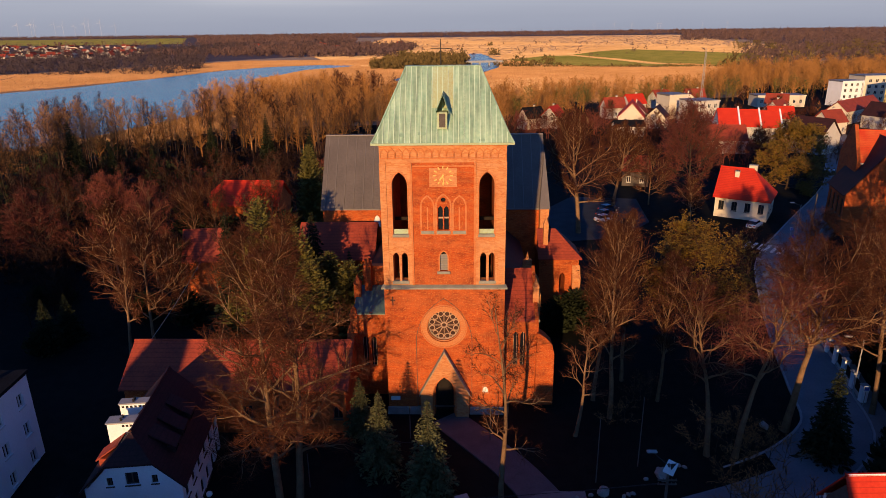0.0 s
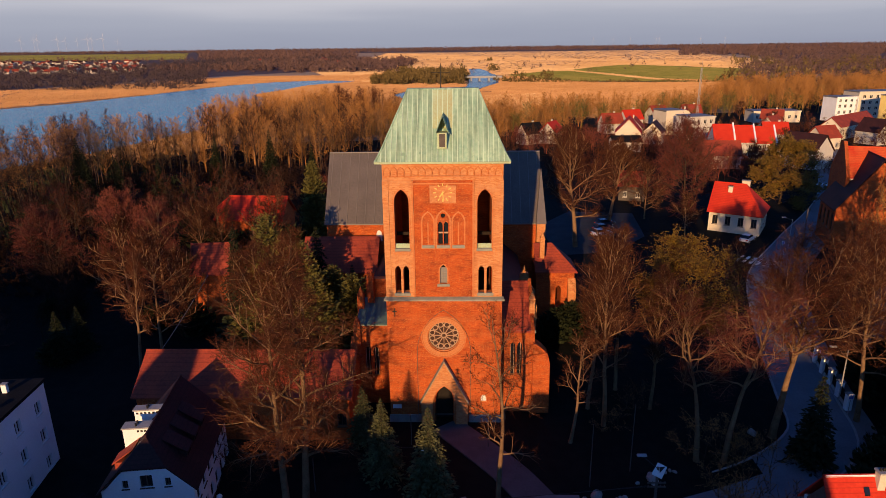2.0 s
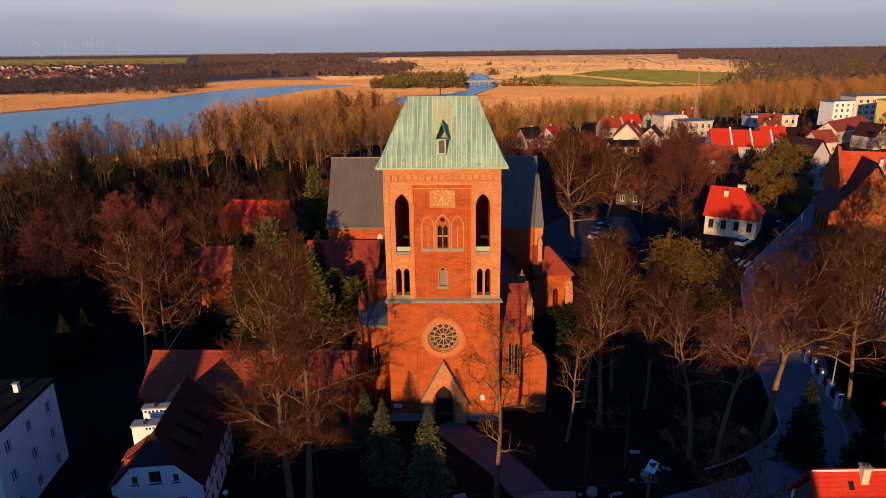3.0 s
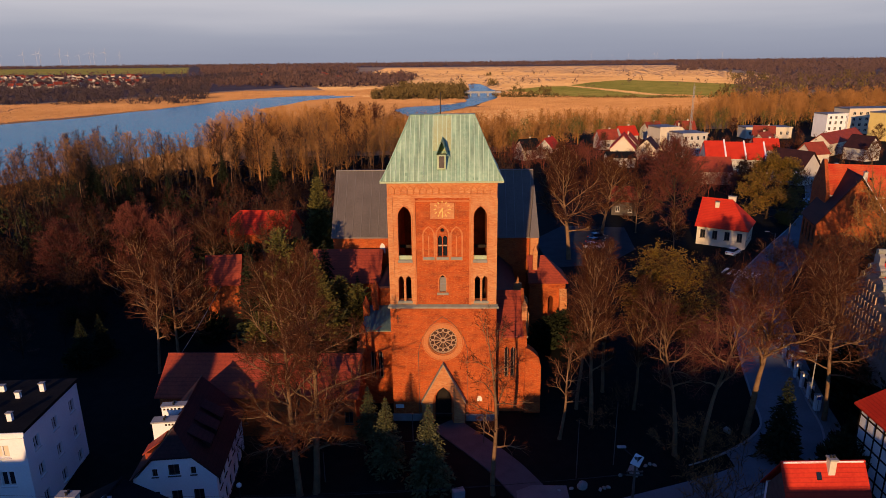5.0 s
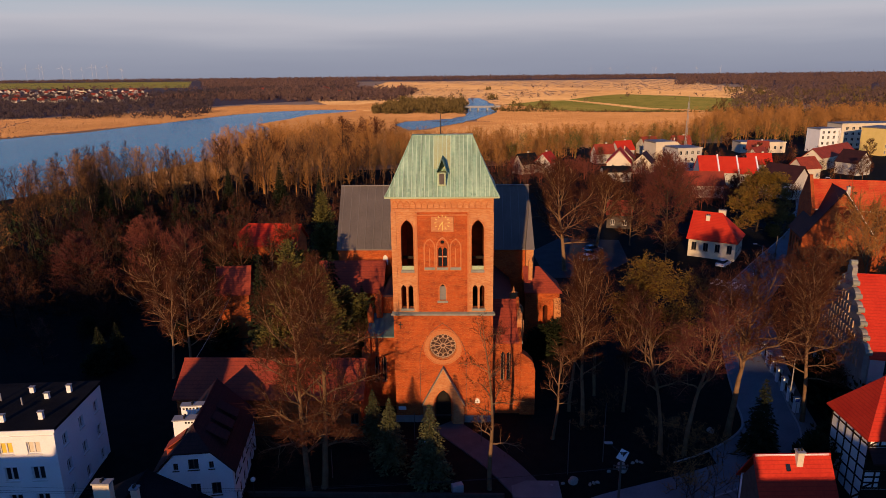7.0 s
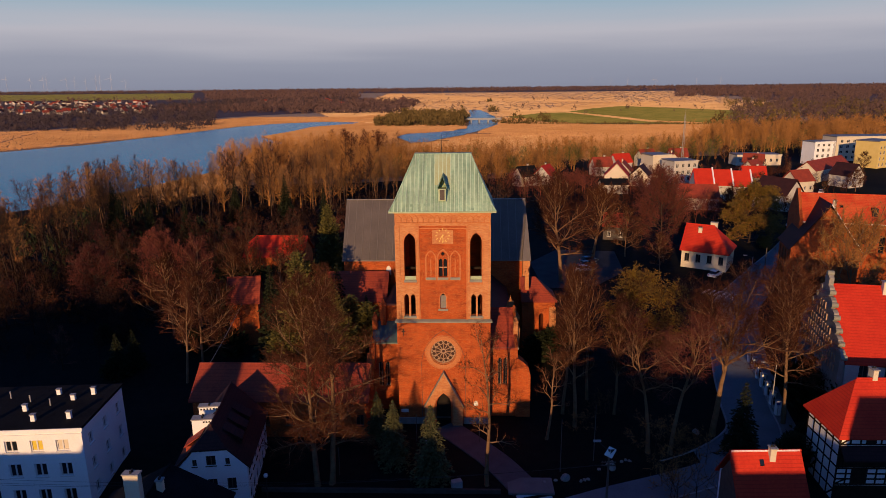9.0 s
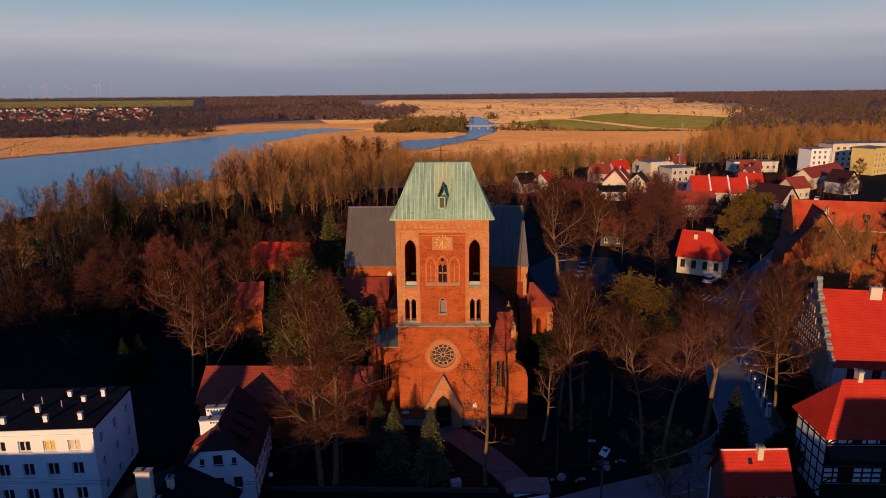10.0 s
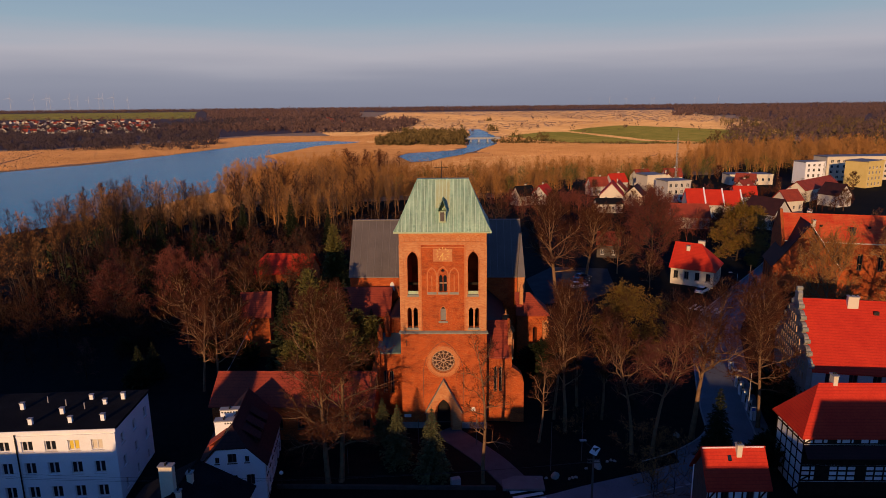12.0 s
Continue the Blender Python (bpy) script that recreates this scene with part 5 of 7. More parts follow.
bm = wall_face(bmesh.new(), (-11.52, 0, 0), (0, -1, 0), [(-a, b) for a, b in prof], [], -0.55)
gable_ob = part("ornamental_gable", bm, M_STONE, gab, "curved weathered stone gable with pale ribs")
for k in range(15):
    yk = -5.6 + 0.8 * k
    top = 9.0 + (6.9 - abs(yk)) * 1.0
    for j in range(int((top - 7.4) / 1.25)):
        zj = 7.5 + 1.25 * j
        part("gable_rib", boxed(-12.20, -12.075, yk - 0.08, yk + 0.08, zj, zj + 0.85), M_TRACERY, gable_ob)
for a, b in prof[2:-2:4]:
    part("gable_scroll", tube(bmesh.new(), (-12.16, a, b), (-11.44, a, b), 0.32, 0.32, 14), M_LEDGE, gable_ob, "weathered greenish scroll on the gable edge")
part("skylight", boxed(-3.1, -2.5, -1.6, -1.1, 15.3, 15.75), M_IRON, gab)

# villa by the crossing
villa = house("villa", 58.4, 72.1, (9.6, 9.2), 4.4, 4.7, -31, M_CREAM, M_TILE, "white villa with a bright red hipped roof", hips=(False, True), over=0.45,
              wins=(("s", 1.2, 8.4, 4, 1.0, 1.5, 3.3), ("e", 1.5, 7.2, 3, 1.0, 1.5, 3.3)), chimneys=((-1.8, -1.3, 8.7, 0.8, 0.6), (0.6, 1.2, 9.7, 1.5, 0.8)), gz=-2.1, frame_mat=M_FRAME_DARK)

# big brick hall and its lower wing
hall = house("brick_hall", 92.7, 61.4, (38.0, 10.0), 12.6, 4.9, -14.5, M_BRICK, M_TILE_MOTTLED, "long brick hall with a high old red roof", "hall", over=0.2, gz=-2.1, wins=(("s", 3, 35, 9, 1.0, 6.5, 10.0),), frame_mat=M_FRAME_DARK)
part("gable_wall", wall_face(bmesh.new(), (-19.02, 0, 0), (0, -1, 0), [(-5.3, 0), (5.3, 0), (5.3, 12.9), (0.5, 18.6), (-0.5, 18.6), (-5.3, 12.9)], [], -0.6), M_BRICK, hall, "tall brick gable wall")
part("roof_hatch", boxed(-6.1, -5.1, -3.9, -2.6, 13.6, 15.4), M_IRON, hall)
part("eave_board", boxed(-19.0, 19.0, -5.36, -5.22, 12.2, 12.45), M_CREAM, hall, "pale eave board")
for x in (-11.5, -2.2, 6.0):
    part("roof_light", boxed(x - 0.3, x + 0.3, -2.5, -2.0, 15.1, 15.6), M_GLASS, hall)
# dark tile colour paints the shade of its west slope
low = house("brick_wing", 76.7, 60.8, (10.0, 12.6), 7.9, 9.0, 76, M_BRICK, M_TILE_DARK_AND_SHADED, "brick wing with a steep tiled roof darkened for shade and pale verge", "hall", hips=(False, False), gz=-2.2, wins=(("n", 1.4, 8.6, 4, 1.0, 3.4, 6.6),), frame_mat=M_FRAME_DARK, chimneys=((-3.6, -0.9, 17.6, 0.6, 0.6),))
part("roof_verge", slab(bmesh.new(), [[(-5.5, 0, 17.15), (-5.1, 0, 17.15), (-5.1, -6.6, 7.72), (-5.5, -6.6, 7.72)]], (0, 0, -0.22)), M_WHITE, low, "white verge along the gable")
house("brick_hall_annex", 98.0, 38.5, (14.0, 9.0), 7.0, 4.0, -21, M_BRICK, M_TILE, "brick annex with a bright red roof", "hall", gz=-2.2, wins=(("s", 2, 12, 4, 1.0, 2.5, 5.0),), frame_mat=M_FRAME_DARK)

# old brick buildings among the trees behind the church
house("brick_gatehouse", -33.2, 27.0, (4.6, 5.0), 7.6, 3.2, 8, M_BRICK, M_TILE_OLD_AND_SHADED, "small brick gatehouse with a red tiled roof", "outbuilding", gz=-2.1)
house("brick_cloister_house", -33.0, 47.0, (11.0, 7.0), 10.0, 2.9, -3, M_BRICK, M_TILE, "brick cloister house with a red tiled roof", "house", hips=("half", False), gz=-2.1)

# town beyond
W2 = (("s", 1.4, 8.6, 4, 1.0, 1.2, 2.5), ("s", 1.4, 8.6, 4, 1.0, 3.9, 5.2))
GAB = (("w", 2.2, 5.8, 2, 1.0, 3.6, 4.9), ("s", 1.5, 8.5, 3, 1.0, 1.0, 2.4))
house("flat_roofed_block", 94.5, 205.0, (11, 10), 9.1, 0.4, 14, M_TOWNWALL, M_SEAM, "white three-storey block with a flat roof", "apartment block", flat=True, gz=-3.0, wins=(("s", 1.5, 9.5, 4, 1.2, 1.0, 2.6), ("s", 1.5, 9.5, 4, 1.2, 3.8, 5.4), ("s", 1.5, 9.5, 4, 1.2, 6.6, 8.2)))
for i in range(3):
    row = house("terraced_house", 88.6 + 6.5 * i, 162.0 - 0.6 * i, (6.4, 9.0), 5.8, 4.8, -6, M_TOWNWALL, M_TILE, "white terraced house with a bright red roof", wins=(("s", 1.4, 5.0, 2, 1.0, 0.8, 2.2), ("s", 1.4, 5.0, 2, 1.0, 3.6, 5.0)), gz=-2.6 - 0.35 * i, over=0.15, group="row of white terraced houses")
    part("party_wall", slab(bmesh.new(), [[(2.95, -4.8, 6.3), (3.4, -4.8, 6.3), (3.4, 0.0, 11.3), (2.95, 0.0, 11.3)]], (0, 0, -0.9)), M_WHITE, row, "white party wall rising above the roof")
house("long_red_roofed_house", 80.5, 143, (12, 9), 4.2, 3.6, -8, M_CREAM, M_TILE_OLD_AND_SHADED, "low house with a dark red roof", gz=-2.4)
house("dark_roofed_townhouse", 106.5, 142.0, (12, 9), 5.4, 4.6, -60, M_TOWNWALL, M_TILE_DARK_AND_SHADED, "white townhouse with a dark tiled roof", wins=W2, gz=-2.4)
house("yellow_gabled_house", 64.0, 187.0, (11, 9), 5.6, 5.0, 75, M_CREAM, M_TILE, "cream gabled house with a red roof", wins=GAB, gz=-2.6)
house("low_white_house", 60.5, 177.0, (10, 7), 3.4, 1.6, 0, M_TOWNWALL, M_FELT, "low white outbuilding with a dark roof", wins=(("s", 1.5, 8.5, 4, 1.0, 1.0, 2.2),), gz=-2.6)
house("cream_block", 89.5, 222.0, (9, 10), 9.6, 0.6, 15, M_CREAM, M_SEAM, "cream block with a plain wall", "apartment block", flat=True, gz=-3.0)
for i, (x, y, rz, rm, wm) in enumerate(((72, 210, 70, M_TILE_OLD_AND_SHADED, M_CREAM), (76, 196, 65, M_TILE_DARK_AND_SHADED, M_CREAM), (66, 226, 10, M_TILE_OLD_AND_SHADED, M_TOWNWALL), (78, 240, 20, M_TILE, M_TOWNWALL), (95, 259, 25, M_TILE_OLD_AND_SHADED, M_TOWNWALL), (104, 244, 80, M_TILE_OLD_AND_SHADED, M_CREAM),
                                        (29.5, 206, 30, M_FELT, M_CREAM), (38, 206, 60, M_TILE, M_TOWNWALL), (119, 190, -10, M_TILE, M_TOWNWALL), (131, 178, 20, M_TILE_OLD_AND_SHADED, M_CREAM), (128, 212, 40, M_TILE_OLD_AND_SHADED, M_TOWNWALL), (112, 262, 0, M_TILE_OLD_AND_SHADED, M_CREAM), (139, 236, -30, M_TILE_OLD_AND_SHADED, M_TOWNWALL))):
    house("town_house", x, y, (8.6, 7.2), 4.6, 3.6, rz, wm, rm, "two-storey town house with a tiled roof", wins=(("w", 2.0, 4.6, 2, 0.9, 3.2, 4.4), ("s", 1.5, 7.1, 3, 1.0, 1.0, 2.4)), gz=ground_z(x, y), group="houses of the town", chimneys=((1.5, 0.6, 8.9, 0.7, 0.5),))
for i in range(5):
    house("row_house", 148.0 + 5.4 * i, 203.0 + 4.6 * i, (6.8, 8), 4.8, 3.6, 40, M_CREAM, M_TILE_OLD_AND_SHADED, "row house with a dark red roof", wins=W2[:1], gz=-2.8, group="row houses with dark red roofs", over=0.1)
FLATS = (("s", 2, 11, 4, 1.3, 1.2, 2.7), ("s", 2, 11, 4, 1.3, 4.0, 5.5), ("s", 2, 11, 4, 1.3, 6.8, 8.3), ("s", 2, 11, 4, 1.3, 9.4, 10.7))
house("white_flats", 182.0, 262.0, (11, 9), 11.4, 0.5, 12, M_WHITE, M_SEAM, "white four-storey block of flats", "apartment block", flat=True, wins=FLATS, gz=-3.2)
house("long_flats", 222.0, 282.0, (50, 12), 12.4, 0.5, 5, M_CREAM, M_SEAM, "long cream block of flats", "apartment block", flat=True, gz=-3.2, wins=tuple(("s", 3, 47, 14, 1.5, z, z + 1.5) for z in (1.2, 4.0, 6.8, 9.6)))
house("yellow_flats", 203.0, 250.0, (14, 11), 12.8, 0.5, 30, M_YELLOW, M_SEAM, "yellow four-storey block of flats", "apartment block", flat=True, wins=FLATS, gz=-3.2)
house("far_flat_house", 151.0, 262.0, (22, 10), 5.2, 0.5, 0, M_CREAM, M_SEAM, "low cream flat-roofed building", "house", flat=True, gz=-3.2, wins=(("s", 2, 20, 7, 1.2, 2.0, 3.6),))
house("white_gabled_house", 156.0, 190.0, (9, 8), 4.6, 4.2, 115, M_TOWNWALL, M_TILE_DARK_AND_SHADED, "white gabled house with a dark roof", wins=GAB, gz=-2.6)
house("brown_house", 43.5, 99, (6, 6), 4.0, 2.8, -15, M_POLE, M_TILE_OLD_AND_SHADED, "small brownish house among trees", wins=(("s", 1.5, 4.5, 2, 0.9, 1.0, 2.4),), gz=-2.2)

# unseen house blocks added behind the camera, sized to cast the foreground shade
for x, y, L, W, hw, hr in ((-78, -60, 24, 11, 21.0, 4.0), (-56, -60, 20.8, 11, 11.5, 4.0), (-104, -60, 26, 11, 18.0, 4.0), (-43.7, -60, 3.7, 11, 12.4, 4.0), (-40.1, -60, 3.4, 11, 17.8, 4.0), (-36.0, -60, 4.7, 11, 10.2, 4.0), (-29.6, -60, 8.0, 11, 14.0, 4.0), (-23.7, -60, 3.6, 11, 12.9, 4.0), (-16.5, -60, 10.6, 11, 11.7, 4.0), (-8, -60, 6.4, 11, 10.2, 4.0), (-1.3, -60, 6.4, 11, 11.9, 4.0), (9.4, -60, 14.6, 12, 18.0, 4.1), (22.2, -60, 10.8, 12, 12.2, 4.0), (29.6, -60, 3.8, 12, 12.0, 4.0), (40.6, -60, 18, 12, 16.2, 4.6), (62.0, -60, 24.6, 12, 16.6, 5.0), (90, -50, 30, 12, 12.0, 5.0)):
    house("unseen_shadow_house", x, y, (L, W), hw, hr, 0, M_CREAM, M_TILE_OLD_AND_SHADED, "unseen cream house block added to cast the foreground shade", gz=-3.2, group="townhouses across the street", over=0.0)

# ---- trees ----
def tubes_mesh(name, segs, sides, material):
    """One mesh of tapered tubes; segs: (p0, p1, r0, r1)."""
    vs, fs = [], []
    ang = [2 * math.pi * i / sides for i in range(sides)]
    for p0, p1, r0, r1 in segs:
        d = p1 - p0
        if d.length < 1e-5:
            continue
        a = d.orthogonal().normalized()
        b = d.normalized().cross(a)
        k = len(vs)
        for p, r in ((p0, r0), (p1, r1)):
            for t in ang:
                vs.append(p + a * (r * math.cos(t)) + b * (r * math.sin(t)))
        for i in range(sides):
            j = (i + 1) % sides
            fs.append((k + i, k + j, k + sides + j, k + sides + i))
    me = bpy.data.meshes.new(name)
    me.from_pydata(vs, [], fs)
    me.materials.append(material)
    return me


def shards_mesh(name, tris, material):
    vs, fs = [], []
    for t in tris:
        k = len(vs)
        vs.extend(t)
        fs.append(tuple(range(k, k + len(t))))
    me = bpy.data.meshes.new(name)
    me.from_pydata(vs, [], fs)
    me.materials.append(material)
    return me


def rand_dir(rnd):
    while True:
        v = Vector((rnd.uniform(-1, 1), rnd.uniform(-1, 1), rnd.uniform(-1, 1)))
        if 0.05 < v.length < 1:
            return v.normalized()


def bent(rnd, p, d, length, n, wobble, lift):
    """Points of a wandering branch."""
    pts = [p.copy()]
    for i in range(n):
        d = (d + rand_dir(rnd) * wobble + Vector((0, 0, lift))).normalized()
        pts.append(pts[-1] + d * (length / n))
    return pts, d


def bare_tree(name, seed, h, spread, first, limbs, branches, twigs, hairs, label, bark, twig_mat, leaves=0, leaf_mat=None, leaf=0.3, trunk_r=None, upright=0.5, fork=1, thin=0.019, category="tree", SEG=4, crook=0.24, limb=0.5, lean=0.08):
    """A leafless (or young-leaved) tree of height h: trunk, limbs, branches, twigs and fine tips."""
    rnd = random.Random(seed)
    wood, fine, tips, leaf_cards = [], [], [], []
    tr = trunk_r or h * 0.016
    def chain(pts, r0, r1, bag):
        n = len(pts) - 1
        for i in range(n):
            bag.append((pts[i], pts[i + 1], r0 + (r1 - r0) * i / n, r0 + (r1 - r0) * (i + 1) / n))
    for f in range(fork):
        base = Vector((0, 0, -0.5)) if fork == 1 else Vector((1.5 * f - 0.75 * (fork - 1), rnd.uniform(-0.3, 0.3), -0.5))
        d0 = Vector((rnd.uniform(-lean, lean), rnd.uniform(-lean, lean), 1)) if fork == 1 else Vector((-0.05 * math.cos(6.28 * f / fork), -0.05 * math.sin(6.28 * f / fork), 1))
        spine, _ = bent(rnd, base, d0, h * 0.97, 9, 0.07, 0.04)
        chain(spine, tr, tr * 0.10, wood)
        wood.append((base + Vector((0, 0, -0.1)), base + Vector((0, 0, 0.7)), tr * 1.5, tr * 0.98))
        for i in range(limbs):
            t = first + (0.97 - first) * (i + rnd.random() * 0.8) / limbs
            k = min(8.999, t * 9)
            p = spine[int(k)].lerp(spine[int(k) + 1], k % 1)
            a = i * 2.4 + rnd.uniform(-0.5, 0.5)
            s = math.sin(math.pi * min(1, (t - first) / (1 - first) * 0.82 + 0.16)) ** 0.8
            length = spread * (0.35 + 0.75 * s) * rnd.uniform(0.8, 1.15)
            up = upright - 0.5 * (1 - t) + 0.8 * t
            d = Vector((math.cos(a), math.sin(a), up)).normalized()
            pts, _ = bent(rnd, p, d, length, 6, crook, -0.05 + 0.22 * t)
            lr = tr * (1 - t * 0.8) * limb
            chain(pts, lr, max(lr * 0.18, thin), wood)
            for b in range(branches):
                u = 0.22 + 0.78 * (b + rnd.random()) / branches
                k2 = min(5.999, u * 6)
                q = pts[int(k2)].lerp(pts[int(k2) + 1], k2 % 1)
                axis = (pts[int(k2) + 1] - pts[int(k2)]).normalized()
                d2 = (axis * 0.75 + rand_dir(rnd) * 0.8 + Vector((0, 0, 0.25))).normalized()
                bl = length * (0.50 - 0.26 * u) * rnd.uniform(0.75, 1.3)
                bp, _ = bent(rnd, q, d2, bl, SEG, 0.22, 0.05)
                br = max(thin * 1.6, lr * 0.48 * (1 - 0.6 * u))
                chain(bp, br, thin, fine)
                for w in range(twigs):
                    v = 0.15 + 0.85 * (w + rnd.random()) / twigs
                    k3 = min(SEG - 0.001, v * SEG)
                    q2 = bp[int(k3)].lerp(bp[int(k3) + 1], k3 % 1)
                    d3 = ((bp[int(k3) + 1] - bp[int(k3)]).normalized() * 0.7 + rand_dir(rnd) * 0.85 + Vector((0, 0, 0.2))).normalized()
                    tl = bl * rnd.uniform(0.35, 0.7)
                    q3 = q2 + d3 * tl
                    side = d3.orthogonal().normalized() * thin
                    tips.append((q2 - side, q2 + side, q3 + side * 0.3, q3 - side * 0.3))
                    for x in range(hairs):
                        q4 = q2.lerp(q3, rnd.uniform(0.2, 1))
                        d4 = (d3 * 0.6 + rand_dir(rnd) * 0.9 + Vector((0, 0, 0.15))).normalized()
                        s4 = d4.orthogonal().normalized() * (thin * 0.8)
                        e4 = q4 + d4 * tl * rnd.uniform(0.4, 0.8)
                        tips.append((q4 - s4, q4 + s4, e4))
                        for c in range(leaves):
                            o = q4.lerp(e4, rnd.uniform(0.2, 1.1)) + rand_dir(rnd) * leaf
                            n1 = rand_dir(rnd) * leaf * rnd.uniform(0.5, 1)
                            n2 = n1.orthogonal().normalized() * leaf * 0.6
                            leaf_cards.append((o - n1, o + n2, o + n1, o - n2))
    t = thing(name, label=label, category=category)
    ob = new("trunk", tubes_mesh("trunk", wood, 4 if SEG == 2 else 6, bark))
    ob.parent = t
    for p in ob.data.polygons:
        p.use_smooth = True
    ob = tagged(new("branchwork", tubes_mesh("branchwork", fine, 3, bark)), kind="stuff")
    ob.parent = t
    ob = new("crown", shards_mesh("crown", tips, twig_mat))
    ob.parent = t
    if leaf_cards:
        ob = new("foliage", shards_mesh("foliage", leaf_cards, leaf_mat))
        ob.parent = t
    return t


def conifer(name, seed, h, width, material, label, tiers=18, arms=11, sprays=7, droop=0.25, column=False, bark=None, category="conifer", spray=1.0):
    """A spruce (or a dense columnar thuja): trunk and tiers of boughs with needle sprays."""
    rnd = random.Random(seed)
    tris = []
    for i in range(tiers):
        f = (i + 0.3) / tiers
        z = h * (0.04 + 0.95 * f)
        r = width / 2 * ((1 - f) ** (0.5 if column else 0.9)) + 0.08
        for a in range(max(4, int(arms * (1 - 0.5 * f)))):
            t = a * 2 * math.pi / max(4, int(arms * (1 - 0.5 * f))) + i * 1.7 + rnd.uniform(-0.25, 0.25)
            out = Vector((math.cos(t), math.sin(t), 0))
            side = Vector((-out.y, out.x, 0))
            reach = r * rnd.uniform(0.75, 1.15)
            for s in range(sprays):
                g0 = (s + rnd.random()) / sprays
                base = out * (reach * g0) + Vector((0, 0, z + (0.35 if column else -droop) * reach * g0 * g0 + rnd.uniform(-0.08, 0.08) * h / 8))
                ln = ((0.20 + 0.22 * rnd.random()) * reach + 0.12) * spray
                for sg in (-1, 1):
                    d = (out * rnd.uniform(0.4, 1.0) + side * sg * rnd.uniform(0.3, 1.0) + Vector((0, 0, (0.9 if column else -0.15) + rnd.uniform(-0.3, 0.25)))).normalized()
                    w = d.cross(rand_dir(rnd)).normalized() * (ln * 0.22)
                    tris.append((base - w * 0.4, base + d * ln * 0.55 + w, base + d * ln, base + d * ln * 0.5 - w))
    tp = Vector((0, 0, h))
    for k in range(5):
        w = rand_dir(rnd) * 0.06
        tris.append((tp + Vector((0, 0, -0.5)) - w, tp + Vector((0, 0, -0.5)) + w, tp + Vector((0, 0, 0.1))))
    t = thing(name, label=label, category=category)
    ob = new("trunk", tubes_mesh("trunk", [(Vector((0, 0, -0.4)), Vector((0, 0, h * 0.97)), h * 0.016, 0.02)], 6, bark or M_BARK))
    ob.parent = t
    ob = new("crown", shards_mesh("crown", tris, material))
    ob.parent = t
    return t


def planted(src, x, y, scale=1.0, rz=0.0, z=None, wide=1.0):
    m = pose(x, y, ground_z(x, y) if z is None else z, 0, 0, rz) @ Matrix.Diagonal((scale * wide, scale * wide, scale, 1))
    if "used" not in src:
        src["used"] = 1
        src.matrix_basis = m
        return src
    return copy_thing(src, m)


# trees round the church, each of its own shape
planted(bare_tree("bare_tree", 11, 22.5, 5.3, 0.20, 24, 12, 10, 6, "large leafless tree with a twin trunk in front of the church", M_BARK_PALE, M_TWIG, fork=2, upright=0.55, trunk_r=0.36, thin=0.015, crook=0.30), -12.5, -12.2, 1.0, 10)
planted(bare_tree("bare_tree", 12, 18.5, 3.4, 0.30, 14, 9, 7, 4, "slender leafless tree beside the church path", M_BARK_PALE, M_TWIG, upright=0.35, trunk_r=0.26, thin=0.012, crook=0.34), 4.8, -12.1)
t3 = bare_tree("bare_tree", 13, 20.4, 4.0, 0.34, 20, 11, 9, 6, "tall leafless tree with upright pale limbs in the churchyard", M_BARK_PALE, M_TWIG, upright=0.95, trunk_r=0.26, crook=0.22, thin=0.016)
planted(t3, 16.0, -0.6)
planted(t3, 15.0, 2.6, 0.92, 140)
planted(t3, 18.8, 6.5, 0.9, 250)
planted(t3, 21.5, 2.5, 0.78, 60)
planted(bare_tree("bare_tree", 26, 11.5, 2.8, 0.40, 11, 7, 6, 3, "small crooked leafless tree with pale limbs by the church", M_BARK_PALE, M_TWIG, upright=0.5, trunk_r=0.2, crook=0.45, thin=0.014), 12.2, -3.5)
t4 = bare_tree("leafing_tree", 14, 16.2, 5.6, 0.36, 20, 10, 8, 4, "broad tree with young olive-gold leaves", M_BARK, M_TWIG, leaves=3, leaf_mat=M_LEAF, leaf=0.115, trunk_r=0.3, thin=0.024, upright=0.6)
planted(t4, 27.4, 8.8, 0.9, wide=1.35)
t5 = bare_tree("bare_tree", 15, 16.0, 5.0, 0.50, 14, 12, 9, 6, "leafless tree with twisted pale limbs", M_BARK_PALE, M_TWIG_RED, upright=0.3, trunk_r=0.30, crook=0.45, thin=0.015, limb=0.62)
planted(t5, 25.8, -6.4, 1.0, 40)
planted(t5, 23.4, -6.2, 0.98, 215)
planted(bare_tree("bare_tree", 16, 18.0, 6.4, 0.50, 14, 13, 9, 6, "large leafless tree leaning over the street", M_BARK_PALE, M_TWIG, upright=0.35, trunk_r=0.42, crook=0.45, thin=0.016, limb=0.66, lean=0.22), 32.0, -2.4, 1.0, 70)
t7 = bare_tree("bare_tree", 17, 18.5, 4.8, 0.32, 20, 11, 9, 6, "leafless tree in a garden by the street", M_BARK_PALE, M_TWIG, upright=0.6, trunk_r=0.3, crook=0.34, thin=0.016)
planted(t7, 41.6, 0.2, 1.0)
planted(t7, 46.5, 10.5, 0.95, 100)
planted(t7, 50.5, 17.0, 0.9, 155)
planted(t7, 43.5, 21.5, 0.8, 210)
planted(t7, 36.5, 17.5, 0.7, 30)
planted(t7, 54.5, 8.5, 0.8, 260)
t8 = bare_tree("bare_tree", 18, 20.5, 7.0, 0.30, 20, 12, 8, 6, "tall spreading leafless tree by the car park", M_BARK_PALE, M_TWIG, upright=0.55, trunk_r=0.5, thin=0.03)
planted(t8, 23.2, 59.3, 1.0)
planted(t8, 33.0, 76.0, 0.8, 130)
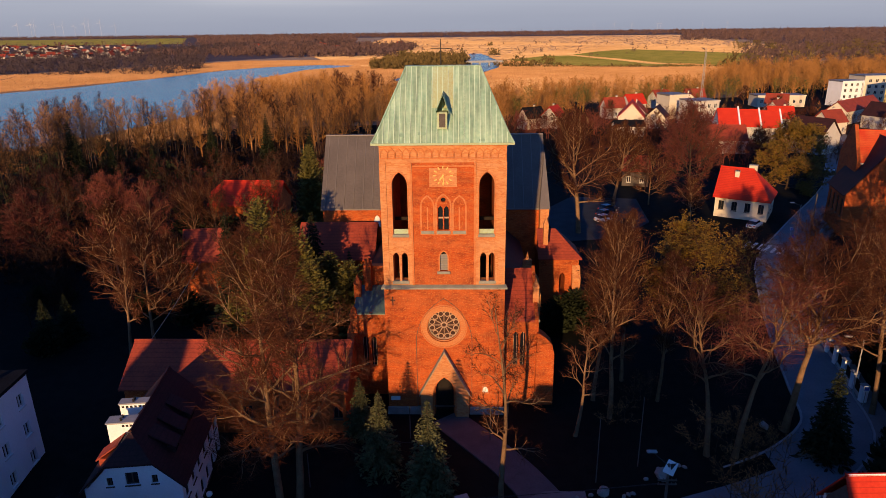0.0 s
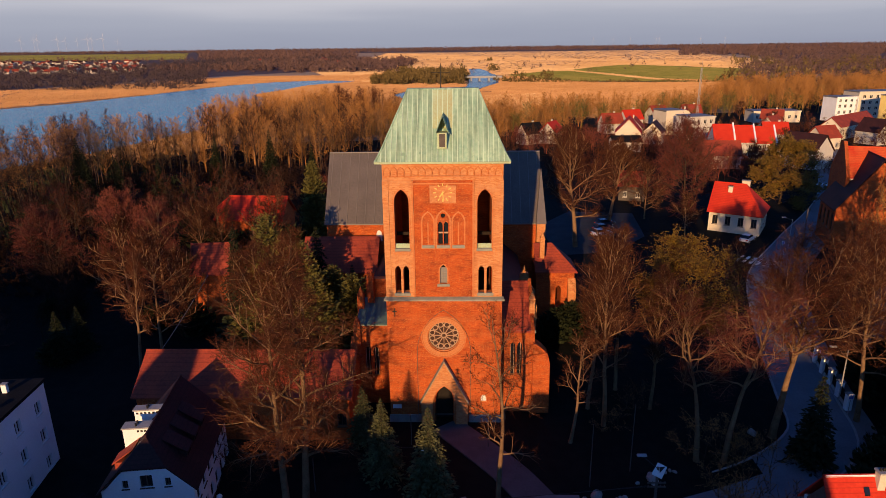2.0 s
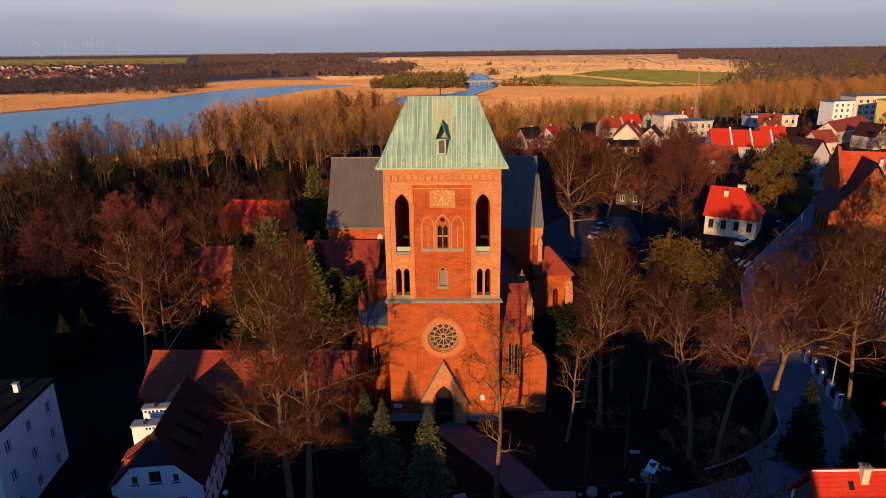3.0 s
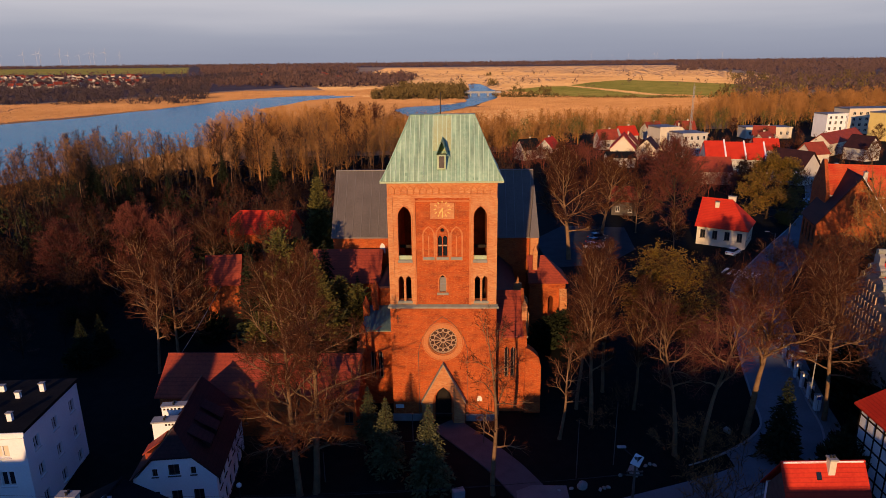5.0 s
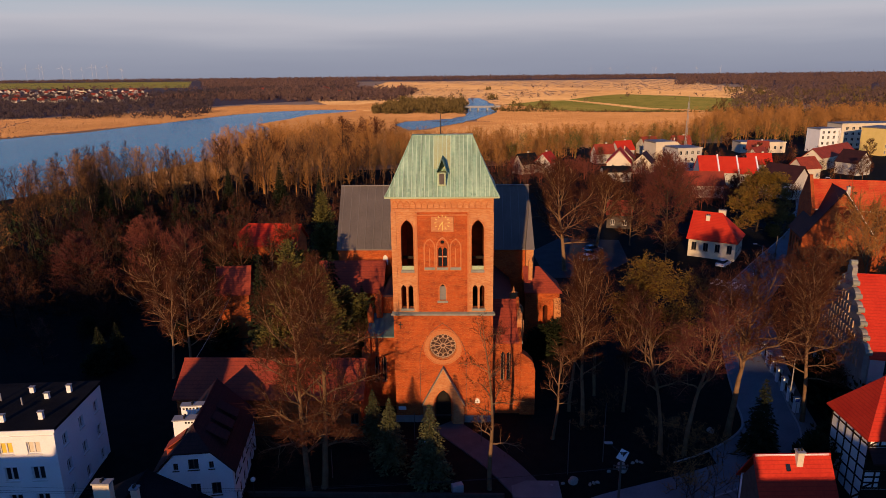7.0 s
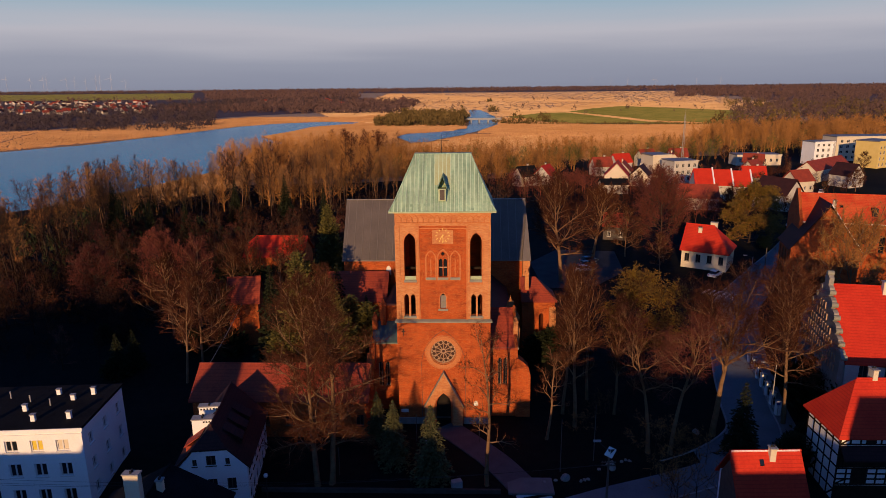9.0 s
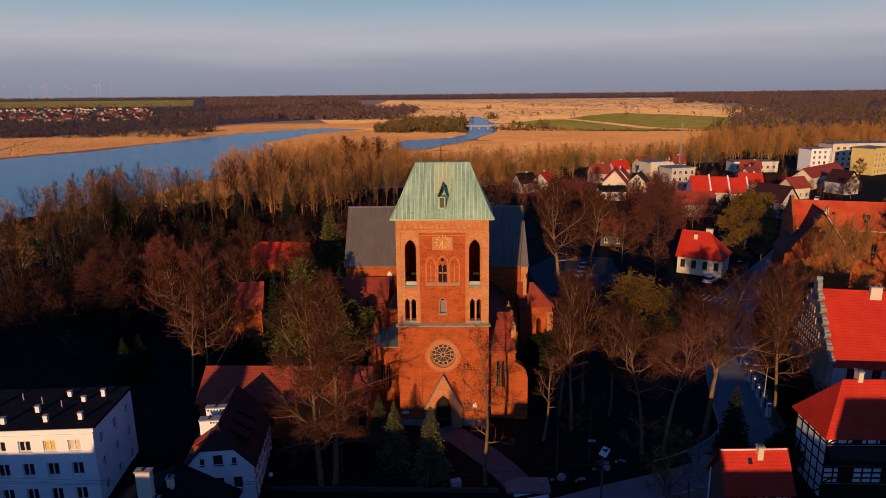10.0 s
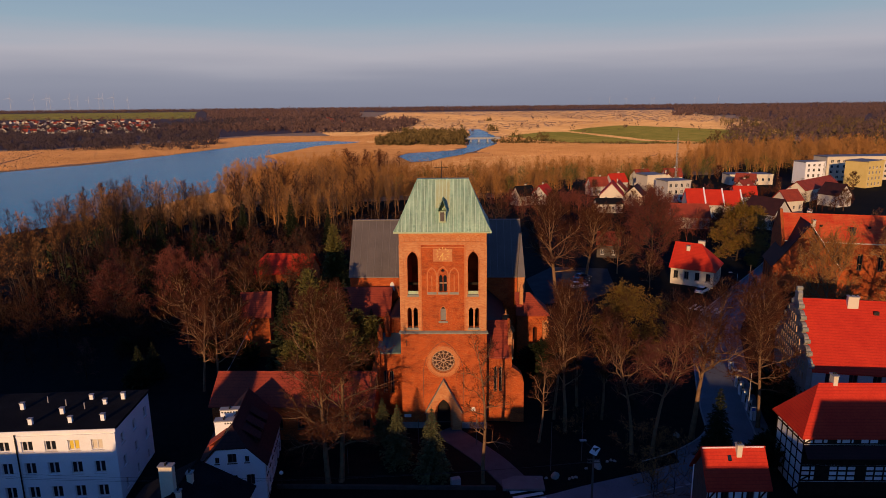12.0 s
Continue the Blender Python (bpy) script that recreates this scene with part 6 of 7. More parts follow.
t9 = bare_tree("bare_tree", 19, 18.0, 7.4, 0.10, 26, 13, 9, 5, "broad round leafless tree with reddish twigs", M_BARK, M_TWIG_RED, upright=0.45, trunk_r=0.26, thin=0.040)
planted(t9, 51.8, 86.0, 1.0)
planted(t9, -66, 41, 0.62, 40)
planted(t9, -56, 46, 0.7, 140)
planted(bare_tree("leafing_tree", 20, 15.8, 6.8, 0.06, 24, 11, 8, 4, "round dense tree with young olive leaves", M_BARK, M_TWIG_GOLD, leaves=2, leaf_mat=M_LEAF, leaf=0.26, upright=0.35, trunk_r=0.24, thin=0.03), 76.4, 92.5, 0.86, wide=1.25)
t11 = bare_tree("bare_tree", 21, 11.5, 4.4, 0.2, 16, 9, 8, 5, "small leafless tree with pale branches", M_BARK_PALE, M_TWIG, upright=0.5, thin=0.028)
planted(t11, 41.5, 79.5)
planted(t11, 46.0, 66.5, 0.7, 60)
planted(t11, -46.8, 29.0, 1.15, 190)
planted(bare_tree("bare_tree", 27, 15.5, 4.6, 0.34, 12, 10, 8, 5, "leafless tree with several broken pale stems", M_BARK_PALE, M_TWIG, upright=0.9, trunk_r=0.34, crook=0.25, thin=0.018), -37.0, 11.0, 0.92, wide=0.75)
planted(t11, -36.6, 16.0, 1.25, 20)
planted(bare_tree("bare_tree", 22, 15.5, 4.2, 0.2, 18, 10, 8, 5, "leafless tree with reddish twigs behind the outbuilding", M_BARK_PALE, M_TWIG_RED, upright=0.5), -43.6, 33.0)
t12 = bare_tree("bare_shrub_tree", 23, 10.5, 6.2, 0.08, 19, 10, 8, 5, "wide leafless tree with golden-brown twigs", M_BARK_PALE, M_TWIG_GOLD, upright=0.55, trunk_r=0.24, thin=0.036)
planted(t12, 69.6, 36.0, 1.5, 70, wide=0.72)
planted(t12, 86.5, 40.5, 1.1)
shrub = bare_tree("bare_shrub", 24, 3.6, 2.0, 0.05, 9, 5, 4, 3, "leafless shrub with reddish-brown twigs", M_BARK, M_TWIG_GOLD, upright=0.8, trunk_r=0.05, fork=3, thin=0.012, category="shrub")
for x, y, s, r in ((24.3, -5.6, 1.05, 0), (26.8, -6.6, 0.8, 60), (28.6, -6.9, 0.8, 130), (20.0, 3.0, 0.7, 200), (16.5, -1.5, 0.6, 20), (23.5, -13.8, 1.1, 90), (26.0, -14.6, 1.2, 160)):
    planted(shrub, x, y, s, r)

# conifers
sp = conifer("small_spruce", 31, 8.0, 4.3, M_NEEDLE_BLUE, "blue-green spruce on the lawn before the church", tiers=22, arms=14, sprays=10, droop=0.3, spray=0.6)
planted(sp, -5.45, -8.3, 0.97)
planted(sp, -1.15, -11.0, 1.14, 80)
planted(sp, -7.85, -3.6, 0.80, 160)
planted(conifer("spruce", 32, 10.5, 4.6, M_NEEDLE, "dark spruce beside the street", tiers=22, arms=12), 33.6, -6.4, 0.86)
tall = conifer("tall_spruce", 33, 17.5, 6.2, M_NEEDLE, "tall dark spruce behind the outbuilding", tiers=30, arms=12, sprays=8)
planted(tall, -23.9, 10.8, 1.02)
planted(tall, -16.0, 17.0, 0.92, 90)
thuja = conifer("thuja", 34, 18.5, 5.6, M_THUJA, "tall olive-green thuja behind the outbuilding", tiers=34, arms=13, sprays=7, column=True)
planted(thuja, -19.7, 9.8, 1.07, wide=1.15)
planted(thuja, -16.8, 12.0, 0.8, 50, wide=1.4)
planted(thuja, -22.2, 7.4, 0.5, 120, wide=1.9)
planted(thuja, -13.6, 14.0, 0.62, 70, wide=1.5)
planted(tall, -12.0, 18.0, 0.62, 200)
planted(tall, -47.8, 13.0, 0.38, 10, wide=1.5)
planted(tall, -46.9, 15.9, 0.35, 200, wide=1.5)
planted(thuja, -26.0, 60.0, 0.85, 30, wide=1.05)
planted(thuja, -21.0, 66.0, 0.7, 200, wide=1.2)
dark_bush = conifer("dark_bush", 35, 4.2, 4.4, M_NEEDLE, "dark dense evergreen bush", tiers=12, arms=12, column=True, category="bush")
# those before cloister house and chapel are added in place of shaded walls
for x, y, s in ((38.3, -9.0, 1.0), (41.0, -6.2, 0.9), (35.5, -11.5, 0.8), (-57, 26, 0.75), (-54, 26.4, 0.75), (-33.6, 20.0, 1.1), (-40, 22, 0.9), (-48, 12, 0.8), (45.4, -3.4, 1.3), (46.4, 3.0, 1.4), (46.6, 8.5, 1.0), (-38, 40, 2.2), (-34, 39, 2.1), (-30, 40, 2.2), (-26, 40.5, 2.3), (-42, 43, 2.0), (-28.5, 30, 1.2), (47.8, -1.8, 1.5), (49.2, 2.0, 1.7), (47.6, 5.6, 1.6), (15.6, 18.6, 1.25), (13.4, 18.2, 1.1), (17.6, 19.4, 1.2)):
    planted(dark_bush, x, y, s, x * 37)

planted(thuja, -14.6, 8.6, 0.66, 15, wide=1.5)
planted(thuja, -11.0, 12.0, 0.6, 260, wide=1.5)
planted(tall, -17.2, 9.6, 0.8, 20)
planted(t11, -36.5, 24.0, 0.9, 133)
planted(t7, -37.5, 36.0, 0.78, 70)
planted(t7, -30.5, 35.5, 0.74, 250)
planted(t7, -27.0, 38.0, 0.85, 10)
planted(t7, -35.0, 38.5, 0.8, 110)
# woods: slender trees, a few shapes planted many times
mid = [bare_tree("woodland_tree", 50 + k, 19.5, 3.7, 0.42, 12, 6, 4, 4, "slender leafless woodland tree", M_BARK if k < 2 else M_BARK_PALE, (M_TWIG, M_TWIG_GOLD, M_TWIG_GOLD, M_TWIG_GOLD)[k], upright=1.15, trunk_r=0.17, thin=0.020, SEG=2, limb=0.6, crook=0.22) for k in range(4)]
low_wood = [bare_tree("woodland_tree", 60 + k, 11.5, 3.8, 0.10, 13, 6, 4, 4, "low leafless woodland tree", M_BARK, (M_TWIG, M_TWIG_RED)[k], upright=0.65, trunk_r=0.16, thin=0.030, SEG=2, limb=0.55, crook=0.32) for k in range(2)]
for t in mid + low_wood:
    tagged(t, group="trees of the wood")
rnd = random.Random(5)
def wood(kinds, count, area, s0, s1):
    """Plants kinds in a four-sided area, given by its corners, jittered evenly."""
    (ax, ay), (bx, by), (cx, cy), (dx, dy) = area
    n = max(1, int(math.sqrt(count)))
    k = 0
    while k < count:
        u, v = rnd.random(), rnd.random()
        x = (ax * (1 - u) + bx * u) * (1 - v) + (dx * (1 - u) + cx * u) * v
        y = (ay * (1 - u) + by * u) * (1 - v) + (dy * (1 - u) + cy * u) * v
        planted(rnd.choice(kinds), x, y, rnd.uniform(s0, s1), rnd.uniform(0, 360))
        k += 1


def along_line(kinds, line, count, half, s0, s1):
    """Plants kinds along a bent line, within half metres of it."""
    for k in range(count):
        u = (k + rnd.random()) / count * (len(line) - 1)
        i = min(len(line) - 2, int(u))
        (ax, ay), (bx, by) = line[i], line[i + 1]
        x, y = ax + (bx - ax) * (u - i) + rnd.uniform(-half, half), ay + (by - ay) * (u - i) + rnd.uniform(-half, half)
        planted(rnd.choice(kinds), x, y, rnd.uniform(s0, s1), rnd.uniform(0, 360))


along_line(mid[:2], [(-86, 36), (-97, 74), (-105, 110), (-109, 135)], 74, 6, 0.8, 1.1)
along_line(mid, [(-110, 116), (-94, 122), (-82, 149), (-70, 150), (-66, 186), (-58, 235)], 96, 9, 0.8, 1.12)
along_line(mid[:1] + mid[2:], [(-66, 130), (-46, 140), (-30, 165), (-34, 205)], 44, 13, 0.7, 1.0)
wood(low_wood, 34, ((-92, 55), (-48, 48), (-40, 88), (-96, 104)), 0.7, 1.15)
wood(low_wood, 18, ((-88, 14), (-58, 16), (-50, 42), (-90, 46)), 0.6, 0.95)
wood(low_wood, 20, ((-50, 60), (-20, 68), (-8, 115), (-55, 110)), 0.8, 1.2)
wood(low_wood, 16, ((-5, 100), (30, 110), (45, 190), (0, 200)), 0.7, 1.1)
for x, y, s in ((-92, 97, 0.95), (-89, 94, 0.8), (-80, 92, 0.7), (-66, 118, 0.8), (-52, 122, 0.85), (-38, 112, 0.7), (-74, 100, 0.6)):
    planted(tall, x, y, s, x * 31)


def twiggy_belt(name, count, areas, h0, h1, material, label, seed, fans=46, spread=0.26):
    """Bare trees too far off to tell apart, joined: each a trunk, rising limbs and fans of fine twigs. areas: corners of four-sided plots."""
    r = np.random.RandomState(seed)
    a = np.array(areas, dtype=float)
    k = r.randint(0, len(a), count)
    u, v = r.rand(count, 1), r.rand(count, 1)
    p = (a[k, 0] * (1 - u) + a[k, 1] * u) * (1 - v) + (a[k, 3] * (1 - u) + a[k, 2] * u) * v
    h = r.uniform(h0, h1, count)
    gz = np.array([ground_z(x, y) for x, y in p])
    base = np.column_stack([p, gz])
    def spikes(n, root, way, length, width):
        side = np.cross(way, r.normal(size=way.shape))
        side /= np.linalg.norm(side, axis=1)[:, None]
        return np.stack([root - side * width[:, None], root + side * width[:, None], root + way * length[:, None]], axis=1)
    tris = [spikes(1, base, np.tile([0.0, 0.0, 1.0], (count, 1)), h, h * 0.016)]
    kk = np.repeat(np.arange(count), fans)
    f = r.uniform(0.18, 0.9, len(kk))
    root = base[kk] + np.column_stack([np.zeros((len(kk), 2)), f * h[kk]])
    t_ = r.uniform(0, 2 * math.pi, len(kk))
    way = np.column_stack([np.cos(t_), np.sin(t_), r.uniform(0.3, 1.6, len(kk))])
    way /= np.linalg.norm(way, axis=1)[:, None]
    length = h[kk] * spread * (1.25 - f) * r.uniform(0.7, 1.4, len(kk))
    tris.append(spikes(1, root, way, length, h[kk] * 0.005))
    for j in range(5):
        g_ = r.uniform(0.25, 1.0, len(kk))
        root2 = root + way * (length * g_)[:, None]
        way2 = way + r.normal(size=way.shape) * 0.75 + np.array([0, 0, 0.35])
        way2 /= np.linalg.norm(way2, axis=1)[:, None]
        tris.append(spikes(1, root2, way2, length * r.uniform(0.3, 0.6, len(kk)), h[kk] * 0.0045))
    tri = np.concatenate(tris)
    me = bpy.data.meshes.new(name)
    me.from_pydata(tri.reshape(-1, 3).tolist(), [], np.arange(len(tri) * 3).reshape(-1, 3).tolist())
    me.materials.append(material)
    return tagged(new(name, me), label, "woods", kind="stuff")


twiggy_belt("tree_belt", 330, [((-58, 190), (40, 205), (60, 250), (-50, 270)), ((-50, 200), (20, 215), (40, 245), (-50, 250)), ((30, 232), (140, 275), (150, 305), (40, 262)), ((-110, 250), (-70, 245), (-60, 300), (-110, 330))], 8, 16, M_TWIG_GOLD, "golden-brown leafless tree belt along the reeds", 3)
twiggy_belt("tree_belt", 420, [((120, 285), (330, 310), (380, 480), (160, 380)), ((150, 300), (250, 305), (330, 470), (190, 420)), ((230, 300), (420, 320), (520, 560), (330, 480))], 11, 19, M_TWIG_GOLD, "golden-brown leafless woods behind the town", 4)
twiggy_belt("tree_belt", 130, [((120, 280), (330, 300), (380, 460), (170, 390)), ((-40, 195), (130, 262), (150, 300), (-30, 245))], 7, 14, M_THUJA, "olive-green budding trees among the bare woods", 5, spread=0.34)
twiggy_belt("tree_belt", 90, [((-112, 112), (-80, 125), (-60, 190), (-78, 200)), ((-70, 128), (-36, 150), (-34, 210), (-66, 200))], 12, 18, M_TWIG_GOLD, "golden-brown leafless trees by the lake", 11, spread=0.22)
twiggy_belt("tree_belt", 170, [((-45, 262), (30, 285), (40, 318), (-45, 300)), ((30, 280), (150, 322), (172, 362), (40, 318))], 9, 14, M_TWIG_GOLD, "golden leafless trees before the river reeds", 13, spread=0.24)
twiggy_belt("tree_belt", 200, [((150, 322), (270, 350), (340, 490), (180, 430))], 12, 18, M_TWIG_GOLD, "golden leafless woods beside the meadow", 14, spread=0.25)
twiggy_belt("tree_belt", 130, [((-116, 225), (-60, 205), (-42, 300), (-114, 320))], 13, 19, M_TWIG_GOLD, "golden leafless trees at the end of the lake", 15, spread=0.24)
twiggy_belt("tree_belt", 50, [((-80, 290), (-44, 285), (-40, 380), (-84, 390))], 10, 16, M_TWIG, "brown leafless trees between lake and river", 16, spread=0.3)
# scrub takes the darkened twig colour in place of shade under the trees
twiggy_belt("scrub", 260, [((-60, 62), (-14, 66), (-10, 120), (-60, 125)), ((-100, 60), (-60, 62), (-60, 120), (-100, 115)), ((-88, 12), (-50, 14), (-48, 60), (-92, 58))], 3.5, 8, M_TWIG_SHADE, "leafless scrub coloured dark for the shade under the trees", 6, spread=0.45)
twiggy_belt("garden_trees", 150, [((18, 172), (60, 178), (60, 200), (15, 205)), ((56, 146), (110, 156), (150, 250), (60, 240)), ((56, 112), (100, 118), (90, 136), (60, 134))], 5, 9, M_TWIG_RED, "reddish leafless trees in the town gardens", 12, spread=0.4)
twiggy_belt("garden_scrub", 330, [((30, 118), (120, 120), (110, 160), (34, 170)), ((40, 165), (150, 165), (190, 240), (30, 215))], 3, 7, M_TWIG, "leafless brown hedges and shrubs in the town gardens", 7, spread=0.45)

# ---- distance ----
def far_woods(name, spots, material, label, shards=12, fine=0.28, floor=None):
    """Many small crowns of loose shards, joined: woods too far to tell their trees apart. spots: (x, y, height, width)."""
    r = np.random.RandomState(len(spots))
    sp_ = np.array(spots)
    n = len(sp_)
    c = np.repeat(sp_, shards, axis=0)
    k = len(c)
    d = r.normal(size=(k, 3))
    d /= np.linalg.norm(d, axis=1)[:, None]
    d *= r.uniform(0.2, 1, (k, 1)) ** 0.5
    gz = np.full(k, -4.7) if floor is None else np.array([floor(x, y) for x, y in zip(c[:, 0], c[:, 1])])
    cen = np.stack([c[:, 0] + d[:, 0] * c[:, 3] * 0.5, c[:, 1] + d[:, 1] * c[:, 3] * 0.5, gz + c[:, 2] * (0.42 + 0.55 * d[:, 2])], axis=1)
    size = (c[:, 3] * fine)[:, None]
    tri = cen[:, None, :] + r.normal(size=(k, 3, 3)) * size[:, None, :] * np.array([0.8, 0.35, 1.0])
    tri[:, :, 2] = np.maximum(tri[:, :, 2], gz[:, None] - 0.1)
    me = bpy.data.meshes.new(name)
    me.from_pydata(tri.reshape(-1, 3).tolist(), [], np.arange(k * 3).reshape(-1, 3).tolist())
    me.materials.append(material)
    return tagged(new(name, me), label, "woods", kind="stuff")


rnd = random.Random(9)
def scatter(n, x0, x1, y0, y1, h0, h1, keep=None):
    out = []
    while len(out) < n:
        y = y0 * (y1 / y0) ** rnd.random()
        f = y / y1
        x = rnd.uniform(x0, x1) * (f if y1 > 2500 else 1)
        if keep is None or keep(x, y):
            h = rnd.uniform(h0, h1)
            out.append((x, y, h, h * rnd.uniform(0.7, 1.3)))
    return out


def off_field(x, y):
    """The green field beyond the village stays open."""
    return not (1750 < y < 3600 and -0.86 * y < x < -0.40 * y) and not (y < 2900 and -0.16 * y < x < 0.33 * y)


town_trees = [(58, 168), (70, 175), (52, 182), (84, 184), (104, 176), (112, 168), (120, 158), (98, 190), (74, 204), (62, 212), (88, 236), (110, 226), (122, 236), (134, 224), (144, 214), (136, 196), (146, 186), (152, 176), (164, 192), (172, 206), (180, 222), (190, 236), (168, 240), (156, 240), (126, 258), (140, 272), (108, 150), (120, 140), (116, 128), (84, 126), (72, 132), (62, 118), (64, 150), (48, 140), (56, 126), (36, 150), (34, 172), (40, 186), (100, 132), (128, 118), (138, 132), (124, 100), (150, 150), (162, 160)]
for i, (x, y) in enumerate(town_trees):
    planted((low_wood[0], t11, low_wood[1], mid[1])[i % 4], x, y, (0.55, 0.7, 0.6, 0.5)[i % 4], 47 * i)
for x, y, k in ((76, 135, 0.55), (82, 134, 0.5), (88, 136, 0.55), (98, 150, 0.5), (62, 168, 0.5), (52, 170, 0.55), (44, 92, 0.6), (50, 96, 0.6), (25, 196, 0.6), (31, 197, 0.65), (37, 199, 0.6), (43, 204, 0.6), (28, 202, 0.7), (34, 201, 0.7), (70, 128, 0.6)):
    planted(low_wood[0], x, y, k, x * 29)
far_woods("distant_woods", scatter(11000, -4200, 4200, 1700, 4700, 9, 16, off_field), M_FARWOOD_HAZED, "brown leafless woods out to the horizon", 8, 0.2)
far_woods("distant_woods", scatter(2600, -4200, 4200, 3900, 4800, 9, 13), M_FARWOOD_DARK_HAZED, "dark woods along the horizon", 8, 0.2)
far_woods("woods_across_lake", scatter(2600, -1000, -260, 560, 1350, 5, 10, lambda x, y: x < -0.36 * y - 40 and y > 520 + 0.2 * (-x - 300)), M_FARWOOD_DARK_HAZED, "dark woods across the lake", 26, 0.12)
far_woods("woods_across_lake", scatter(700, -420, -90, 900, 1500, 8, 14, lambda x, y: y > 900 - 1.0 * (x + 230)), M_FARWOOD_HAZED, "brown woods beyond the lake", 18, 0.17)
far_woods("woods_across_lake", scatter(420, -620, -280, 1050, 1750, 7, 13, lambda x, y: x > -0.47 * y), M_FARWOOD_DARK_HAZED, "dark woods behind the lake", 18, 0.17)
far_woods("woods_across_lake", scatter(500, -520, -150, 960, 1600, 6, 11, lambda x, y: x < -0.16 * y), M_FARWOOD_HAZED, "brown woods behind the lake", 16, 0.17)
far_woods("riverside_thicket", scatter(260, -90, 5, 590, 830, 7, 13, lambda x, y: x > -80 + (y - 740) * 0.1), M_SCRUB, "olive-brown thicket beside the river", 60, 0.11)
FIELD_BUSHES = ((54, 622, 13, 8), (60, 618, 16, 10), (65, 621, 13, 8), (46, 634, 8, 8), (38, 640, 6, 7), (74, 630, 7, 9), (80, 636, 5, 8), (88, 650, 12, 9), (95, 651, 12, 9), (92, 646, 9, 8), (102, 640, 4, 7), (45, 905, 12, 12), (52, 915, 10, 12), (65, 1432, 8, 14))
far_woods("field_bushes", FIELD_BUSHES, M_SCRUB, "olive-brown bushes along the field edge", 90, 0.11)
far_woods("hedge", [(x, 612 - 0.2 * (x - 100) + rnd.uniform(-5, 5), rnd.uniform(1.5, 4.5), rnd.uniform(4, 8)) for x in range(44, 262, 3)], M_SCRUB, "low brown hedge between reeds and field", 24, 0.13)
far_woods("woods_beyond_town", scatter(1900, 240, 1300, 480, 1800, 9, 16, lambda x, y: x > 0.42 * y + 20), M_FARWOOD_HAZED, "brown woods beyond the town", 46, 0.09)
far_woods("woods_beyond_town", scatter(420, 230, 900, 440, 1150, 9, 16, lambda x, y: x > 0.40 * y + 20), M_SCRUB, "olive-brown budding woods beyond the town", 50, 0.10)
far_woods("meadow_bushes", scatter(70, -150, 420, 800, 1700, 3, 9), M_FARWOOD_HAZED, "bushes scattered over the meadow", 16, 0.16)

rnd = random.Random(13)
# undergrowth in that dark twig colour, so the wood floor reads as shaded
far_woods("undergrowth", [(x, y, rnd.uniform(0.6, 2.6), rnd.uniform(1.5, 4.0)) for x, y in [(rnd.uniform(-150, -14), rnd.uniform(34, 190)) for _ in range(2600)] if x < -0.02 * y - 12 and not (-42 < x < -20 and 36 < y < 54)], M_TWIG_SHADE, "low undergrowth coloured dark for the shade under the trees", 12, 0.16, ground_z)
far_woods("evergreen_thicket", [(*p, rnd.uniform(3.5, 8.5), rnd.uniform(3, 6)) for p in [(rnd.uniform(-150, -45), rnd.uniform(60, 165)) for _ in range(170)] if abs(p[1] + 1.05 * p[0] - 2) < 34], M_NEEDLE, "dark evergreen thicket before the lakeside trees", 60, 0.11, ground_z)


def within(p, outline):
    """Which of the points p lie inside the outline."""
    o = np.array(outline, dtype=float)
    inside = np.zeros(len(p), dtype=bool)
    for (x0, y0), (x1, y1) in zip(o, np.roll(o, -1, axis=0)):
        if y0 != y1:
            inside ^= ((y0 > p[:, 1]) != (y1 > p[:, 1])) & (p[:, 0] < (x1 - x0) * (p[:, 1] - y0) / (y1 - y0) + x0)
    return inside


def blades(name, count, areas, h0, h1, w0, w1, z, material, label, seed):
    """Upright tufts, joined: areas are four-sided (corner, corner, corner, corner)."""
    r = np.random.RandomState(seed)
    a = np.array(areas, dtype=float)
    k = r.randint(0, len(a), count)
    u, v = r.rand(count, 1), r.rand(count, 1)
    p = (a[k, 0] * (1 - u) + a[k, 1] * u) * (1 - v) + (a[k, 3] * (1 - u) + a[k, 2] * u) * v
    p = p[~(within(p, RIVER) | within(p + (0, 9), RIVER) | within(p, LAKE))]
    if material is not M_GREEN:
        p = p[~within(p, FIELD) | within(p, STRIP)]
    else:
        p = p[(within(p, FIELD) | (p[:, 1] > 1500)) & ~within(p, STRIP)]
    count = len(p)
    t_ = r.uniform(-0.6, 0.6, count)
    w, h = r.uniform(w0, w1, count), r.uniform(h0, h1, count)
    d = np.stack([np.cos(t_) * w, np.sin(t_) * w], axis=1) / 2
    tri = np.zeros((count, 3, 3))
    tri[:, 0, :2], tri[:, 1, :2], tri[:, 2, :2] = p - d, p + d, p + d * r.uniform(-0.8, 0.8, (count, 1))
    tri[:, :2, 2] = z
    tri[:, 2, 2] = z + h
    me = bpy.data.meshes.new(name)
    me.from_pydata(tri.reshape(-1, 3).tolist(), [], np.arange(count * 3).reshape(-1, 3).tolist())
    me.materials.append(material)
    return tagged(new(name, me), label, "reeds", kind="stuff")


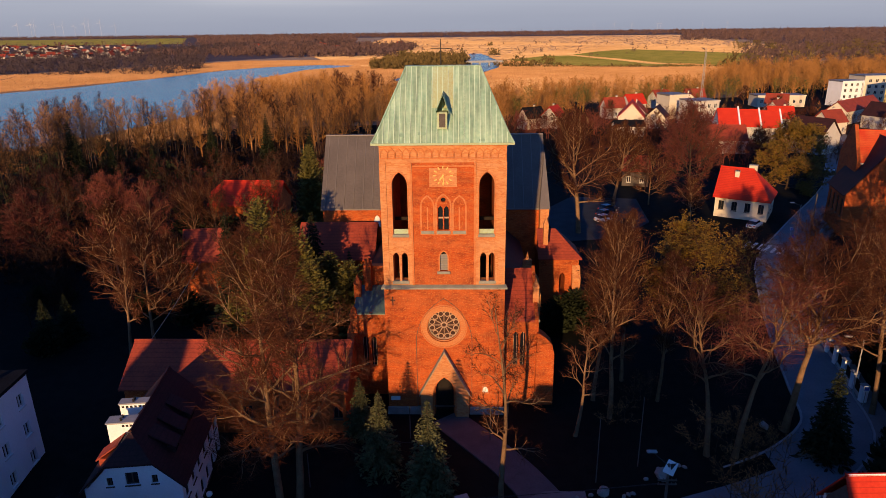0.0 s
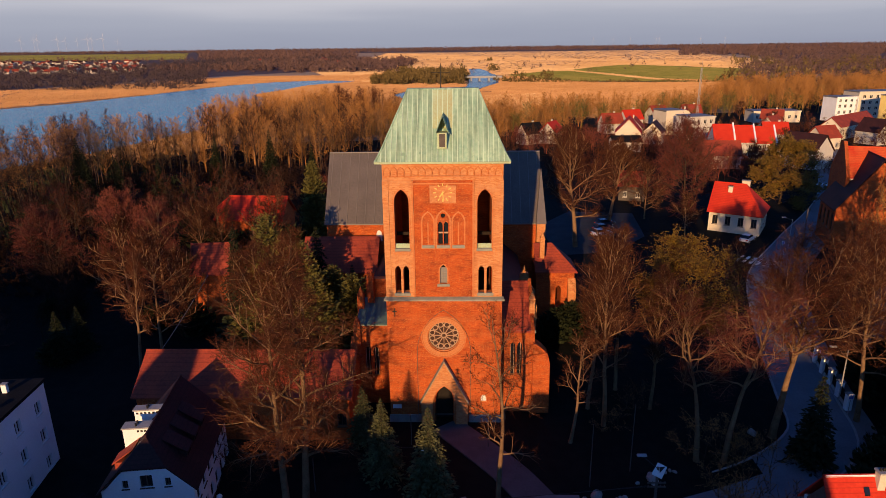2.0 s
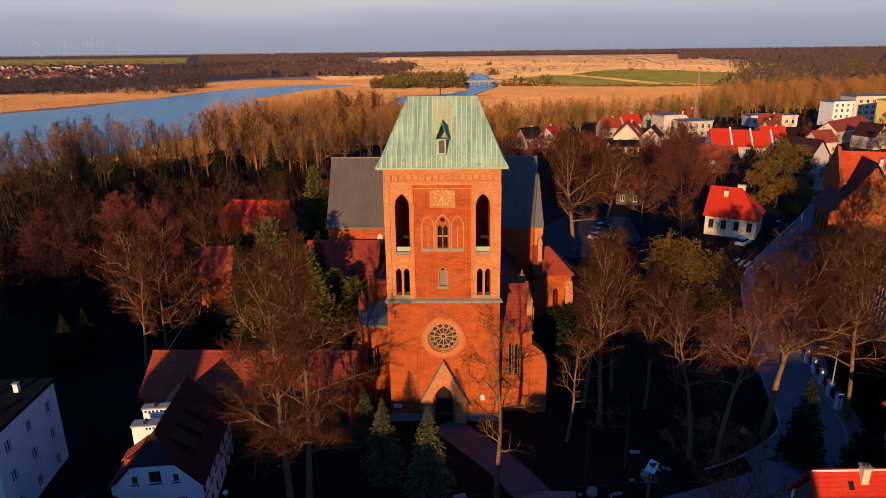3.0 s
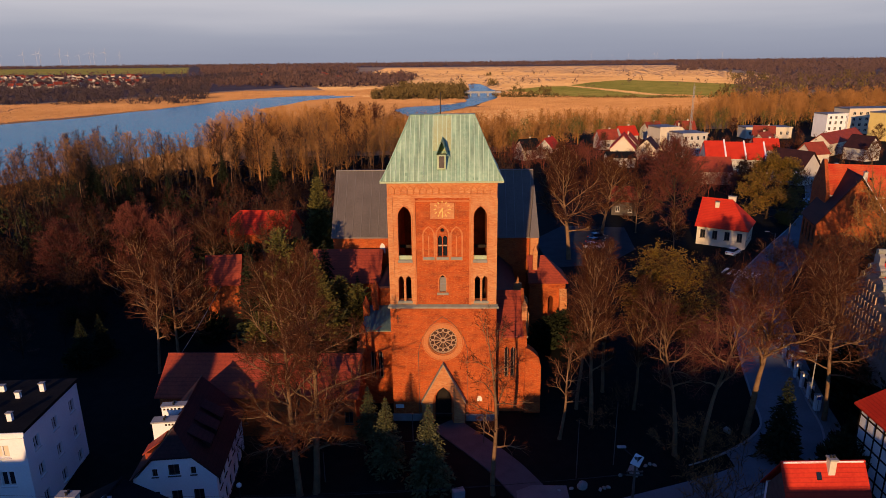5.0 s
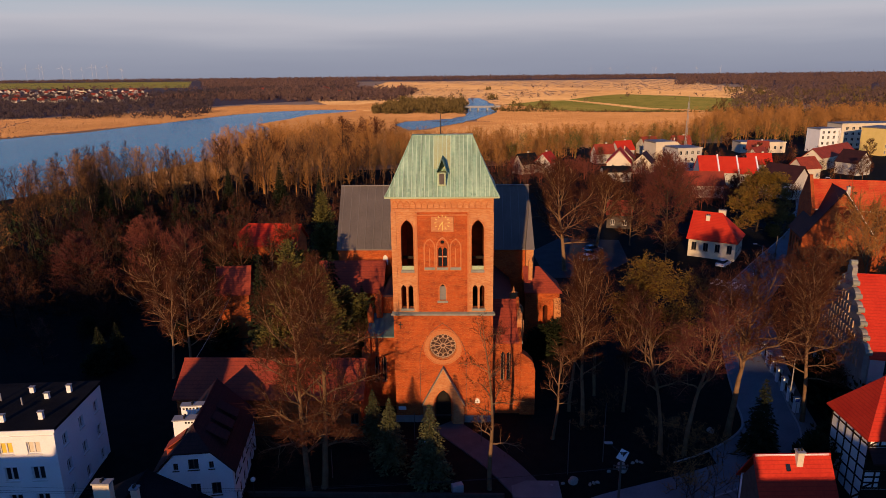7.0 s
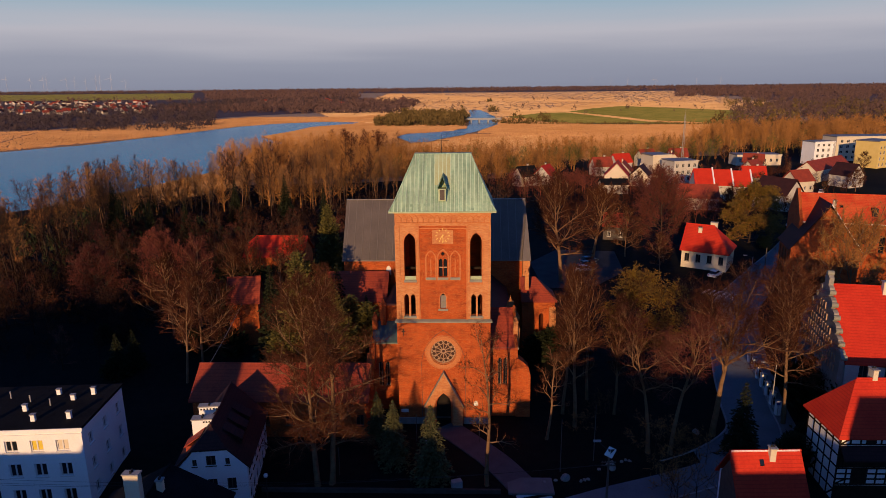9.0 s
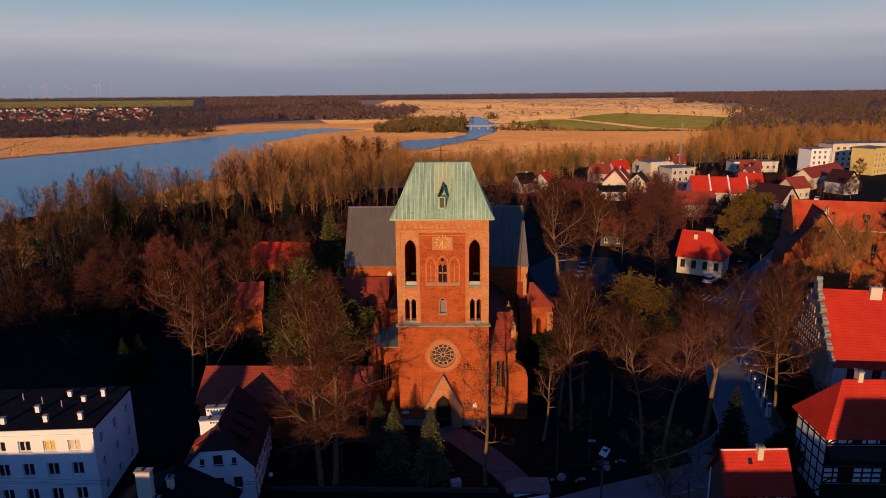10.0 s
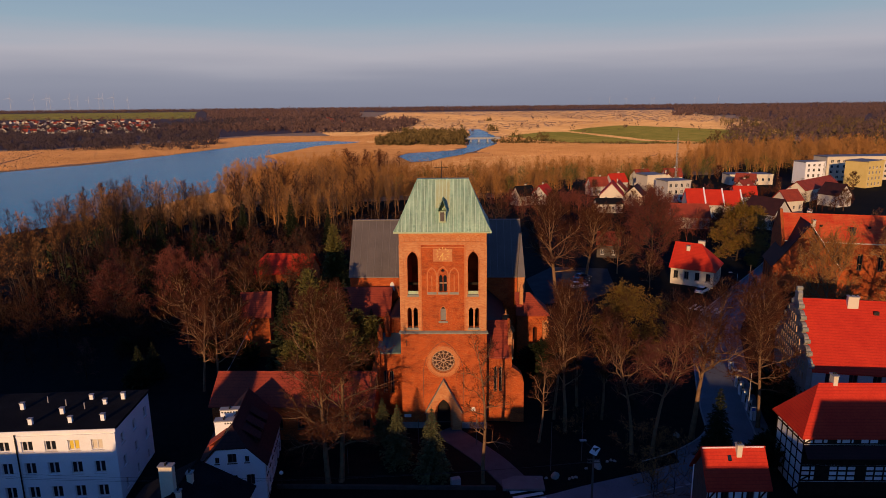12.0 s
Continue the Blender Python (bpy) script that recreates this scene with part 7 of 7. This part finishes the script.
blades("reeds", 110000, [((-118, 255), (-45, 222), (-40, 345), (-122, 410)), ((-160, 190), (-112, 160), (-95, 215), (-122, 245)), ((-122, 400), (-40, 340), (-20, 480), (-130, 640)), ((110, 300), (235, 480), (330, 640), (235, 640)), ((-60, 225), (60, 255), (130, 340), (-50, 340)), ((-40, 335), (130, 335), (235, 540), (-20, 480)), ((-100, 400), (-40, 340), (-20, 480), (-130, 640)), ((60, 520), (235, 545), (240, 640), (60, 640))], 0.7, 1.4, 1.0, 2.4, -4.5, M_REED, "dry golden reeds before the river", 1)
blades("reeds", 70000, [((-600, 310), (-335, 335), (-420, 585), (-600, 470)), ((-330, 345), (-262, 500), (-330, 690), (-420, 585)), ((-262, 500), (-235, 625), (-280, 810), (-340, 700)), ((-235, 625), (-140, 700), (-120, 800), (-285, 815)), ((-155, 510), (-110, 390), (-100, 560), (-150, 585)), ((-166, 482), (-130, 418), (-112, 420), (-150, 585)), ((-164, 585), (-155, 525), (-110, 560), (-128, 650))], 0.6, 1.2, 1.2, 3.0, -4.5, M_REED, "dry golden reeds along the lake", 2)
blades("reeds", 55000, [((0, 560), (62, 560), (80, 720), (50, 730)), ((-45, 465), (5, 570), (12, 730), (-70, 700)), ((-160, 505), (-95, 540), (-110, 700), (-148, 640)), ((-140, 690), (-20, 640), (-40, 860), (-125, 830)), ((-165, 590), (-120, 600), (-120, 700), (-140, 690)), ((16, 505), (62, 480), (70, 560), (40, 640)), ((60, 490), (215, 490), (235, 560), (60, 550)), ((-95, 535), (-38, 518), (-28, 600), (-95, 612)), ((-110, 600), (-45, 575), (-60, 640), (-130, 650))], 0.7, 1.4, 1.2, 3.0, -4.45, M_REED, "dry golden reeds on the river banks", 8)
blades("field_grass", 60000, [((60, 640), (280, 598), (405, 860), (60, 780)), ((60, 780), (405, 860), (280, 1092), (110, 880)), ((-1500, 1950), (-830, 1950), (-1450, 3500), (-2700, 3500))], 0.25, 0.5, 5.0, 12.0, -4.32, M_GREEN, "short green grass of the fields", 9)
blades("meadow_grass", 100000, [((340, 780), (420, 780), (570, 1160), (340, 1010)), ((120, 870), (350, 1000), (570, 1160), (320, 1300)), ((75, 720), (120, 860), (320, 1300), (60, 900)), ((70, 780), (260, 780), (250, 960), (70, 960)), ((170, 610), (255, 605), (255, 780), (170, 780)), ((-220, 950), (75, 720), (320, 1300), (-250, 1800)), ((330, 1300), (570, 1160), (850, 2700), (-300, 2700)), ((-250, 1800), (320, 1300), (330, 1300), (-300, 2700)), ((62, 560), (330, 560), (340, 780), (62, 780)), ((-130, 690), (-80, 640), (-75, 900), (-220, 945)), ((-80, 640), (-6, 520), (-2, 860), (-75, 900)), ((-60, 330), (60, 330), (62, 470), (-40, 430))], 0.35, 0.7, 5.0, 12.0, -4.5, M_MEADOW, "dry meadow grass on the plain", 3)

# far village across the lake
villager = [house("far_house", -600, 1000, (12, 9), 4.5, 4.5, 30 * k, M_TOWNWALL if k % 2 else M_CREAM, M_TILE_OLD_AND_SHADED if k else M_TILE_DARK_AND_SHADED, "far village house with a dark red roof", gz=-4.6, group="far village houses") for k in range(3)]
rnd = random.Random(21)
for i in range(150):
    y = rnd.uniform(950, 1750)
    x = -y * rnd.uniform(0.50, 0.78)
    copy_thing(villager[i % 3], pose(x, y, -4.6, 0, 0, rnd.uniform(0, 180)) @ Matrix.Diagonal((0.75, 0.75, 0.75, 1)))
for k, v in enumerate(villager):
    v.matrix_basis = pose(-620 - 30 * k, 1000, -4.6, 0, 0, 40 * k)
for x, y in ((-470, 1500), (-330, 1550), (-300, 1450), (-240, 1250), (-150, 1600)):
    copy_thing(villager[1], pose(x, y, -4.6, 0, 0, 20) @ Matrix.Diagonal((0.9, 0.9, 0.9, 1)))

# wind turbines on the horizon
def turbine():
    t = thing("wind_turbine", label="white wind turbine on the far horizon", category="wind turbine", group="wind turbines")
    part("tower", tube(bmesh.new(), (0, 0, -5), (0, 0, 95), 1.2, 0.7, 8), M_TURBINE, t)
    part("nacelle", boxed(-1.4, 1.4, -4, 3, 94.5, 97.5, bevel=0.4), M_TURBINE, t)
    me_ = mesh_of("blade", slab(bmesh.new(), [[(-0.6, -4.5, 0), (0.6, -4.5, 0), (0.5, -4.5, 12), (0.15, -4.5, 40), (-0.15, -4.5, 40)]], (0, 0.4, 0)), M_TURBINE)
    for k in range(3):
        same_part("blade", me_, t, Matrix.Translation((0, 0, 96)) @ Matrix.Rotation(2.0944 * k + 0.3, 4, "Y"))
    return t


wt = turbine()
spots = [(x, 4500) for x in (-3176, -3007, -2915, -2891, -2750, -2694, -2614, -2542, -2514, -2435, -2335, 880, 1013, 1127, 1298, 1317, 1589, 1751)]
wt.matrix_basis = pose(*spots[0], -4, 0, 0, 10)
for i, (x, y) in enumerate(spots[1:]):
    s = rnd.uniform(0.72, 1.0) if x < 0 else 0.5
    copy_thing(wt, pose(x, y, -4, 0, 0, 10) @ Matrix.Diagonal((s, s, s, 1)))

# bridge over the river
br = thing("bridge", (26, 655, -4.5), "low concrete road bridge over the river", "bridge", rz=6)
part("deck", boxed(-20, 20, -3, 3, 3.2, 4.0), M_KERB, br)
for x in (-14, -5, 5, 14):
    part("pier", boxed(x - 0.8, x + 0.8, -2.6, 2.6, -0.5, 3.19), M_KERB, br)
for y in (-2.9, 2.9):
    part("parapet", boxed(-20, 20, y - 0.12, y + 0.12, 4.004, 5.0), M_KERB, br)

# radio mast
mast = thing("radio_mast", (100, 219, -3), "slender lattice radio mast behind the houses", "mast")
bm = bmesh.new()
for a in range(3):
    c, s = math.cos(a * 2.094), math.sin(a * 2.094)
    tube(bm, (0.6 * c, 0.6 * s, 0), (0.25 * c, 0.25 * s, 27), 0.08, 0.06, 5)
for k in range(18):
    z = 1.5 * k
    for a in range(3):
        p = [Vector((0.58 * math.cos(b * 2.094), 0.58 * math.sin(b * 2.094), z + d)) for b, d in ((a, 0), (a + 1, 1.4))]
        tube(bm, p[0], p[1], 0.04, 0.04, 4)
part("lattice", bm, M_KERB, mast)
part("antenna", tube(bmesh.new(), (0, 0, 27), (0, 0, 30), 0.06, 0.04, 6), M_KERB, mast)

# ---- street furniture and small things ----
def pole(name, x, y, h, r, label, material=None, arm=None, gz=None, category="pole"):
    p = thing(name, (x, y, ground_z(x, y) if gz is None else gz), label, category)
    part("post", tube(bmesh.new(), (0, 0, -0.3), (0, 0, h), r, r * 0.7, 8), material or M_POLE, p)
    if arm:
        ax, ay, az = arm
        part("arm", tube(bmesh.new(), (0, 0, h - 0.15), (ax, ay, h + az), 0.04, 0.035, 6), M_IRON, p)
        lamp = part("lamp_head", boxed(ax - 0.38, ax + 0.38, ay - 0.16, ay + 0.16, h + az - 0.09, h + az + 0.07, bevel=0.05), M_KERB, p, "pale street lamp head")
    return p


p1 = pole("utility_pole", 16.6, -15.8, 6.9, 0.14, "wooden utility pole with a street lamp", arm=(-1.0, 1.0, 0.35), category="utility pole")
for z in (5.1, 5.45):
    part("crossarm", boxed(-0.7, 0.7, -0.05, 0.05, z, z + 0.09), M_POLE, p1)
    for x in (-0.62, -0.3, 0.3, 0.62):
        part("insulator", tube(bmesh.new(), (x, 0, z + 0.09), (x, 0, z + 0.2), 0.04, 0.03, 8), M_POLE, p1)
hood = part("floodlight", slab(bmesh.new(), [[(-0.55, -0.35, 6.62), (0.15, -0.55, 6.35), (0.75, 0.25, 6.75), (0.1, 0.45, 7.0)]], (0, 0, -0.1)), M_SIGN, p1, "pale floodlight hood on the pole top")
part("lens", slab(bmesh.new(), [[(0.05, -0.3, 6.585), (0.6, 0.2, 6.765), (0.15, 0.1, 6.80)]], (0, 0, 0.05)), M_IRON, hood, "dark floodlight glass")
pole("utility_pole", 65.6, 59.6, 7.2, 0.14, "dark utility pole by the crossing", category="utility pole")
pole("street_lamp", 62.2, 58.0, 5.6, 0.08, "grey street lamp by the crossing", M_KERB, arm=(-1.4, 0.4, 0.3), category="street lamp")
pole("street_lamp", 41.9, 4.0, 6.2, 0.08, "grey street lamp at the garden wall", M_KERB, arm=(-1.5, 0.2, 0.3), category="street lamp")
pole("street_lamp", 108, 150, 7.5, 0.09, "grey street lamp far along the street", M_KERB, arm=(1.2, 0, 0.3), category="street lamp")
for x, y, h in ((-11.2, -10.6, 3.3), (12.9, -9.8, 6.3), (16.9, -7.8, 6.9), (4.2, -4.4, 3.6), (-3.2, -4.0, 3.4)):
    pole("park_post", x, y, h, 0.05, "thin dark post on the lawn", M_POLE, category="post")
lantern = thing("park_lantern", (-18.0, -14.6, ground_z(-18, -14.6)), "park lantern with a round white globe", "lantern")
part("post", tube(bmesh.new(), (0, 0, -0.2), (0, 0, 2.6), 0.06, 0.05, 8), M_IRON, lantern)
bm = bmesh.new()
bmesh.ops.create_icosphere(bm, subdivisions=2, radius=0.24, matrix=Matrix.Translation((0, 0, 2.82)))
part("globe", bm, M_SIGN, lantern, smooth=True)
copy_thing(lantern, pose(-1.8, -8.8, ground_z(-1.8, -8.8)))


def rock(x, y, s, seed, label):
    bm = bmesh.new()
    bmesh.ops.create_icosphere(bm, subdivisions=3, radius=1)
    for v in bm.verts:
        k = 1 + 0.28 * noise.noise(v.co * 1.6 + Vector((seed, 0, 0))) + 0.1 * noise.noise(v.co * 5)
        v.co = Vector((v.co.x * s * 1.0 * k, v.co.y * s * 0.7 * k, max(-0.25, v.co.z) * s * 0.8 * k))
    ob = part("boulder", bm, M_STONE, smooth=True)
    ob.matrix_basis = pose(x, y, ground_z(x, y) + 0.1 * s, 0, 0, seed * 50)
    return tagged(ob, label, "boulder")


rock(13.3, -11.0, 0.6, 1, "grey boulder on the verge")
rock(18.6, -8.9, 0.7, 2, "grey boulder on the verge")
for i, (x, y) in enumerate(((11.0, -11.6), (12.2, -11.3), (14.9, -11.4), (15.3, -11.2), (15.7, -11.1), (20.0, -8.0), (20.5, -7.7), (20.9, -7.9), (17.2, -9.4))):
    rock(x, y, 0.22, 3 + i, "small pale stone beside the kerb")
rock(30.3, -1.9, 0.5, 20, "pale stone at the foot of a tree")

# zebra crossings
def zebra(name, cx, cy, along, across, n, w, length, label):
    z_ = ground_z(cx, cy) + 0.055
    for i in range(n):
        d = (i - (n - 1) / 2) * w * 2
        bm = bmesh.new()
        c = Vector((cx, cy, z_)) + across * d
        slab(bm, [[c + along * a * length / 2 + across * b * w / 2 for a, b in ((-1, -1), (1, -1), (1, 1), (-1, 1))]], (0, 0, -0.004))
        tagged(part(name, bm, M_PAINT), label, "road marking", "stripes of " + label.split(" on ")[-1], "structure")


zebra("zebra_stripe", 53.2, 50.6, Vector((0.62, 0.78, 0)), Vector((0.78, -0.62, 0)), 6, 0.55, 4.0, "white zebra stripe on the crossing by the villa")
zebra("zebra_stripe", 9.8, -14.4, Vector((0.96, 0.28, 0)), Vector((-0.28, 0.96, 0)), 5, 0.5, 3.6, "white zebra stripe on the crossing by the church")
zebra("zebra_stripe", 99, 113, Vector((0.5, 0.86, 0)), Vector((0.86, -0.5, 0)), 6, 0.55, 3.6, "white zebra stripe on the far crossing")
landing = boxed(7.0, 11.8, -13.6, -10.9, -0.5, 0.12)
ob = part("entrance_paving", landing, M_PAVING)
ob.location = (0, 0, ground_z(9, -12))
tagged(ob, "pale paved entrance at the kerb", "pavement", kind="structure")
part_wall = part("low_wall", boxed(-19.0, 6.2, -13.5, -13.2, -0.5, 0.45, bevel=0.03), M_WALLSTONE)
part_wall.location = (0, 0, ground_z(-6, -13.4))
tagged(part_wall, "low stone wall along the churchyard front", "wall", kind="structure")
box_ = part("utility_box", boxed(-0.55, 0.55, -0.35, 0.35, 0, 0.9, bevel=0.04), M_KERB)
box_.matrix_basis = pose(1.6, -12.6, ground_z(1.6, -12.6), 0, 0, 20)
tagged(box_, "grey utility box behind the low wall", "utility box")

# garden wall with white pillars along the street
for i in range(7):
    f = i / 6
    x, y = 41.9 + 3.4 * f, 2.4 + 16.0 * f
    gz_ = ground_z(x, y)
    pil = thing("fence_pillar", (x, y, gz_), "white rendered fence pillar with a stone cap", "fence pillar", "pillars of the garden fence")
    part("shaft", boxed(-0.3, 0.3, -0.3, 0.3, -0.2, 1.9, bevel=0.03), M_WHITE, pil)
    part("cap", boxed(-0.37, 0.37, -0.37, 0.37, 1.903, 2.03, bevel=0.03), M_KERB, pil)
    if i < 6:
        fence = thing("fence_panel", (x, y, gz_), "low wall with dark fence boards", "fence", "panels of the garden fence", rz=-12)
        part("base_wall", boxed(-0.12, 0.12, 0.42, 2.3, -0.2, 0.5), M_GREY, fence)
        for k in range(10):
            part("board", boxed(-0.03, 0.03, 0.46 + 0.18 * k, 0.60 + 0.18 * k, 0.504, 1.6), M_TIMBER, fence)

# traffic sign
sg = thing("traffic_sign", (41.4, 1.4, ground_z(41, 1)), "blue and white traffic sign on a post", "traffic sign")
part("post", tube(bmesh.new(), (0, 0, -0.2), (0, 0, 2.5), 0.035, 0.035, 8), M_KERB, sg)
part("plate", boxed(-0.3, 0.3, -0.06, -0.04, 1.9, 2.5), M_SIGN, sg)
M_BLUE = mat_noise("sign_blue", (0.03, 0.08, 0.35), (0.04, 0.10, 0.42), 3.0, 0.5, 0.0)
part("plate_symbol", boxed(-0.22, 0.22, -0.068, -0.063, 1.98, 2.42), M_BLUE, sg)
for x, y in ((57.5, 50.2), (59.4, 54.6)):
    copy_thing(sg, pose(x, y, ground_z(x, y), 0, 0, 20))


# cars
def car(x, y, rz, paint, label):
    c = thing("car", (x, y, ground_z(x, y) + 0.04), label, "car", rz=rz)
    def loft(rows, mat, name, parent):
        bm = bmesh.new()
        rings = [[bm.verts.new((px, sy * w, z)) for sy in (-1, 1) for (px, z, w) in (row if sy < 0 else row[::-1])] for row in rows]
        for r in rings:
            bm.faces.new(r)
        for r0, r1 in zip(rings, rings[1:]):
            for i in range(len(r0)):
                j = (i + 1) % len(r0)
                bm.faces.new((r0[i], r0[j], r1[j], r1[i]))
        return part(name, bm, mat, parent)
    bm = bmesh.new()
    prof = [(-2.1, 0.35), (-2.15, 0.75), (-2.0, 0.95), (-0.9, 1.0), (0.9, 0.98), (1.9, 0.8), (2.12, 0.6), (2.1, 0.32)]
    wall_face(bm, (0, -0.86, 0), (1, 0, 0), prof, [], 1.72)
    bmesh.ops.bevel(bm, geom=[e for e in bm.edges if len(e.link_faces) == 2 and e.calc_face_angle(0) > 0.6], offset=0.06, segments=2, affect="EDGES")
    body = part("body", bm, paint, c)
    bm = bmesh.new()
    cab = [(-1.75, 0.97), (-1.45, 1.40), (-0.9, 1.48), (0.15, 1.46), (1.0, 0.97)]
    wall_face(bm, (0, -0.72, 0), (1, 0, 0), cab, [], 1.44)
    part("cabin_glass", bm, M_GLASS, body)
    part("roof_panel", boxed(-1.35, 0.15, -0.66, 0.66, 1.475, 1.51, bevel=0.015), paint, body)
    for wx in (-1.3, 1.3):
        for wy in (-0.8, 0.8):
            whl = part("wheel", tube(bmesh.new(), (wx, wy - 0.11, 0.31), (wx, wy + 0.11, 0.31), 0.31, 0.31, 16), M_TYRE, c)
            part("rim", tube(bmesh.new(), (wx, wy - 0.12, 0.31), (wx, wy + 0.12, 0.31), 0.19, 0.19, 12), M_KERB, whl)
    for wy in (-0.6, 0.6):
        part("headlight", boxed(2.02, 2.13, wy - 0.18, wy + 0.18, 0.6, 0.74), M_SIGN, body)
        part("tail_light", boxed(-2.17, -2.1, wy - 0.15, wy + 0.15, 0.7, 0.85), M_TILE, body)
    return c


car(29.6, 66.6, 25, M_CAR_WHITE, "white hatchback parked behind the church")
car(30.6, 70.2, 25, M_CAR_DARK, "dark hatchback parked behind the church")
car(31.8, 74.0, 25, M_CAR_DARK, "dark hatchback parked beside another behind the church")
car(56.6, 62.5, 48, M_CAR_WHITE, "white hatchback parked before the villa")
car(132, 178, 60, M_CAR_DARK, "dark hatchback far along the street")
car(137, 172, 60, M_CAR_WHITE, "pale hatchback far along the street")

# wires
def wire(a, b, sag, label, r=0.015):
    bm = bmesh.new()
    a, b = Vector(a), Vector(b)
    pts = [a.lerp(b, i / 12) - Vector((0, 0, sag * 4 * (i / 12) * (1 - i / 12))) for i in range(13)]
    side = (b - a).cross(Vector((0, 0, 1))).normalized() * r
    rings = [[bm.verts.new(p + o) for o in (side, Vector((0, 0, r)), -side, Vector((0, 0, -r)))] for p in pts]
    for p, q in zip(rings, rings[1:]):
        for i in range(4):
            bm.faces.new((p[i], p[(i + 1) % 4], q[(i + 1) % 4], q[i]))
    return tagged(part("wire", bm, M_IRON if r < 0.03 else M_KERB), label, "wire")


wire((-33.0, 24.6, 5.2), (-30.2, -3.0, 3.4), 0.5, "thin pale wire from the gatehouse to the outbuilding", 0.03)
for k in (-0.6, -0.3, 0.3):
    wire((16.6 + k, -15.8, 2.45), (-45, -20.0 + k, 3.0), 1.2, "thin overhead wire along the street", 0.012)
wire((-5.4, -10.2, 2.9), (-1.4, -11.2, 2.9), 0.7, "thin string of lights between two spruces", 0.02)
